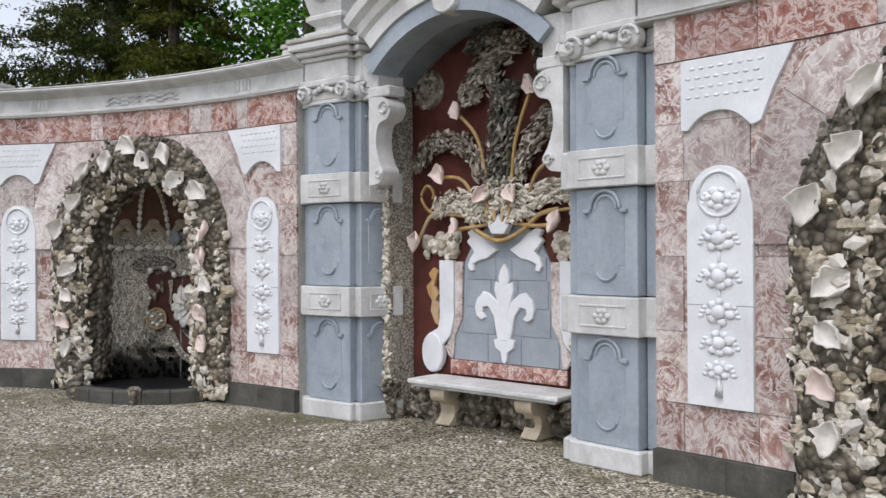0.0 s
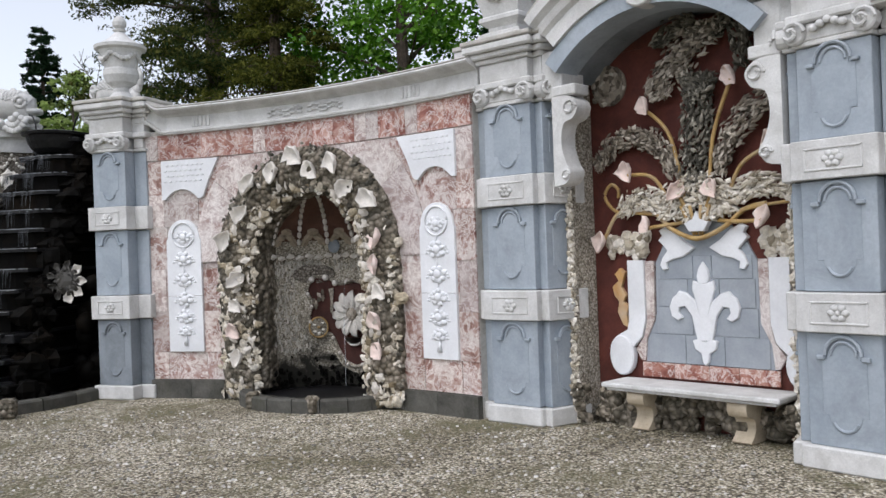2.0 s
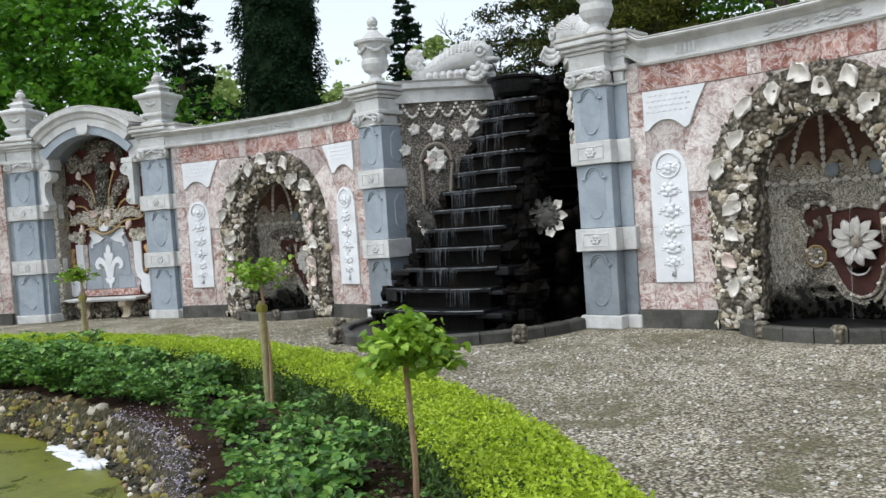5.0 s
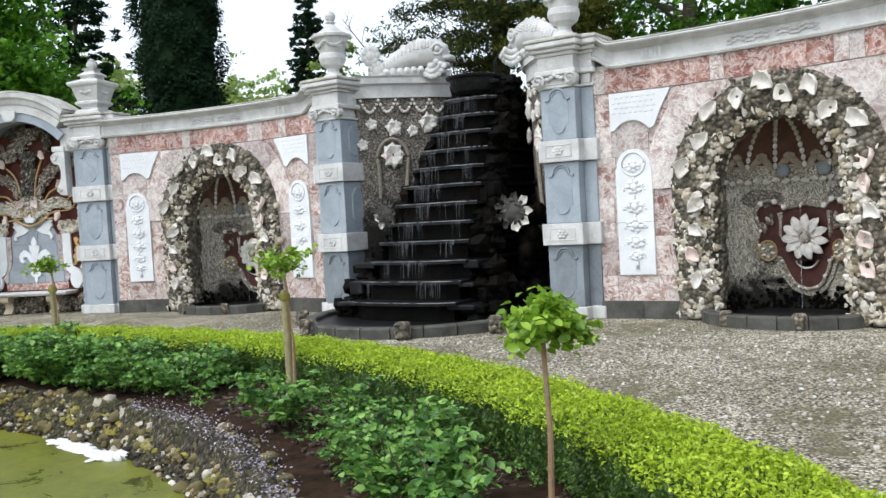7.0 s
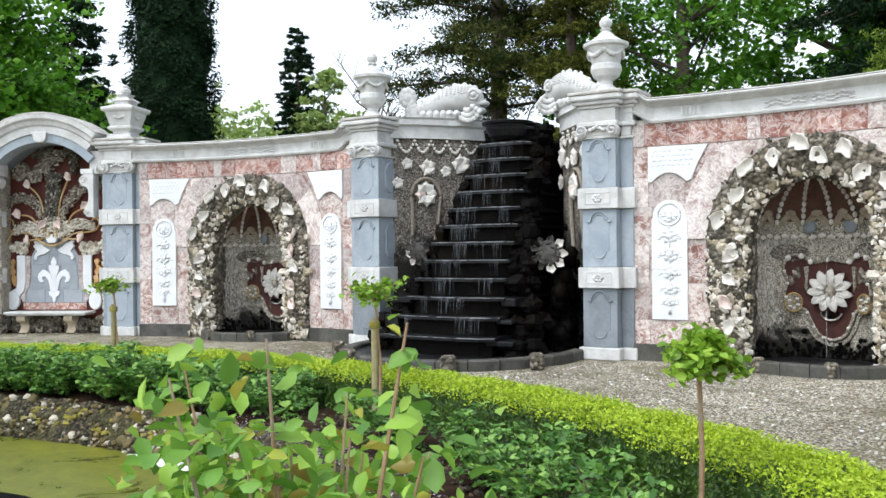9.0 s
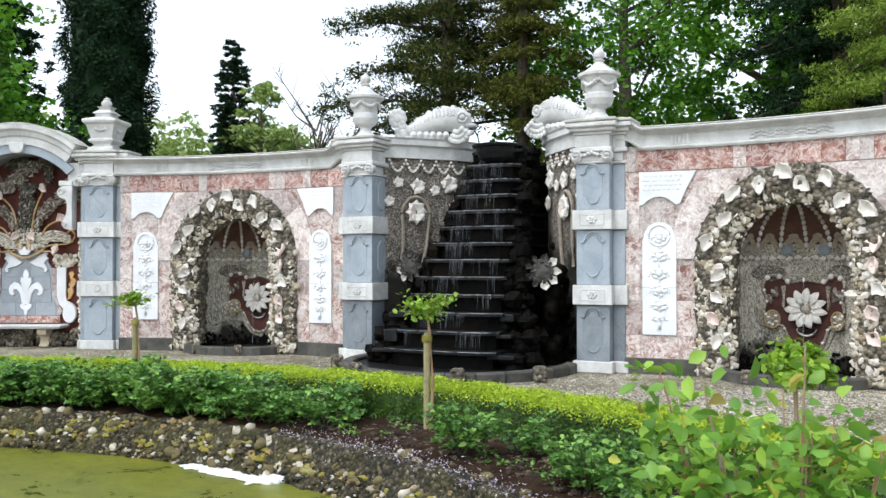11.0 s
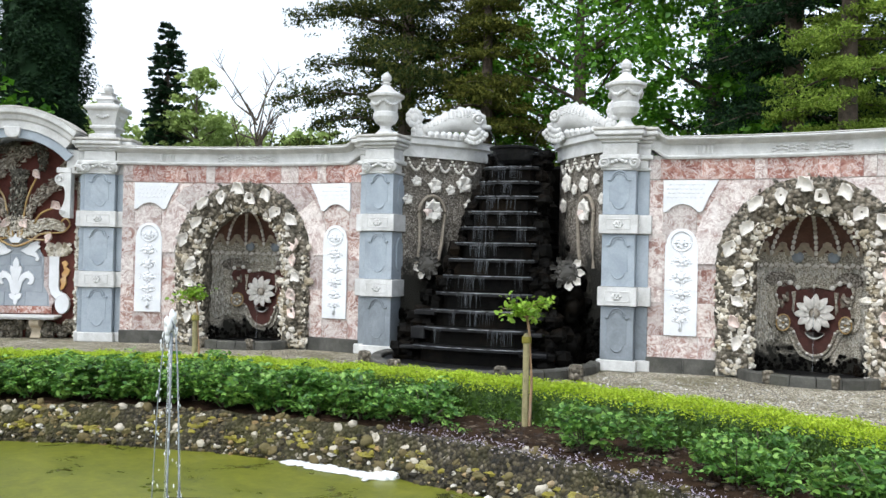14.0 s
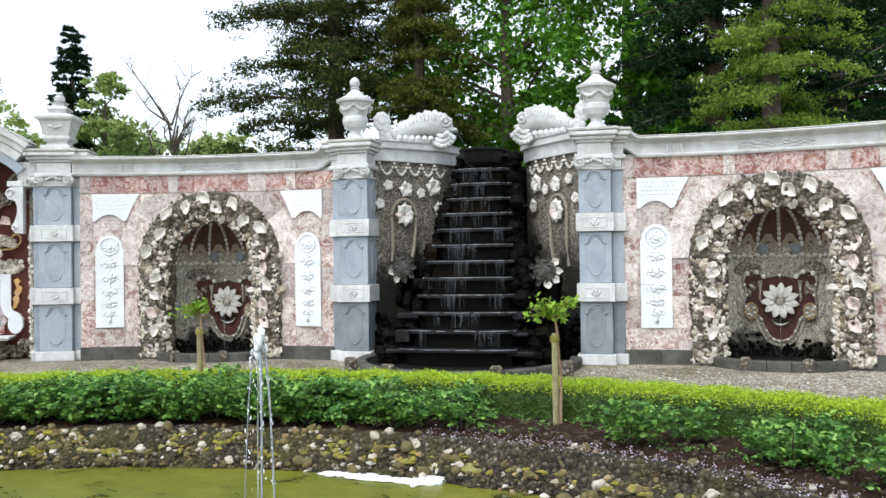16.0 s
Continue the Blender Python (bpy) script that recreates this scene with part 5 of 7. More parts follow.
    # high plumes use the darkest flakes: the arch's shade is in their colour
    # drooping plumes and lower bunches of layered shell flakes: path, half width, count, tone
    for path, sp, cnt, mat in (
            ([(-0.20, 2.30), (-0.32, 2.52), (-0.58, 2.66), (-0.86, 2.62), (-1.02, 2.44)], 0.10, 260, CORAL),
            ([(0.22, 2.30), (0.34, 2.58), (0.60, 2.82), (0.86, 2.94), (1.04, 2.86)], 0.11, 260, CORAL),
            ([(-0.02, 2.2), (0.0, 2.55), (0.03, 2.9), (-0.04, 3.1)], 0.15, 330, MOSSY_SHADED),
            ([(-0.05, 3.12), (0.10, 3.02), (0.16, 3.10)], 0.07, 90, MOSSY_SHADED),
            ([(-0.40, 3.04), (-0.24, 3.22), (0.0, 3.42), (0.20, 3.52)], 0.14, 260, CORAL),
            ([(-0.34, 3.48), (-0.12, 3.60), (0.06, 3.50)], 0.09, 120, MOSSY_SHADED),
            ([(0.22, 3.46), (0.36, 3.60), (0.46, 3.38), (0.42, 3.16)], 0.09, 150, MOSSY_SHADED),
            ([(-0.10, 1.92), (-0.34, 2.04), (-0.60, 2.10), (-0.76, 1.98)], 0.10, 230, CRUST),
            ([(0.10, 1.92), (0.36, 2.08), (0.62, 2.14), (0.84, 2.06)], 0.10, 230, CRUST),
            ([(-0.32, 1.98), (0.0, 2.14), (0.32, 1.98)], 0.15, 260, CRUST)):
        g = Geo()
        flakes(g, rng, [(x, YB - 0.06, z) for x, z in path], sp, cnt, 0.062)
        tagged(inlay("shell_plume", g, mat), kind="stuff")
    for a in (-24, -9, 9, 24):
        inlay("cane", Geo().tube([(0.10 * math.sin(radians(a)), YB - 0.09, 1.74), (0.34 * math.sin(radians(a)), YB - 0.13, 2.0)], [0.012, 0.016], 6), CANE, smooth=True)
    # stems with conch blooms
    for end, mid in (((-0.47, 2.90), (-0.22, 2.60)), ((0.37, 3.04), (0.18, 2.55)), ((-0.68, 2.32), (-0.40, 2.26)), ((0.74, 2.46), (0.42, 2.30)), ((-0.16, 2.10), (-0.10, 1.98)), ((0.16, 2.10), (0.10, 1.98)), ((-0.50, 1.82), (-0.30, 1.84)), ((0.62, 1.84), (0.36, 1.84)), ((-1.0, 1.68), (-0.86, 1.92))):
        low = (-0.80, 2.0) if end[0] < -0.9 else (0.5 * mid[0], 1.86)
        pts = smooth_line([(low[0], YB - 0.06, low[1]), (mid[0], YB - 0.11, mid[1]), (end[0], YB - 0.12, end[1])], 8)
        stalk = inlay("stem", Geo().tube([tuple(p) for p in pts], 0.018, 7), CANE, smooth=True)
        part("conch_bloom", Geo().cup(Matrix.Translation((end[0], YB - 0.16, end[1] + 0.03)) @ spin(rng.uniform(-25, 10), rng.uniform(-50, 50), rng.uniform(-30, 30)), rng, 0.092), SHELLPINK, stalk, "pale pink conch", smooth=True)
    for q in SIDES:
        curl = smooth_line([(q * 0.42, YB - .07, 1.94), (q * 0.66, YB - .08, 1.97), (q * 0.86, YB - .08, 2.0), (q * 0.97, YB - .08, 2.14), (q * 0.90, YB - .08, 2.25), (q * 0.82, YB - .08, 2.20), (q * 0.82, YB - .08, 2.12)], 6)
        inlay("tendril", Geo().tube([tuple(p) for p in curl], 0.016, 6), CANE, smooth=True)
        disc = Geo().prism(arc(q * 0.82, 3.20, 0.19, 0, 345, 23), YB + 0.02, YB - 0.02, None, 0.02)
        for k in range(64):
            a, r = rng.uniform(0, 6.28), rng.uniform(0.05, 0.19)
            disc.fan(Matrix.Translation((q * 0.82 + r * math.cos(a), YB - 0.03, 3.20 + r * math.sin(a))) @ spin(0, 90 - math.degrees(a), 0), rng, 0.045)
        tagged(part("shell_rosette", disc, CORAL, t, "round grey shell rosette"), kind="stuff")
    rim = smooth_line([(-0.62, YB - .07, 1.98), (-0.42, YB - .07, 1.94), (-0.25, YB - .10, 1.80), (0, YB - .11, 1.71), (0.25, YB - .10, 1.80), (0.42, YB - .07, 1.94), (0.62, YB - .07, 1.98)], 6)
    inlay("vase_rim", Geo().tube([tuple(p) for p in rim], 0.022, 7), CANE, smooth=True)
    inlay("small_lily", Geo().prism([(0, 1.95), (0.04, 1.88), (0.12, 1.85), (0.07, 1.77), (-0.07, 1.77), (-0.12, 1.85), (-0.04, 1.88)], YB - 0.06, YB - 0.13, None, 0.008), CARRARA)
    for q in SIDES:
    # console bracket
        c = Geo()
        set_out = Matrix.Translation((s * 0.13 if q == s else 0, 0, 0))
        prof = smooth_line([(0, 3.06, 0), (-0.20, 3.05, 0), (-0.30, 2.96, 0), (-0.25, 2.85, 0), (-0.13, 2.80, 0), (-0.10, 2.62, 0), (-0.15, 2.45, 0), (-0.20, 2.36, 0), (-0.14, 2.26, 0), (0, 2.24, 0)], 4)
        poly = [(p.x, p.y) for p in prof]
        w = 0.105
        vs = [(q * 1.02 + q * x * 0.95, 0.12 + dy, z) for dy in (-w, w) for x, z in poly]
        n = len(poly)
        c.add(vs, [tuple(range(n)), tuple(range(n, 2 * n))[::-1]] + [(i, (i + 1) % n, n + (i + 1) % n, n + i) for i in range(n)])
        c.box(min(q * 0.76, q * 1.02), max(q * 0.76, q * 1.02), 0.02, 0.24, 3.062, 3.16, 0.012)
        for zz, rr, xx in ((2.95, 0.075, 0.82), (2.34, 0.05, 0.88)):
            c.tube([(q * xx + rr * (1 - i * 0.05) * math.cos(i * 0.6), 0.005, zz + rr * (1 - i * 0.05) * math.sin(i * 0.6)) for i in range(14)], 0.014, 5)
        part("console_bracket", c, WHITE, t, m=set_out)
    # rough rocks under the bench
    for i in range(46):
        r = rng.uniform(0.08, 0.16)
        part("rock", Geo().ball((rng.uniform(-0.95, 0.95), YB - rng.uniform(0.02, 0.12), rng.uniform(0.05, 0.30)), (r, r * 0.8, r * 0.8), 7, 5, 0.25, rng), TUFA, t)
    for q in SIDES:
        for i in range(9):
            r = rng.uniform(0.035, 0.07)
            part("rock", Geo().ball((q * rng.uniform(1.0, 1.08), rng.uniform(0.25, 0.45), 0.05 + 0.04 * i), (r, r * 0.8, r * 0.8), 7, 5, 0.25, rng), TUFA, t)
    # bench
    b = thing("stone_bench", m @ pose(s * 0.11, 0.40, 0.012), "weathered limestone bench slab on scrolled supports", "bench", "alcove benches")
    g = Geo().box(-0.84, 0.84, -0.19, 0.24, 0.375, 0.42, 0.014).box(-0.80, 0.80, -0.16, 0.24, 0.35, 0.377, 0.012)
    part("seat", g, WHITE, b)
    for x in (-0.52, 0.45):
        g = Geo()
        prof = smooth_line([(0.22, 0.35, 0), (-0.08, 0.35, 0), (-0.13, 0.30, 0), (-0.10, 0.23, 0), (0.0, 0.20, 0), (0.03, 0.12, 0), (-0.01, 0.05, 0), (-0.05, 0.0, 0), (0.22, 0.0, 0)], 3)
        poly = [(p.x, p.y) for p in prof]
        n = len(poly)
        g.add([(x + dx, y, z) for dx in (-0.085, 0.085) for y, z in poly], [tuple(range(n)), tuple(range(n, 2 * n))[::-1]] + [(i, (i + 1) % n, n + (i + 1) % n, n + i) for i in range(n)])
        part("support", g, SAND, b, "scrolled sandy support")
    return t


for s in SIDES:
    alcove(s)


# ---- urns ----
def round_urn(m):
    t = thing("stone_urn", m, "round white stone urn with garlands and bud finial", "urn", "garden urns")
    part("foot", Geo().lathe([(0.17, 0), (0.17, 0.04), (0.13, 0.07), (0.085, 0.12), (0.08, 0.16), (0.10, 0.18)], 20), WHITE, t, smooth=False)
    bowl = part("bowl", Geo().lathe([(0.10, 0.18), (0.16, 0.22), (0.195, 0.30), (0.19, 0.36), (0.175, 0.38), (0.20, 0.50), (0.235, 0.58), (0.28, 0.60), (0.285, 0.635), (0.25, 0.65)], 24), WHITE, t)
    part("lid", Geo().lathe([(0.25, 0.65), (0.19, 0.68), (0.12, 0.73), (0.07, 0.78), (0.05, 0.80), (0.08, 0.82), (0.05, 0.835)], 20), WHITE, t)
    part("finial", Geo().lathe([(0.04, 0.835), (0.075, 0.87), (0.08, 0.91), (0.055, 0.96), (0.015, 0.99)], 12), WHITE, t)
    for i in range(5):
        g = Geo()
        for k in range(8):
            a = radians(72 * i + 9 * k)
            g.ball((0.215 * math.cos(a), 0.215 * math.sin(a), 0.53 - 0.06 * math.sin(math.pi * k / 7)), 0.028, 6, 4)
        tagged(part("garland", g, WHITE, bowl, smooth=True), kind="stuff")
    return t


def square_urn(m):
    t = thing("stone_urn", m, "square tapered white stone urn with stepped finial", "urn", "garden urns")
    part("foot", Geo().lathe([(0.22, 0), (0.22, 0.06), (0.15, 0.09), (0.15, 0.12)], square=True), WHITE, t)
    part("bowl", Geo().lathe([(0.15, 0.12), (0.21, 0.17), (0.21, 0.20), (0.18, 0.22), (0.24, 0.44), (0.28, 0.47), (0.29, 0.50), (0.28, 0.53)], square=True), WHITE, t)
    part("lid", Geo().lathe([(0.26, 0.532), (0.13, 0.58), (0.13, 0.62), (0.17, 0.64), (0.09, 0.70), (0.09, 0.73), (0.12, 0.75)], square=True), WHITE, t)
    part("finial", Geo().lathe([(0.04, 0.752), (0.085, 0.79), (0.085, 0.83), (0.05, 0.87), (0.06, 0.89), (0.01, 0.92)], 10), WHITE, t)
    g = Geo()
    for a in range(4):
        for k in range(5):
            b = math.pi / 2 * a
            g.ball((0.215 * math.cos(b) - 0.04 * (k - 2) * math.sin(b), 0.215 * math.sin(b) + 0.04 * (k - 2) * math.cos(b), 0.36 - 0.012 * (2 - abs(k - 2))), 0.028, 6, 4)
    part("relief", g, WHITE, t, smooth=True)
    return t


u1 = u2 = None
for s in SIDES:
    m = pose(s * 2.03, 0.30, 3.708) @ Matrix.Scale(1.12, 4)
    u1 = round_urn(m) if u1 is None else (copy_thing(u1, m @ Matrix.Scale(1 / 1.12, 4)), u1)[1]
    for x, y, t in ((7.36, -0.34, -20), mirror_over_alcove(7.36, -0.34, -20)):
        m = pose(s * x, y, 3.708, 0, 0, s * t) @ Matrix.Scale(1.14, 4)
        u2 = square_urn(m) if u2 is None else (copy_thing(u2, m @ Matrix.Scale(1 / 1.14, 4)), u2)[1]


# ---- cascade ----
FLANK = [tuple(p)[:2] for p in smooth_line([(1.80, 0.42, 0), (1.48, 0.72, 0), (1.16, 1.08, 0), (0.86, 1.46, 0), (0.66, 1.92, 0)], 5)]


def flank_point(s, k, off, z):
    """A place on the curved flank wall: k from the pilaster (0) to the water (1)."""
    i = min(int(k * (len(FLANK) - 1)), len(FLANK) - 2)
    f = k * (len(FLANK) - 1) - i
    a, b = Vector(FLANK[i]), Vector(FLANK[i + 1])
    p, d = a + (b - a) * f, (b - a).normalized()
    n = Vector((d.y, -d.x))
    n = -n if n.y > 0 else n
    return (s * (p.x + n.x * off), p.y + n.y * off, z)


def flank_turn(s, k):
    p, q = flank_point(s, max(0, k - 0.04), 0, 0), flank_point(s, min(1, k + 0.04), 0, 0)
    return math.degrees(math.atan2((q[1] - p[1]) * s, (q[0] - p[0]) * s))


def flank_wall(s):
    rng = random.Random(70)
    t = thing("wall_flank_%d" % (1 if s > 0 else 2), pose(0, 0, 0), "curved flank wall set with grit, pearl swags and shell flowers", "wall", kind="structure")
    n = len(FLANK)
    for name, lo, hi, front, back, mat in (("grit_wall", 0, 3.40, 0.0, -0.35, FLANKWALL), ("cornice", 3.40, 3.62, 0.05, -0.36, WHITE), ("coping", 3.62, 3.74, 0.11, -0.38, WHITE)):
        g = Geo()
        for i in range(n):
            k = i / (n - 1)
            for off, z in ((front, lo), (front, hi - 0.03), (front + (0.03 if name != "grit_wall" else 0), hi), (back, hi), (back, lo)):
                g.v.append(flank_point(s, k, off, z))
        g.f += [(i * 5 + j, i * 5 + (j + 1) % 5, (i + 1) * 5 + (j + 1) % 5, (i + 1) * 5 + j) for i in range(n - 1) for j in range(5)]
        g.f += [tuple(range(5))[::-1], tuple(range((n - 1) * 5, n * 5))]
        part(name, g, mat, t)
    for i in range(5):                       # pearl swags
        for k in range(9):
            q = 0.10 + (i + k / 9) * 0.145
            z = 3.36 - 0.19 * math.sin(math.pi * k / 9)
            part("pearl", Geo().ball(flank_point(s, q, 0.03, z), 0.027, 6, 5), SHELL, t, smooth=True)
    for q, z, r in ((0.18, 2.98, 0.07), (0.36, 2.92, 0.10), (0.52, 2.86, 0.07), (0.10, 2.66, 0.07), (0.66, 2.98, 0.12), (0.72, 2.6, 0.09)):
        for k in range(5):
            a = radians(72 * k + 10)
            p = flank_point(s, q, 0.05, z)
            mm = Matrix.Translation((p[0], p[1], p[2])) @ spin(0, 0, flank_turn(s, q)) @ Matrix.Translation((r * 0.6 * math.cos(a), 0, r * 0.6 * math.sin(a))) @ spin(0, 90 - math.degrees(a), 0)
            part("shell_petal", Geo().conch(mm, rng, r * 0.75), SHELL, t)
    oval = [(0.34 + 0.13 * math.cos(radians(a)), 2.42 + 0.32 * math.sin(radians(a))) for a in range(-20, 201, 10)]
    oval = [(0.40, 1.55), (0.44, 1.9)] + oval + [(0.22, 1.9), (0.20, 1.55)]
    part("shell_hoop", Geo().tube([flank_point(s, q, 0.04, z) for q, z in oval], 0.032, 6), CORAL, t)
    for k in range(8):
        a = radians(45 * k)
        p = flank_point(s, 0.34, 0.07, 2.48)
        mm = Matrix.Translation(p) @ spin(0, 0, flank_turn(s, 0.34)) @ Matrix.Translation((0.09 * math.cos(a), 0, 0.11 * math.sin(a))) @ spin(0, 90 - math.degrees(a), 0)
        part("shell_petal", Geo().conch(mm, rng, 0.085), SHELL if k else SHELLPINK, t)
    # large round shell flower low on the flank
    c = Vector((1.19, 0.12, 1.48)) if s > 0 else Vector((-1.27, 0.46, 1.56))
    for k in range(9):
        a = radians(40 * k)
        mm = Matrix.Translation(c) @ spin(0, 0, s * 12) @ Matrix.Translation((0.21 * math.cos(a), 0, 0.21 * math.sin(a))) @ spin(0, 90 - math.degrees(a), 0)
        pale = k in ((7, 8, 0, 1) if s > 0 else (5, 6))
        part("shell_petal", Geo().cup(mm, rng, 0.072 if pale else 0.055), SHELL if pale else GREYSHELL, t, smooth=True)
    disc = Geo().ball(tuple(c + Vector((0, 0.05, 0))), (0.19, 0.08, 0.19), 12, 8, 0.1, rng)
    for k in range(30):
        a, q = rng.uniform(0, 6.28), rng.uniform(0.08, 0.17)
        disc.fan(Matrix.Translation(c + Vector((q * math.cos(a), -0.02, q * math.sin(a)))) @ spin(rng.uniform(-40, 40), rng.uniform(0, 360), 0), rng, 0.045)
    part("shell_disc", disc, GREYSHELL, t, "dark grey shell flower heart")
    pier = Geo()
    for k in range(34):
        q = rng.random()
        pier.ball((c.x + rng.uniform(-.10, .10), c.y + 0.22 + rng.uniform(0, 0.45), q * (c.z + 0.05)), (0.13, 0.13, 0.15), 7, 5, 0.2, rng)
    part("rock_pier", pier, WET, t, smooth=True)
    # wet lumps low on the wall
    g = Geo()
    for i in range(260):
        z = abs(rng.gauss(0, 0.75))
        q = rng.uniform(0, 1)
        if z < 2.4 + q * 0.8:
            r = rng.uniform(0.04, 0.09)
            g.ball(flank_point(s, q, rng.uniform(-0.02, 0.05), z * (0.4 + 0.8 * q) + 0.05), r, 6, 4, 0.35, rng)
    tagged(part("wet_rock", g, WET, t), kind="stuff")
    return t


TIERS = 13


def tier(i):
    k = i / (TIERS - 1)
    return 0.34 + 0.264 * i, -1.15 + 2.25 * k ** 0.95, 0.90 - 0.46 * k


def cascade():
    rng = random.Random(90)
    t = thing("water_cascade", pose(0, 0, 0), "tall stepped cascade of black wet stone slabs running with water", "cascade")
    for i in range(TIERS):
        z, y, w = tier(i)
        front = [(-w, y + 0.16), (-w * 0.8, y + 0.05), (-w * 0.4, y), (0, y - 0.01), (w * 0.4, y), (w * 0.8, y + 0.05), (w, y + 0.16)]
        plan = [(x + rng.uniform(-.015, .015), q + rng.uniform(-.012, .012)) for x, q in front] + [(w, 2.0), (-w, 2.0)]
        n = len(plan)
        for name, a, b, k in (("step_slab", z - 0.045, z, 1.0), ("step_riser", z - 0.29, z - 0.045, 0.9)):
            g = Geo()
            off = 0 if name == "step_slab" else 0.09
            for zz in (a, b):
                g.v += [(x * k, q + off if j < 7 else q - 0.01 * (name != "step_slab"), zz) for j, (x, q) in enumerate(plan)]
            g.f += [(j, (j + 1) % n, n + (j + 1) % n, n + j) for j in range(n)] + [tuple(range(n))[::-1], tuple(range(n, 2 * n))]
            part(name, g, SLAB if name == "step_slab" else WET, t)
        # ledges and rocks beside each step
        for s in SIDES:
            for k in range(0 if i > 2 else 2):
                x = s * (w + 0.05 + k * rng.uniform(0.12, 0.2))
                if abs(x) > 1.62 - 0.55 * max(0, y) - 0.1:
                    continue
                L = rng.uniform(0.10, 0.22)
                part("side_ledge", Geo().box(x - L, x + L, y + 0.10 + 0.12 * k + rng.uniform(0, .1), y + 0.6, z - rng.uniform(0.06, 0.2), z - rng.uniform(0.0, 0.05) - 0.05 * k, 0.015, spin(0, 0, 0)), SLAB if k < 1 else WET, t)
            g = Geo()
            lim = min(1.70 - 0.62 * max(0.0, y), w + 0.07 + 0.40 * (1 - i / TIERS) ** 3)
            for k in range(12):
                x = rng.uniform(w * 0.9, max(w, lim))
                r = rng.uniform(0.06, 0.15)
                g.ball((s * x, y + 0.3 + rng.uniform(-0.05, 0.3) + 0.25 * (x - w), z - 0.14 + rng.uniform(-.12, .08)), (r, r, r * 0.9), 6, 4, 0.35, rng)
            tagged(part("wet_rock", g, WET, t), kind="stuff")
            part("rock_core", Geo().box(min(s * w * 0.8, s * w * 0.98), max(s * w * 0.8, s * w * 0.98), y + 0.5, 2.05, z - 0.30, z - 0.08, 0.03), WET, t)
        # running water
        if i:
            z0, y0, w0 = tier(i - 1)
            g = Geo()
            where = [rng.uniform(-w0 * 0.7, w0 * 0.7) for k in range(4)]
            for k in range(44):
                x = max(-w0 * 0.78, min(w0 * 0.78, rng.choice(where) + rng.gauss(0, 0.06)))
                r = rng.choice((0.001, 0.0013, 0.0018, 0.0025))
                h = rng.choice((0.06, 0.12, 0.2, 0.235, 0.24))
                yy = y - 0.018 + 0.05 * (abs(x) / w) ** 2
                g.tube([(x, yy, z - 0.01), (x + rng.uniform(-.006, .006), yy - 0.015, z - 0.05), (x + rng.uniform(-.01, .01), yy - 0.03, z - h)], [r, r, r * 0.6], 5)
            tagged(part("water_film", g, THREAD, t, "thin grey threads of falling water", fix=False), kind="stuff")
        # pale tubes along each edge: spilling water with its highlight in the colour
        lip = Geo()
        line = [Vector((x, q - 0.004, z - 0.004)) for x, q in plan[:7]]
        for j in range(6):
            a, b = line[j], line[j + 1]
            for k in range(5):
                if rng.random() < 0.88:
                    lip.tube([tuple(a.lerp(b, k / 5)), tuple(a.lerp(b, (k + 1.02) / 5))], rng.uniform(0.004, 0.009), 5)
        tagged(part("water_lip", lip, LIP_GLINT, t, "film of water spilling over the edge with its glint painted pale"), kind="stuff")
    # top trough
    part("top_bowl", Geo().lathe([(0.22, 3.30), (0.30, 3.36), (0.35, 3.46), (0.37, 3.54), (0.42, 3.555), (0.43, 3.59), (0.40, 3.60), (0.36, 3.58)], 24, pose(0.0, 1.22, 0)), SLAB, t, "round black bowl at the top")
    for s in SIDES:
        pts = [(s * 0.56, 1.34, 3.93), (s * 0.46, 1.30, 3.90), (s * 0.38, 1.27, 3.78), (s * 0.33, 1.25, 3.60)]
        part("fish_spout", Geo().tube(pts, [0.014, 0.013, 0.012, 0.012], 6), SLAB, t, "thin dark spout of water", smooth=True)
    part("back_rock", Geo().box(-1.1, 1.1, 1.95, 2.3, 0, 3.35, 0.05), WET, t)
    for k in range(10):
        r = rng.uniform(0.08, 0.16)
        part("moss_rock", Geo().ball((rng.uniform(-0.6, 0.6), 1.5 + rng.uniform(0, .3), 3.50), (r, r, r * 0.8), 7, 5, 0.3, rng), WET, t)
    return t


THREAD = stone("water_threads", (0.03, 0.034, 0.038), (0.125, 0.135, 0.145), 14, 0.25, 0.1, 0.2, (0.05, 0.05, 0.05), 0.4)
# grey-white tone stands in for the sky's glint on the water
LIP_GLINT = stone("spilling_water_glint", (0.06, 0.066, 0.072), (0.24, 0.255, 0.27), 9, 0.2, 0.1, 0.2, (0.05, 0.05, 0.05), 0.5)
FALLS = stone("white_water", (0.16, 0.18, 0.20), (0.40, 0.43, 0.46), 14, 0.25, 0.1, 0.2, (0.4, 0.42, 0.44), 0.2)
for s in SIDES:
    flank_wall(s)
cascade()


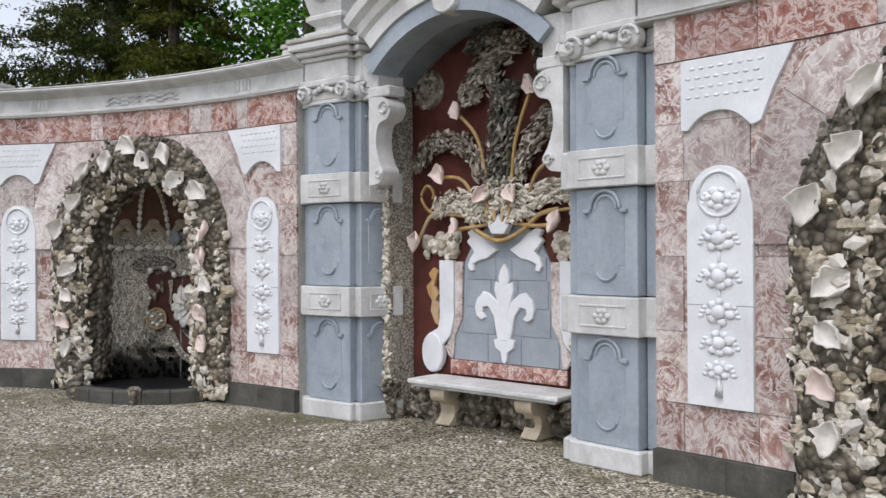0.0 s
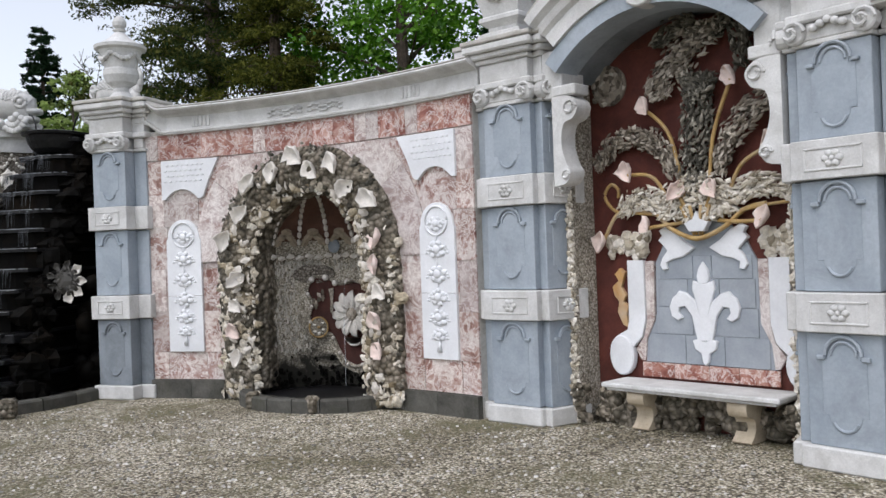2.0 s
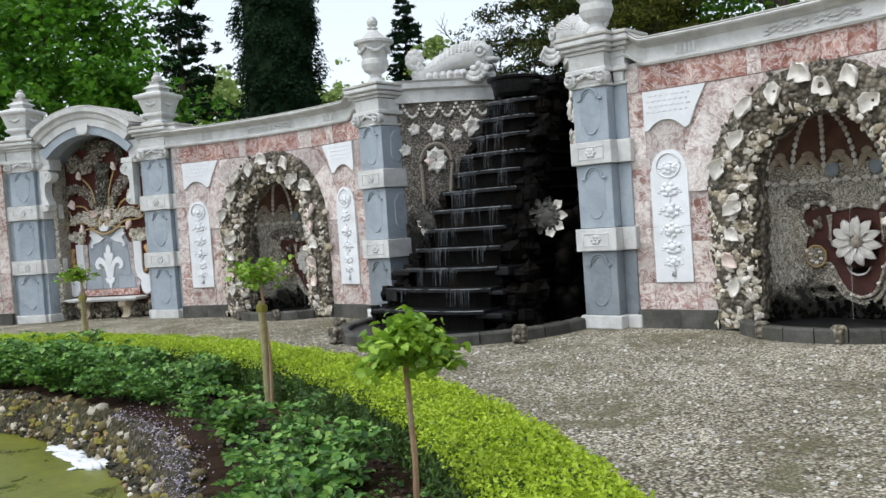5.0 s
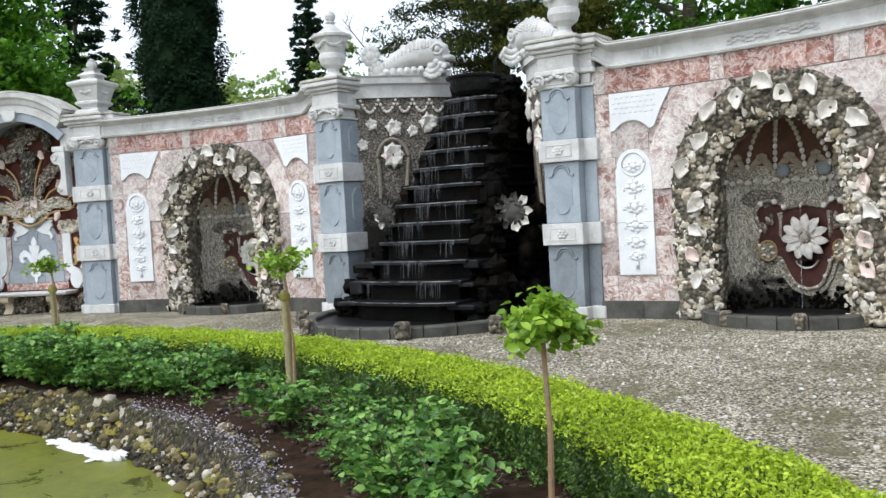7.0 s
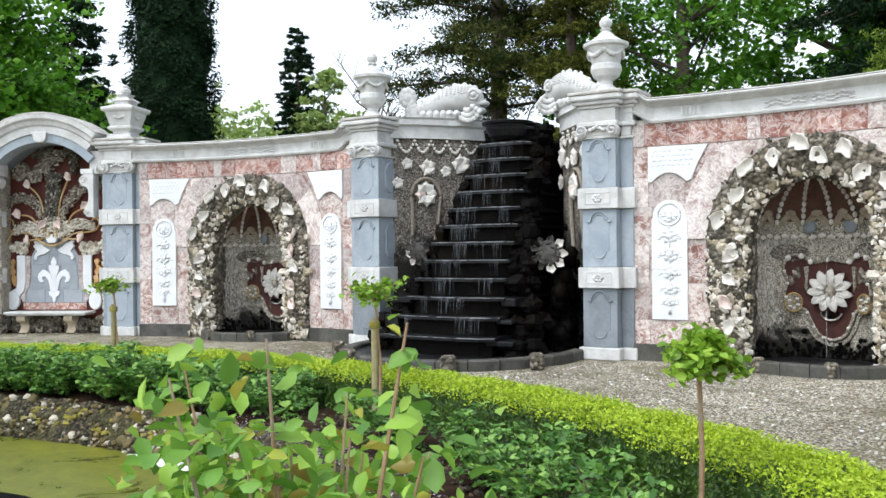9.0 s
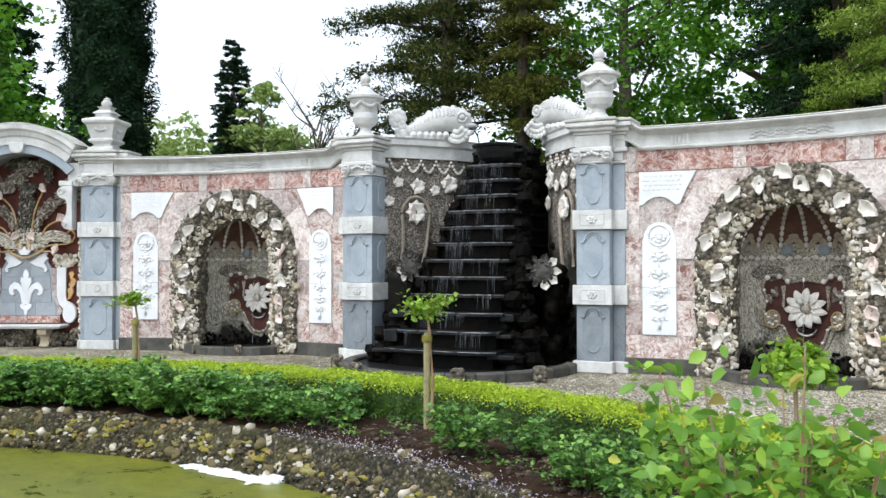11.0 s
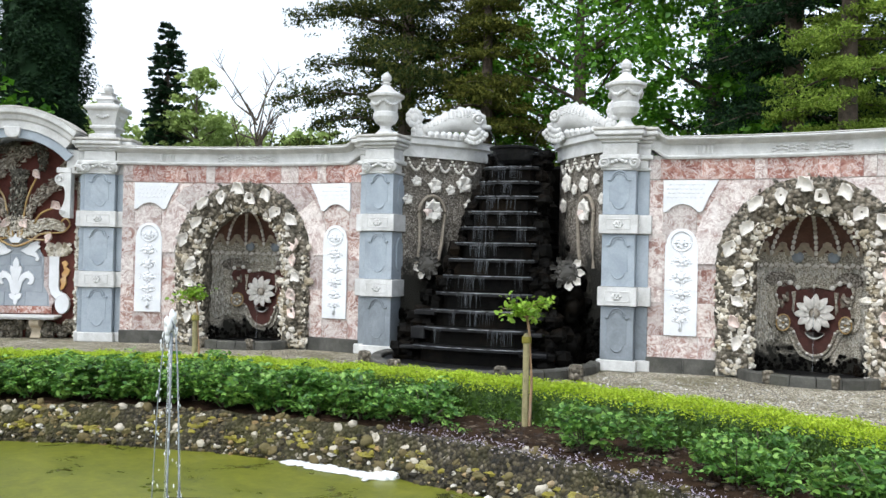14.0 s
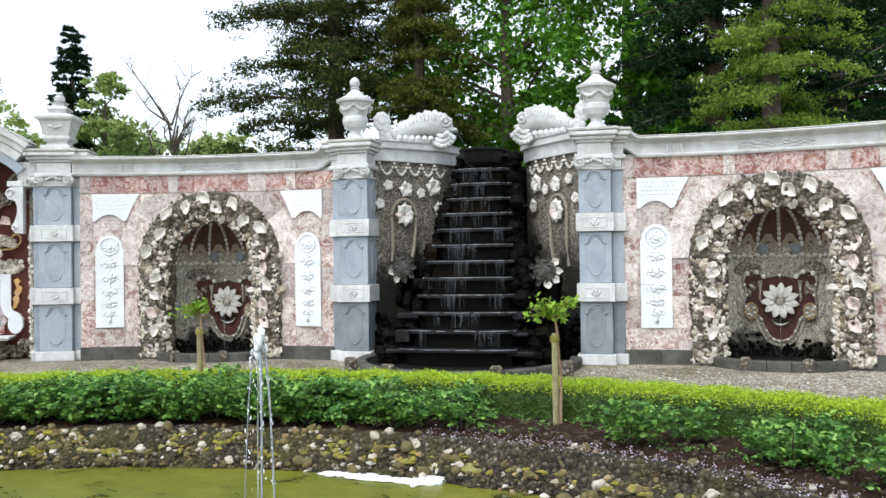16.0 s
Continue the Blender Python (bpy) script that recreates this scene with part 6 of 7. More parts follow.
def cascade_basin():
    t = thing("cascade_basin", pose(0, 0, 0), "round dark stone kerb basin at the cascade's foot", "basin")
    n = 15
    for i in range(n):
        a0, a1 = radians(-8 + 196 * i / n) + 0.004, radians(-8 + 196 * (i + 1) / n) - 0.004
        vs, fs = [], []
        for k in range(4):
            a = a0 + (a1 - a0) * k / 3
            for r, z in ((0.0, 0.0), (0.0, 0.12), (0.02, 0.14), (0.16, 0.14), (0.18, 0.12), (0.18, 0.0)):
                vs.append(((1.78 - r) * math.cos(a), -0.2 - (1.95 - r) * math.sin(a), z))
        for k in range(3):
            for j in range(6):
                fs.append((k * 6 + j, k * 6 + (j + 1) % 6, (k + 1) * 6 + (j + 1) % 6, (k + 1) * 6 + j))
        fs += [tuple(range(6))[::-1], tuple(range(18, 24))]
        part("kerb_stone", Geo().add(vs, fs), BASE, t)
    for x, y, turn in ((1.66, -1.28, 30), (0.78, -2.02, 15), (-0.78, -2.02, -15), (-1.62, -1.2, -30)):
        part("spout_block", Geo().box(-0.09, 0.09, -0.08, 0.08, 0, 0.22, 0.03, pose(x, y, 0, 0, 0, turn)), TUFA, t)
    part("water_surface", Geo().add([(1.62 * math.cos(radians(a)), -0.2 - 1.79 * math.sin(radians(a)), 0.08) for a in range(-6, 187, 8)], [tuple(range(25))]), SLAB, t, "black rippling water")
    return t


cascade_basin()


def dolphin(m, name_label):
    """A carved fish: blunt head with ringed eye and open lips, scaled arched back with a crest, broad fin over the edge, upright forked tail. Head towards +x."""
    rng = random.Random(4)
    g = Geo()
    body = smooth_line([(-0.56, 0, 0.17), (-0.36, 0, 0.22), (-0.10, 0, 0.34), (0.16, 0, 0.38), (0.36, 0, 0.36), (0.50, 0, 0.30)], 4)
    n = len(body)
    rad = [0.06 + 0.125 * math.sin(math.pi * 0.62 * (i / (n - 1)) ** 0.8) for i in range(n)]
    g.tube([tuple(p) for p in body], rad, 14, None, 1.15)
    g.ball((0.44, 0, 0.33), (0.17, 0.19, 0.22), 12, 8)
    for z, x in ((0.15, 0.58), (0.27, 0.63)):            # lips
        g.tube([(x - 0.14, -0.15, z), (x, -0.09, z), (x + 0.03, 0, z), (x, 0.09, z), (x - 0.14, 0.15, z)], 0.042, 8)
    for q in SIDES:
        g.tube([(0.42 + 0.085 * math.cos(radians(a)), q * 0.19, 0.40 + 0.085 * math.sin(radians(a))) for a in range(0, 361, 30)], 0.026, 6)
        g.ball((0.42, q * 0.185, 0.40), 0.05, 8, 6)
        for k in range(7):                               # fin lobes hanging over the edge
            a = radians(-125 + 16 * k)
            for r in (0.10, 0.19, 0.27):
                g.ball((0.34 + r * math.cos(a) * 0.8, q * (0.21 + 0.02 * k % 2), 0.22 + r * math.sin(a)), (0.055, 0.03, 0.05), 7, 5)
        for k in range(6):                               # row of roundels at the base
            c = (-0.44 + 0.115 * k, q * 0.19, 0.075)
            g.ball(c, (0.062, 0.05, 0.07), 9, 6)
            g.ball((c[0], c[1] + q * 0.045, c[2]), 0.026, 6, 5)
        lobe = (-0.72, 0.40) if q > 0 else (-0.62, 0.13)  # tail, two round fluted lobes
        for k in range(9):
            a = radians(40 * k)
            g.ball((lobe[0] + 0.10 * math.cos(a), 0, lobe[1] + 0.115 * math.sin(a)), (0.07, 0.045, 0.075), 7, 5)
        g.ball((lobe[0], 0, lobe[1]), (0.10, 0.06, 0.11), 9, 6)
    for i in range(9):                                   # crest
        p = body[4 + i * 16 // 9]
        g.ball((p.x, 0, p.z + rad[body.index(p)] * 1.12), (0.06, 0.025, 0.065 - 0.02 * (i % 2)), 7, 5)
    for i in range(15):                                  # scales in rows
        p = body[2 + i]
        r = rad[body.index(p)] * 1.0
        for k in range(13):
            a = radians(8 + 12.6 * k + 6 * (i % 2))
            g.ball((p.x, r * math.cos(a), p.z + 1.13 * r * math.sin(a)), (0.026, 0.017, 0.021), 6, 4, 0.1, rng)
    g.box(-0.72, 0.52, -0.2, 0.2, 0, 0.05, 0.03)
    me = g.mesh("stone_fish", True, True)
    me.materials.append(WHITE)
    ob = new("stone_fish", me)
    ob.matrix_basis = m
    return tagged(ob, name_label, "fish statue", "cascade fish")


for s in SIDES:
    p = Vector(flank_point(s, 0.58, -0.10, 3.742))
    turn = 152 if s > 0 else 28
    dolphin(Matrix.Translation(p) @ spin(0, 0, turn) @ Matrix.Scale(0.98, 4), "carved white limestone fish on the cascade wall")


# ---- foliage tools ----
def leaf_mesh(name, pts, size, rng, up=0.4, narrow=0.55, out=None, fold=0.25, oval=False):
    """Many small folded leaves at points; out: the way each one tends to face."""
    pts = np.asarray(pts, float)
    n = len(pts)
    d = rng.normal(size=(n, 3))
    d /= np.linalg.norm(d, axis=1)[:, None]
    nrm = rng.normal(size=(n, 3)) + np.array([0, 0, up * 2.5])
    if out is not None:
        nrm = nrm * 0.7 + np.asarray(out) * 1.2
    nrm /= np.linalg.norm(nrm, axis=1)[:, None]
    d -= nrm * np.sum(d * nrm, axis=1)[:, None]
    d /= np.linalg.norm(d, axis=1)[:, None] + 1e-9
    w = np.cross(nrm, d)
    s = (size * rng.uniform(0.6, 1.3, n))[:, None]
    a, b = pts - d * s * 0.5, pts + d * s * 0.5
    lift = nrm * s * fold * 0.4
    l, r = pts + w * s * narrow * 0.5 + lift, pts - w * s * narrow * 0.5 + lift
    if oval:
        side = w * s * narrow * 0.5
        ring = [a, pts - d * s * 0.22 - side * 0.9 + lift, pts + d * s * 0.16 - side * 0.85 + lift, b - lift * 0.6, pts + d * s * 0.16 + side * 0.85 + lift, pts - d * s * 0.22 + side * 0.9 + lift]
        vs = np.stack(ring, 1).reshape(-1, 3)
        k = np.arange(n)[:, None] * 6
        fs = np.concatenate([k + [0, 1, 3], k + [1, 2, 3], k + [0, 3, 5], k + [3, 4, 5]], 1).reshape(-1, 3)
        me = bpy.data.meshes.new(name)
        me.from_pydata(vs.tolist(), [], fs.tolist())
        me.polygons.foreach_set("use_smooth", [True] * len(me.polygons))
        me.update()
        return me
    vs = np.stack([a, r, b, l], 1).reshape(-1, 3)
    k = np.arange(n)[:, None] * 4
    fs = np.concatenate([k + [0, 1, 2], k + [0, 2, 3]], 1).reshape(-1, 3)
    me = bpy.data.meshes.new(name)
    me.from_pydata(vs.tolist(), [], fs.tolist())
    me.update()
    return me


def leaves(name, pts, size, mat, parent, seed, label="", **kw):
    ob = part(name, leaf_mesh(name, pts, size, np.random.default_rng(seed), **kw), mat, parent, label)
    return tagged(ob, kind="stuff")


# ---- box hedge ----
def hedge():
    t = thing("box_hedge", pose(0, 0, 0), "clipped box hedge with bright yellow-green young tips", "hedge")
    rng = np.random.default_rng(3)
    half, top, n = 0.30, 0.42, 90
    g = Geo()
    for i in range(n + 1):
        a = HEDGE_A0 + (HEDGE_A1 - HEDGE_A0) * i / n
        for off, z in ((-half + 0.05, 0.0), (-half + 0.03, top * 0.6), (-half + 0.06, top - 0.04), (half - 0.06, top - 0.04), (half - 0.03, top * 0.6), (half - 0.05, 0.0)):
            g.v.append((*hedge_point(a, off), z))
    g.f += [(i * 6 + j, i * 6 + (j + 1) % 6, (i + 1) * 6 + (j + 1) % 6, (i + 1) * 6 + j) for i in range(n) for j in range(6)]
    g.f += [tuple(range(6))[::-1], tuple(range(n * 6, n * 6 + 6))]
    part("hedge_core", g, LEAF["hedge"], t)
    pts, out = [], []
    for s in SIDES:
        m = 42000
        a = rng.uniform(HEDGE_A0, HEDGE_A1, m)
        z = rng.uniform(0.0, top - 0.05, m)
        bulge = 0.02 * np.sin(a * 2.3) + 0.015 * np.sin(a * 7.1 + z * 9)
        off = s * (half - 0.02 + bulge + rng.normal(0, 0.02, m))
        r = np.radians(a)
        pts.append(np.stack([HEDGE_C[0] + (HEDGE_R + off) * np.sin(r), HEDGE_C[1] + (HEDGE_R + off) * np.cos(r), z], 1))
        out.append(np.stack([s * np.sin(r), s * np.cos(r), 0 * r], 1))
    for a in (HEDGE_A0, HEDGE_A1):
        m = 1500
        off, z = rng.uniform(-half, half, m), rng.uniform(0, top, m)
        x, y = hedge_point(a, 0)
        r = radians(a)
        pts.append(np.stack([x + off * math.sin(r), y + off * math.cos(r), z], 1) + rng.normal(0, 0.02, (m, 3)))
        out.append(np.tile([math.cos(r), -math.sin(r), 0], (m, 1)) * (1 if a > 0 else -1))
    # side leaves are coloured darker to carry the upright face's shade
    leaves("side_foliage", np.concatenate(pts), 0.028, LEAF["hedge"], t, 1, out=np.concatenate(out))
    m = 70000
    a = rng.uniform(HEDGE_A0 - 0.1, HEDGE_A1 + 0.1, m)
    off = rng.uniform(-half - 0.025, half + 0.025, m)
    z = top + 0.012 * np.sin(a * 1.7) + rng.normal(0, 0.018, m) - 0.05 * np.abs(off / half) ** 6
    r = np.radians(a)
    # yellow-green tips, coloured brighter still for light from above
    leaves("top_foliage", np.stack([HEDGE_C[0] + (HEDGE_R + off) * np.sin(r), HEDGE_C[1] + (HEDGE_R + off) * np.cos(r), z], 1), 0.028, LEAF["hedgetop"], t, 2, "young leaf tips, top light put into their bright colour", up=0.5)


hedge()


# ---- roses in the bed ----
def rose_bush(m, seed, size, dense):
    t = thing("rose_bush", m, "low leafy rose bush in dark soil" if dense else "thin young rose bush in bare soil", "rose bush", "rose bushes")
    rng = np.random.default_rng(seed)
    r2 = random.Random(seed)
    pts, out = [], []
    for k in range(11 if dense else 7):
        a, tip = r2.uniform(0, 6.28), r2.uniform(0.10, 0.33) * size
        h = r2.uniform(0.14, 0.38) * size
        line = [(0.03 * math.cos(a), 0.03 * math.sin(a), 0.0), (0.5 * tip * math.cos(a), 0.5 * tip * math.sin(a), 0.6 * h), (tip * math.cos(a), tip * math.sin(a), h)]
        part("stem", Geo().tube(line, [0.008, 0.006, 0.004], 5), BARK if k % 3 else LEAF["rose"], t)
        for j in range(11 if dense else 7):
            q = r2.uniform(0.3, 1.08)
            p = Vector(line[0]).lerp(Vector(line[2]), q)
            c = (p.x + r2.gauss(0, 0.055), p.y + r2.gauss(0, 0.055), max(0.04, p.z + r2.gauss(0, 0.04) + 0.02))
            b = r2.uniform(0, 6.28)
            for i in range(7):        # a spray of leaflets on each leaf stalk
                w = 0.018 * i - 0.05
                pts.append((c[0] + w * math.cos(b) - (i % 2 - 0.5) * 0.05 * math.sin(b), c[1] + w * math.sin(b) + (i % 2 - 0.5) * 0.05 * math.cos(b), c[2] - 2.5 * w * w + r2.gauss(0, 0.008)))
    leaves("foliage", pts, 0.062, LEAF["rose"], t, seed, up=0.9, oval=True, narrow=0.68)
    return t


bushes = [rose_bush(pose(*bed_point(-20, 0.62), 0.06), 11, 1.1, True), rose_bush(pose(*bed_point(-10, 0.68), 0.06), 12, 1.2, True), rose_bush(pose(*bed_point(60, 0.5), 0.06), 13, 1.0, False)]
spot = random.Random(44)
for i in range(44):
    a = -70 + 142 * (i + spot.uniform(0.1, 0.9)) / 44
    for k in ((0.26, 0.40, 0.56) if a < 14 else (0.42, 0.62)):
        if a > 14 and spot.random() < 0.74:
            continue
        b = bushes[2] if a > 14 and spot.random() < 0.55 else spot.choice(bushes[:2])
        x, y = bed_point(a + spot.uniform(-1.5, 1.5), k + spot.uniform(-.05, .05))
        if math.hypot(x - 2.05, y + 5.6) > 0.75 and min(math.hypot(x - q, y - w) for q, w in ((-2.2, -4.68), (1.96, -5.2), (5.26, -6.9))) > 0.42:
            copy_thing(b, pose(x, y, 0.055, 0, 0, spot.uniform(0, 360)) @ Matrix.Scale(spot.uniform(0.72, 1.08) * (0.86 if k > 0.45 and a < 14 else 0.88 if a > 14 else 1.0), 4))


# ---- small standard trees with stakes ----
def standard(x, y, stake_h, crown, wide, seed, staked, count):
    t = thing("standard_rose", pose(x, y, 0.05), "small standard rose with round green crown tied to a stake" if staked else "small standard rose with compact round green crown on slim cane", "small tree", "standard roses")
    r2 = random.Random(seed)
    if staked:
        part("stake", Geo().lathe([(0.032, 0), (0.032, stake_h - 0.02), (0.024, stake_h)], 10), WOOD, t, "greenish wooden stake")
        part("tie", Geo().lathe([(0.045, stake_h - 0.09), (0.047, stake_h - 0.07), (0.047, stake_h - 0.05), (0.045, stake_h - 0.03)], 12), MOSS, t)
    off = 0.045 if staked else 0
    part("trunk", Geo().tube([(off, 0, 0), (off + 0.01, 0.01, stake_h * 0.5), (off * 0.6, 0, stake_h), (0, 0, crown - 0.1)], [0.016, 0.014, 0.013, 0.012], 7), CANEWOOD, t)
    pts = []
    for k in range(14):
        a, el = r2.uniform(0, 6.28), r2.uniform(-0.25, 1.1)
        L = wide * r2.uniform(0.6, 1.05)
        e = (L * math.cos(a) * math.cos(el), L * math.sin(a) * math.cos(el), crown - 0.08 + 0.75 * L * math.sin(el))
        part("branch", Geo().tube([(0, 0, crown - 0.12), (e[0] * 0.5, e[1] * 0.5, (crown - 0.1 + e[2]) / 2 + 0.03), e], [0.007, 0.005, 0.003], 5), CANEWOOD, t)
        for j in range(count):
            q = r2.uniform(0.35, 1.1)
            pts.append((e[0] * q + r2.gauss(0, 0.035), e[1] * q + r2.gauss(0, 0.035), crown - 0.1 + (e[2] - crown + 0.1) * q + r2.gauss(0, 0.03)))
    leaves("foliage", pts, 0.055, LEAF["young"], t, seed, up=0.6, oval=True, narrow=0.7)


standard(1.96, -5.20, 0.90, 1.17, 0.28, 5, True, 26)
standard(-2.20, -4.68, 0.90, 1.15, 0.24, 6, True, 14)
standard(5.26, -6.92, 0.85, 0.98, 0.22, 7, False, 75)


def tall_shrub(x, y):
    t = thing("leafy_shrub", pose(x, y, 0), "bright green young shrub with broad leaves beside the path", "shrub")
    r2 = random.Random(77)
    pts, tips = [], []
    for k in range(26):
        a = r2.uniform(0, 6.28)
        h, tip = (r2.uniform(1.14, 1.33) - 0.05 * (k % 3), r2.uniform(0.03, 0.30)) if k > 1 else (r2.uniform(1.38, 1.44), r2.uniform(0.10, 0.26))
        e = (tip * math.cos(a), tip * math.sin(a), h)
        line = [(0.03 * math.cos(a), 0.03 * math.sin(a), 0), (e[0] * 0.35, e[1] * 0.35, h * 0.5), (e[0] * 0.8, e[1] * 0.8, h * 0.85), e]
        part("stem", Geo().tube(line, [0.008, 0.006, 0.004, 0.002], 6), CANEWOOD, t)
        for j in range(90 if k > 3 else 9):
            q = r2.uniform(0.68, 1.02) if k > 3 else r2.uniform(0.86, 1.0)
            wide = 0.06 if k > 3 else 0.025
            p = (e[0] * q + r2.gauss(0, wide), e[1] * q + r2.gauss(0, wide), h * q + r2.gauss(0, 0.025))
            (tips if r2.random() < 0.08 else pts).append(p)
    leaves("foliage", pts, 0.046, LEAF["shrub"], t, 8, up=0.55, oval=True, narrow=0.66, fold=0.25)
    leaves("young_foliage", tips, 0.042, LEAF["tips"], t, 9, "yellowish and reddish young leaves", up=0.6, oval=True, narrow=0.6, fold=0.5)


tall_shrub(5.50, -10.29)


# ---- rockery, pond ----
def rockery():
    t = thing("rockery_edge", pose(0, 0, 0), "bank of mossy rounded stones along the pond's edge", "rockery")
    r2 = random.Random(61)
    forms = []
    for k in range(8):
        g = Geo().ball((0, 0, 0), (1.1, r2.uniform(0.7, 1), r2.uniform(0.55, 0.8)), 8, 6, 0.26, r2)
        me = g.mesh("stone", True, k % 2 == 0)
        me.materials.append((STONES, STONE_MOSS, STONES, STONE_PALE, STONE_PALE, STONES, STONE_MOSS, STONE_PALE)[k])
        forms.append(me)
    n = 0
    bank = Geo()
    for j, (off, z) in enumerate(((-0.10, -0.50), (0.0, -0.34), (0.05, -0.20), (0.09, -0.07), (0.15, 0.03), (0.21, 0.055), (0.30, 0.0))):
        for i in range(241):
            a = -180 + 360 * i / 240
            wide = 1 + 1.1 * min(1, max(0, (a - 8) / 25)) * min(1, max(0, (76 - a) / 10))
            bank.v.append((*ring_point(a, off * (wide if j < 4 else 1 + 0.3 * (wide - 1)) + r2.uniform(-.03, .03)), z + r2.uniform(-.03, .03)))
    bank.f += [(j * 241 + i, j * 241 + i + 1, (j + 1) * 241 + i + 1, (j + 1) * 241 + i) for j in range(6) for i in range(240)]
    part("pebble_bank", bank, BANK, t)
    for i in range(300):
        a = r2.uniform(-60, 64)
        k = r2.random()
        x, y = ring_point(a, (0.0 + 0.19 * k) * (1 + 1.1 * min(1, max(0, (a - 8) / 25))))
        r = r2.choice((0.022, 0.028, 0.034, 0.040, 0.048, 0.058)) * r2.uniform(0.9, 1.15)
        ob = part("stone", forms[r2.randrange(8)], STONES, t)
        ob.matrix_basis = pose(x, y, WATER_Z + 0.02 + 0.36 * min(1, k * 1.1), r2.uniform(-30, 30), r2.uniform(-30, 30), r2.uniform(0, 360)) @ Matrix.Scale(r, 4)
    g = Geo()
    for i in range(2600):
        a = r2.uniform(-66, 68)
        k = r2.random()
        x, y = ring_point(a, (-0.01 + 0.19 * k) * (1 + 1.1 * min(1, max(0, (a - 8) / 25))))
        r = r2.choice((0.011, 0.014, 0.018, 0.024, 0.034))
        g.ball((x, y, WATER_Z + 0.35 * min(1, k * 1.1)), (r * r2.uniform(0.8, 1.5), r, r * r2.uniform(0.5, 0.9)), 5, 4, 0.4, r2)
    tagged(part("pebble_bank", g, STONES, t, fix=False), kind="stuff")
    g = Geo()
    for i in range(420):
        a = r2.uniform(-70, 70)
        k = r2.uniform(0.3, 0.9)
        x, y = ring_point(a, 0.19 * k * (1 + 1.1 * min(1, max(0, (a - 8) / 25))))
        g.ball((x, y, WATER_Z + 0.01 + 0.35 * k), (r2.uniform(.03, .09), r2.uniform(.03, .06), 0.03), 7, 4, 0.3, r2)
    tagged(part("moss_cushion", g, MOSS, t, "yellow-green moss cushions"), kind="stuff")
    rng = np.random.default_rng(9)
    m = 1700
    a = rng.uniform(14, 58, m)
    k = np.clip(rng.normal(0.55, 0.3, m), 0, 1.3)
    p = np.array([ring_point(q, 0.12 + 0.26 * w) for q, w in zip(a, k)])
    clump = (np.sin(a * 1.9) + np.sin(a * 4.3 + 1)) > -0.4
    z = 0.03 + 0.06 * rng.random(m) + 0.03 * k
    leaves("flower_carpet", np.stack([p[:, 0], p[:, 1], z], 1)[clump], 0.024, PETAL, t, 10, "lilac carpet flowers", up=0.8)


STONE_PALE = islands("pale_boulder", [(0, (0.34, 0.29, 0.20)), (1, (0.66, 0.61, 0.52))], 0.85, 8, 0.35)
STONE_MOSS = islands("mossy_boulder", [(0, (0.07, 0.058, 0.026)), (1, (0.22, 0.18, 0.07))], 0.9, 8, 0.5)
rockery()


def pond_fountain():
    t = thing("pond_fountain", pose(0.30, -8.64, WATER_Z), "low dark rock mound in the pond with a single water jet", "fountain")
    r2 = random.Random(15)
    prof = [(1.22, -0.15), (1.20, 0.03), (1.05, 0.06), (0.6, 0.08), (0.1, 0.09)]
    part("rock_mound", Geo().lathe(prof, 36), WET, t)
    top = 1.56
    col = Geo().tube([(0.17, 0, 0.05), (0.168, 0, 0.5), (0.172, 0.0, 1.0), (0.17, 0, top)], [0.007, 0.007, 0.008, 0.014], 8)
    part("jet", col, FALLS, t, "rising jet of white water", smooth=True)
    head = Geo()
    for i in range(16):
        head.ball((0.17 + r2.gauss(0, 0.018), r2.gauss(0, 0.018), top - abs(r2.gauss(0, 0.09))), (0.02, 0.02, r2.uniform(0.02, 0.05)), 6, 5, 0.2, r2)
    part("jet_head", head, FOAM, t, "frothy white jet head", smooth=True)
    spray = Geo()
    for i in range(150):
        q = r2.random()
        dx = r2.choice((0.10, -0.14, -0.10, 0.02)) * q ** 0.6
        s = r2.uniform(0.002, 0.0055)
        spray.ball((0.17 + dx + r2.gauss(0, 0.012), r2.gauss(0, 0.02), top - 0.03 - 1.5 * q ** 1.6), (s, s, s * r2.uniform(1.5, 4)), 5, 4)
    tagged(part("spray", spray, FOAM, t, "flying drops of water", smooth=True), kind="stuff")
    for k, (dx, h, r) in enumerate(((0.10, 1.45, 0.006), (-0.14, 1.30, 0.004), (-0.05, 1.4, 0.004), (0.06, 1.2, 0.004))):
        pts = [(0.17 + dx * q ** 0.6, 0.02 * k * q, top - 0.04 - h * q ** 1.6) for q in [i / 12 for i in range(13)]]
        part("falling_strand", Geo().tube(pts, [r * (0.7 + 0.5 * math.sin(i * 1.7 + k) ** 2) for i in range(13)], 6), WATER if k > 1 else FALLS, t, smooth=True)


pond_fountain()
g = Geo()
r2 = random.Random(19)
for i in range(90):
    k = r2.random()
    g.ball((-0.10 + 1.10 * k + r2.gauss(0, 0.03), -6.06 - 0.16 * k + r2.gauss(0, 0.06), WATER_Z + 0.01), (r2.uniform(0.03, 0.10), r2.uniform(0.03, 0.06), r2.uniform(0.006, 0.016) + (0.035 if k > 0.88 else 0)), 9, 4, 0.1, r2)
foam = part("foam_patch", g, FOAM, smooth=True)
tagged(foam, "patch of white foam floating on the green pond", "foam", kind="stuff")

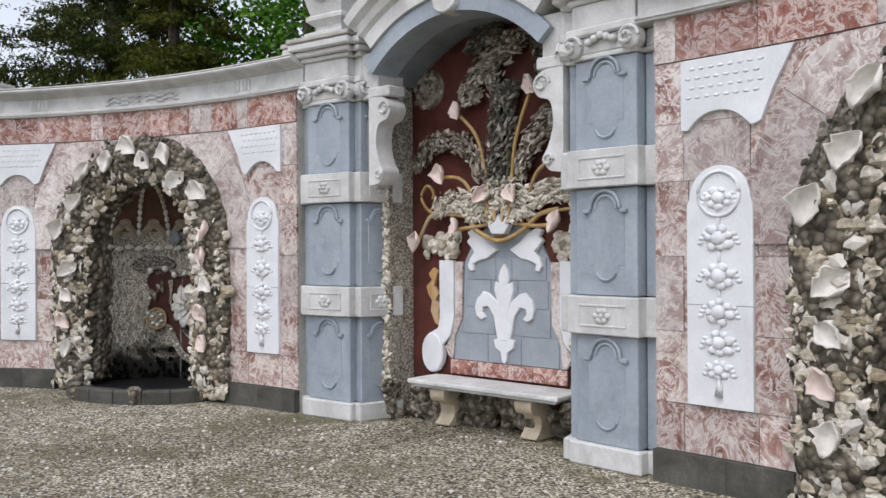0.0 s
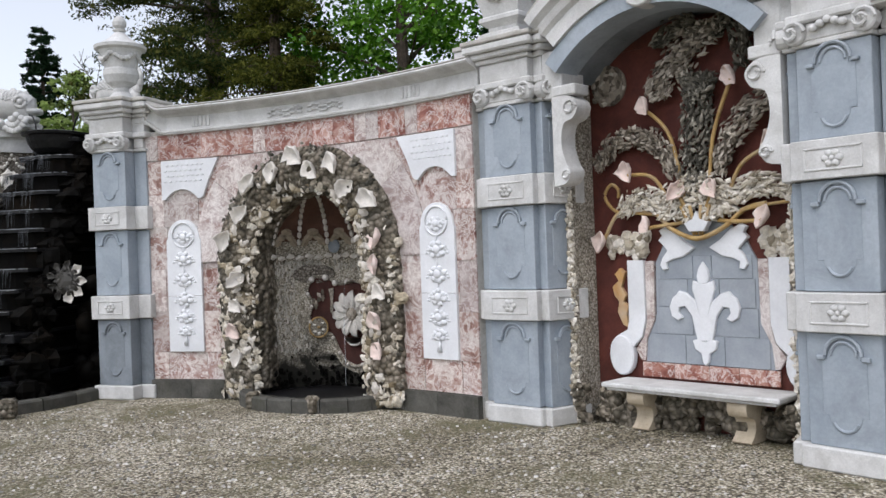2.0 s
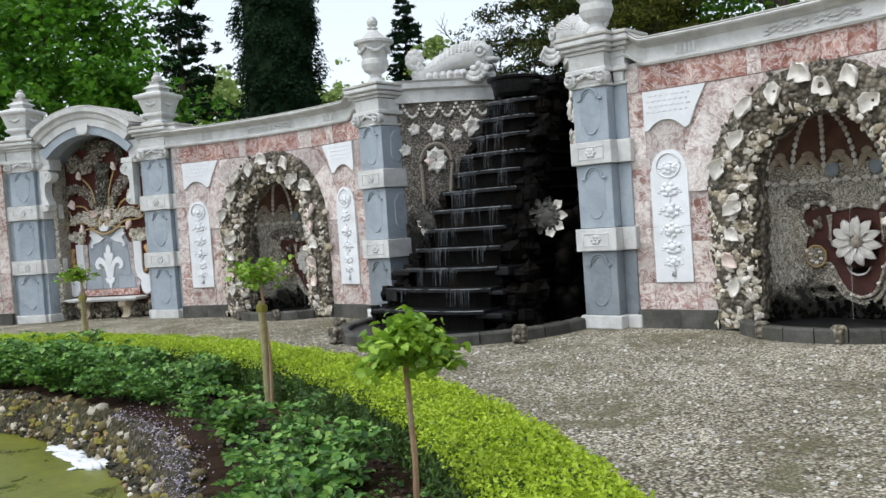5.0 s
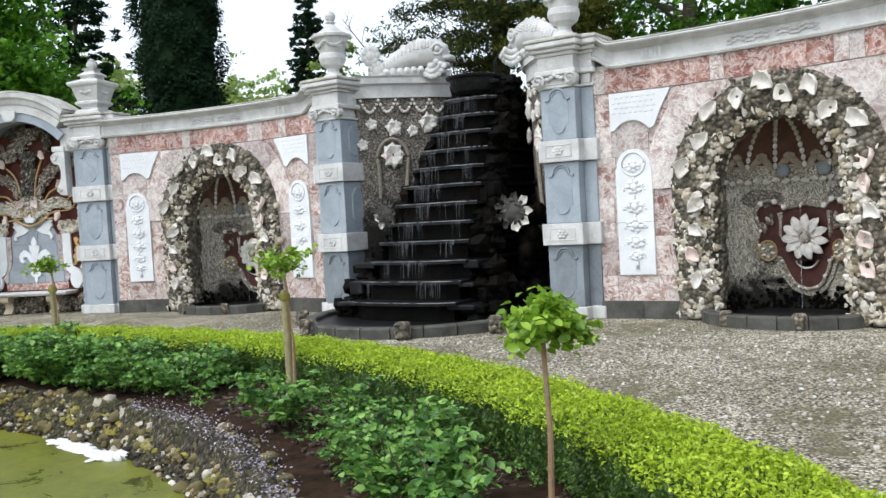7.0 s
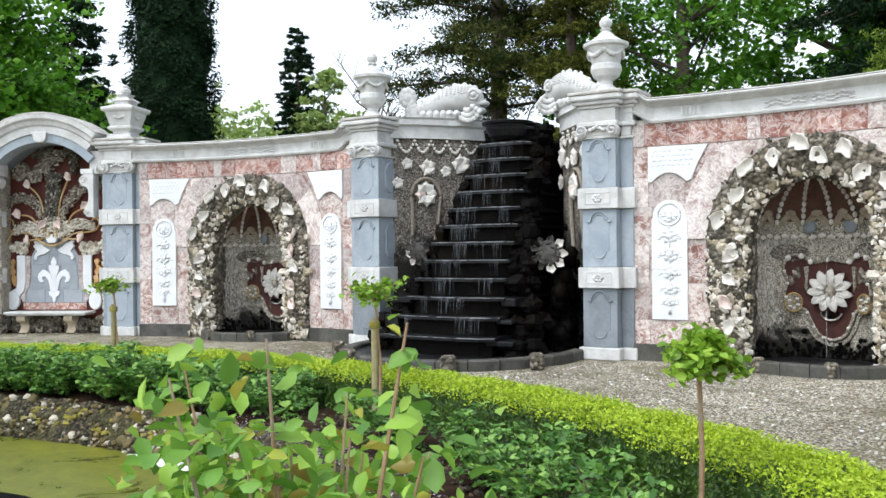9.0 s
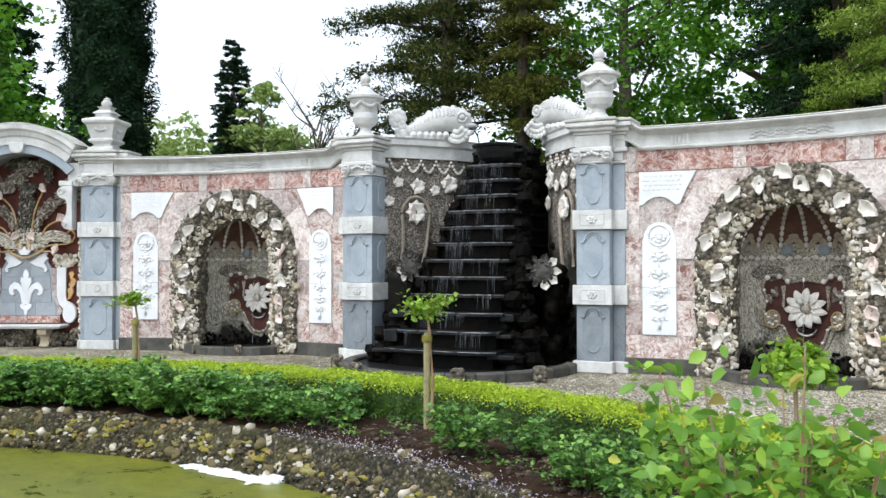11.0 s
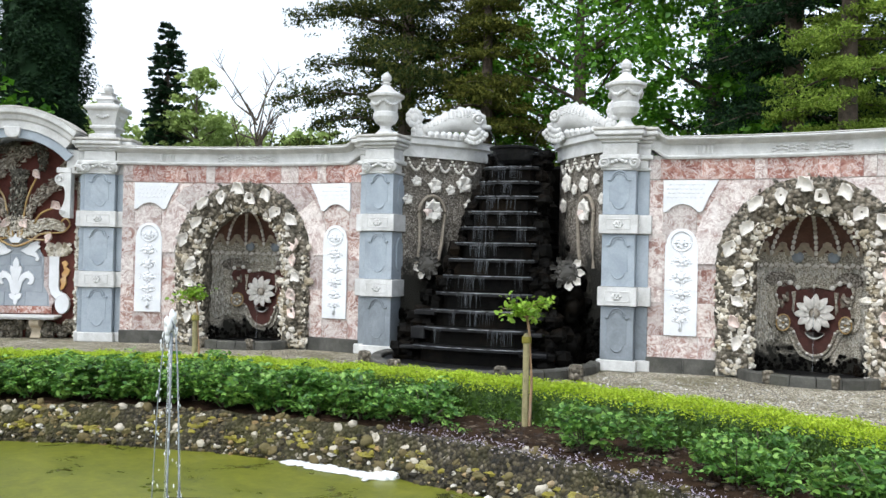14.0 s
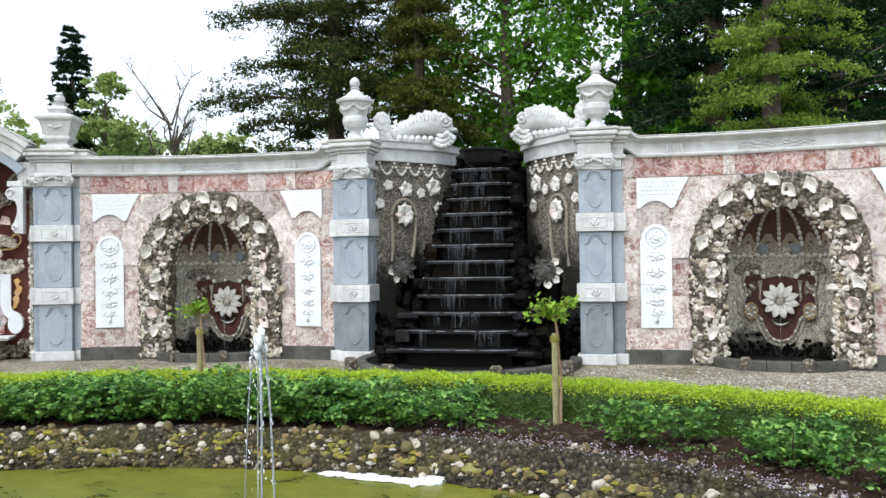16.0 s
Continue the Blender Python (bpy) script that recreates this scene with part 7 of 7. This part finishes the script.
# ---- loose pebbles on the court ----
r2 = random.Random(73)
g = Geo()
for i in range(5200):
    x, y = r2.uniform(-3, 9.5), r2.uniform(-6.5, -0.6)
    if math.hypot(x - HEDGE_C[0], y - HEDGE_C[1]) > HEDGE_R + 0.36 and (x / 1.9) ** 2 + ((y + 0.2) / 2.1) ** 2 > 1 and math.hypot(x - 4.6, y) > 1.0:
        q = r2.uniform(0.006, 0.017)
        g.ball((x, y, q * 0.3), (q * r2.uniform(0.8, 1.4), q, q * 0.7), 5, 3, 0.25, r2)
tagged(part("loose_gravel", g, PEBBLE, fix=False), "scattered pale and dark pebbles on the gravel court", "gravel", kind="stuff")

# ---- clods and fallen bits on the bare soil ----
r2 = random.Random(91)
g = Geo()
for i in range(2600):
    x, y = bed_point(r2.uniform(2, 66), r2.uniform(0.3, 0.95))
    q = r2.uniform(0.008, 0.026)
    g.ball((x, y, 0.055 + q * 0.4), (q * r2.uniform(0.8, 1.5), q, q * 0.7), 5, 3, 0.3, r2)
tagged(part("soil_clods", g, CLOD, fix=False), "crumbled dark soil clods and bark chips in the bed", "soil", kind="stuff")
pts = []
for i in range(70):
    x, y = bed_point(r2.uniform(8, 66), r2.uniform(0.25, 0.9))
    pts += [(x + r2.gauss(0, 0.04), y + r2.gauss(0, 0.04), 0.07 + r2.uniform(0, 0.05)) for k in range(14)]
ob = part("weeds", leaf_mesh("weeds", pts, 0.035, np.random.default_rng(92), up=0.7, oval=True), LEAF["rose"])
tagged(ob, "small low weeds sprouting on the bare soil", "weed", kind="stuff")


# ---- trees behind the wall ----
def limb(a, b, r0, r1, rng, sag=0.0):
    a, b = Vector(a), Vector(b)
    mid = a.lerp(b, 0.5) + Vector((rng.uniform(-.2, .2), rng.uniform(-.2, .2), sag))
    return [tuple(a), tuple(mid), tuple(b)], [r0, (r0 + r1) / 2, r1]


def broadleaf(name, x, y, h, r, base, leaf, seed, count, size, label, clumps=46):
    """Trunk, limbs and a crown of separate leaf clumps."""
    rng, nr = random.Random(seed), np.random.default_rng(seed)
    t = thing(name, pose(x, y, 0), label, "tree", "trees behind the wall")
    part("trunk", Geo().tube([(0, 0, 0), (0.1, 0.05, h * 0.3), (-0.05, 0.1, h * 0.6), (0, 0, h * 0.9)], [0.026 * h, 0.02 * h, 0.012 * h, 0.003 * h], 9), BARK, t)
    pts = []
    for k in range(clumps):
        a, q = rng.uniform(0, 6.28), rng.random()
        z = base + (h - base) * q
        w = r * math.sin(math.pi * (0.12 + 0.82 * q)) ** 0.7 * rng.uniform(0.45, 1.08)
        c = (w * math.cos(a), w * math.sin(a), z)
        p, rr = limb((0, 0, max(base * 0.6, z - 0.4 * w - 0.5)), c, 0.008 * h * (1 - 0.6 * q), 0.02, rng)
        part("limb", Geo().tube(p, rr, 5), BARK, t)
        m = int(count / clumps * rng.uniform(0.6, 1.4))
        s = r * rng.uniform(0.16, 0.32)
        v = np.repeat(nr.normal(size=(m // 12 + 1, 3)) * np.array([s, s, s * 0.6]) * 0.85, 12, 0)
        v = v + nr.normal(size=v.shape) * np.array([1.0, 1.0, 0.5]) * (0.10 + 0.03 * r)
        pts.append(v + np.array(c))
    leaves("crown", np.concatenate(pts), size, LEAF[leaf], t, seed, up=0.5, narrow=0.8)
    return t


def conifer(name, x, y, h, r, leaf, seed, count, size, label, base=0.1, droop=0.25, tiers=26, spread=0.14, power=0.8):
    """Trunk with whorls of boughs, each hung with needle sprays."""
    rng, nr = random.Random(seed), np.random.default_rng(seed)
    t = thing(name, pose(x, y, 0), label, "conifer", "trees behind the wall")
    part("trunk", Geo().tube([(0, 0, 0), (0, 0, h * 0.5), (0, 0, h)], [0.02 * h, 0.013 * h, 0.02], 9), BARK, t)
    pts = []
    for k in range(tiers):
        q = base + (1 - base) * (k + rng.random() * 0.8) / tiers
        L0 = r * (1 - q) ** power + 0.15
        for j in range(5):
            a = rng.uniform(0, 6.28)
            L = L0 * rng.uniform(0.55, 1.15)
            z = h * q
            e = (L * math.cos(a), L * math.sin(a), z - droop * L + 0.12 * L)
            p, rr = limb((0, 0, z), e, 0.012 * L + 0.02, 0.012, rng, 0.05 * L)
            part("bough", Geo().tube(p, rr, 4), BARK, t)
            per = 14
            m = max(2, int(count / tiers / 5 * (0.35 + L / r) / per))
            u = nr.random(m) ** 0.7
            w = spread * L * (0.3 + np.sin(np.pi * u) * 0.9)
            base_p = np.outer(1 - u, [0, 0, z]) + np.outer(u, e)
            base_p[:, 2] += 0.12 * L * np.sin(np.pi * u) - np.abs(nr.normal(0, 0.10, m)) * L * 0.5
            side = np.array([-math.sin(a), math.cos(a), 0])
            tuft = base_p + np.outer(nr.normal(0, 1, m) * w, side) + nr.normal(0, 0.018 * L + 0.03, (m, 3))
            wide = 0.10 + 0.045 * r
            puff = nr.normal(0, 1, (m * per, 3))
            puff *= (nr.random(m * per) ** 0.6 / np.linalg.norm(puff, axis=1))[:, None]
            pts.append(np.repeat(tuft, per, 0) + puff * np.array([wide, wide, wide * 0.32]) * 1.25)
    leaves("crown", np.concatenate(pts), size, LEAF[leaf], t, seed, up=0.3, narrow=0.34)
    return t


def column(name, x, y, h, r, seed, count, size, label):
    """A narrow dark evergreen of upright tufts."""
    nr = np.random.default_rng(seed)
    t = thing(name, pose(x, y, 0), label, "conifer", "trees behind the wall")
    part("trunk", Geo().tube([(0, 0, 0), (0, 0, h * 0.9)], [0.3, 0.05], 9), BARK, t)
    core = Geo().lathe([(r * 0.6, 0.3), (r * 0.84, h * 0.2), (r * 0.86, h * 0.55), (r * 0.7, h * 0.82), (0.1, h * 0.97)], 14)
    part("inner_foliage", core, LEAF["fir"], t)
    m = count
    a, q = nr.uniform(0, 6.28, m), nr.random(m)
    lump = 1 + 0.10 * np.sin(a * 5 + q * 23) + 0.09 * np.sin(q * 57 + a * 2) + 0.06 * np.sin(a * 11 - q * 90)
    w = r * np.clip(np.sin(np.pi * (0.10 + 0.88 * q)), 0, 1) ** 0.45 * lump * np.clip(nr.normal(0.93, 0.09, m), 0.4, 1.15)
    leaves("crown", np.stack([w * np.cos(a), w * np.sin(a), 0.4 + h * q], 1), size, LEAF["fir"], t, seed, out=np.stack([np.cos(a), np.sin(a), 0.6 + 0 * a], 1), narrow=0.5)
    return t


conifer("cedar_tree", -9.3, 18.6, 21, 5.8, "cedar", 1, 105000, 0.19, "broad dark cedar with layered boughs and visible trunk", 0.16, 0.12, 17, 0.16, 0.45)
conifer("yew_tree", -5.2, 16.1, 15.5, 3.3, "yew", 41, 70000, 0.16, "olive-brown feathery yew behind the cascade", 0.02, 0.3, 24, 0.2, 0.55)
broadleaf("beech_tree", -3.0, 21.5, 17, 4.8, 3.0, "beech", 3, 42000, 0.22, "fresh green beech behind the cascade")
broadleaf("beech_tree", 1.5, 33, 22, 6.5, 5.0, "beech", 4, 17000, 0.38, "tall green beech with sky showing through", 34)
broadleaf("beech_tree", 8.5, 38, 25, 7.5, 6.0, "beech", 5, 16000, 0.42, "tall green beech far back in the park", 30)
conifer("fir_tree", 4.9, 17.8, 22, 4.2, "fir", 6, 60000, 0.21, "dense dark fir with drooping boughs", 0.03, 0.35, 26, 0.2, 0.55)
conifer("fir_tree", 11.2, 16.5, 22, 5.2, "fir", 7, 52000, 0.21, "dense dark fir at the wood's edge", 0.03, 0.35, 26, 0.2, 0.55)
conifer("larch_tree", 6.2, 13.2, 17, 3.3, "larch", 8, 80000, 0.14, "feathery green larch in front of dark firs", 0.08, 0.3, 20, 0.2, 0.6)
conifer("fir_tree", 19.5, 12.0, 20, 5.0, "fir", 16, 20000, 0.30, "dense dark fir at the wood's edge", 0.03, 0.35, 24, 0.2, 0.55)
column("cypress_tree", -31.0, 21.7, 23, 2.15, 9, 60000, 0.24, "tall dark columnar evergreen")
conifer("fir_tree", 10.5, 27.0, 26, 6.0, "fir", 17, 22000, 0.38, "dark fir standing deeper in the wood", 0.03, 0.35, 24, 0.22, 0.5)
conifer("fir_tree", 17.5, 24.0, 26, 6.0, "fir", 18, 20000, 0.38, "dark fir standing deeper in the wood", 0.03, 0.35, 24, 0.22, 0.5)
conifer("slim_conifer", -32.7, 34.0, 16.6, 1.9, "fir", 10, 20000, 0.34, "slim ragged dark conifer against the sky", 0.08, 0.2, 44, 0.3, 0.35)
broadleaf("oak_tree", -30.4, 34.0, 13.2, 2.1, 4.5, "oak", 11, 4200, 0.32, "airy oak just coming into leaf", 30)
broadleaf("maple_tree", -20.4, 3.6, 10.4, 3.5, 3.4, "beech", 13, 30000, 0.22, "full green maple beyond the wall")
conifer("pine_tree", -30.0, 14.8, 14.5, 3.2, "fir", 14, 12000, 0.36, "dark pine behind the maple", 0.2, 0.1, 20, 0.3, 0.45)
for i, (x, y, h) in enumerate(((-52, 46, 15), (-44, 52, 14), (-36, 58, 12), (-60, 38, 15), (4, 60, 16), (20, 50, 18), (32, 40, 18))):
    broadleaf("lime_tree", x, y, h, 6.0, 2.0, "oak" if i < 4 else "beech", 20 + i, 9000, 0.5, "pale green tree far off in the park", 26)


def bare_tree(x, y):
    rng = random.Random(31)
    t = thing("bare_tree", pose(x, y, 0), "leafless tree with crooked grey branches", "tree", "trees behind the wall")
    part("trunk", Geo().tube([(0, 0, 0), (0.2, 0, 4), (-0.1, 0.1, 7), (0.5, 0, 9.5)], [0.20, 0.15, 0.11, 0.06], 8), BARK, t)
    for k in range(20):
        z = rng.uniform(5, 9.6)
        a = rng.uniform(0, 6.28)
        L = rng.uniform(1.2, 3.6)
        e = Vector((L * math.cos(a), L * 0.6 * math.sin(a), z + L * rng.uniform(0.7, 1.6)))
        s = Vector((0.1, 0, z))
        m = s.lerp(e, 0.5) + Vector((rng.uniform(-.5, .5), 0, rng.uniform(-.3, .3)))
        part("branch", Geo().tube([tuple(s), tuple(m), tuple(e)], [0.07, 0.045, 0.018], 5), BARK, t)
        for j in range(7):
            f = m.lerp(e, rng.uniform(0.1, 1))
            part("twig", Geo().tube([tuple(f), tuple(f + Vector((rng.uniform(-.9, .9), rng.uniform(-.5, .5), rng.uniform(0.3, 1.2))))], [0.022, 0.009], 4), BARK, t)


bare_tree(-24.0, 30.9)
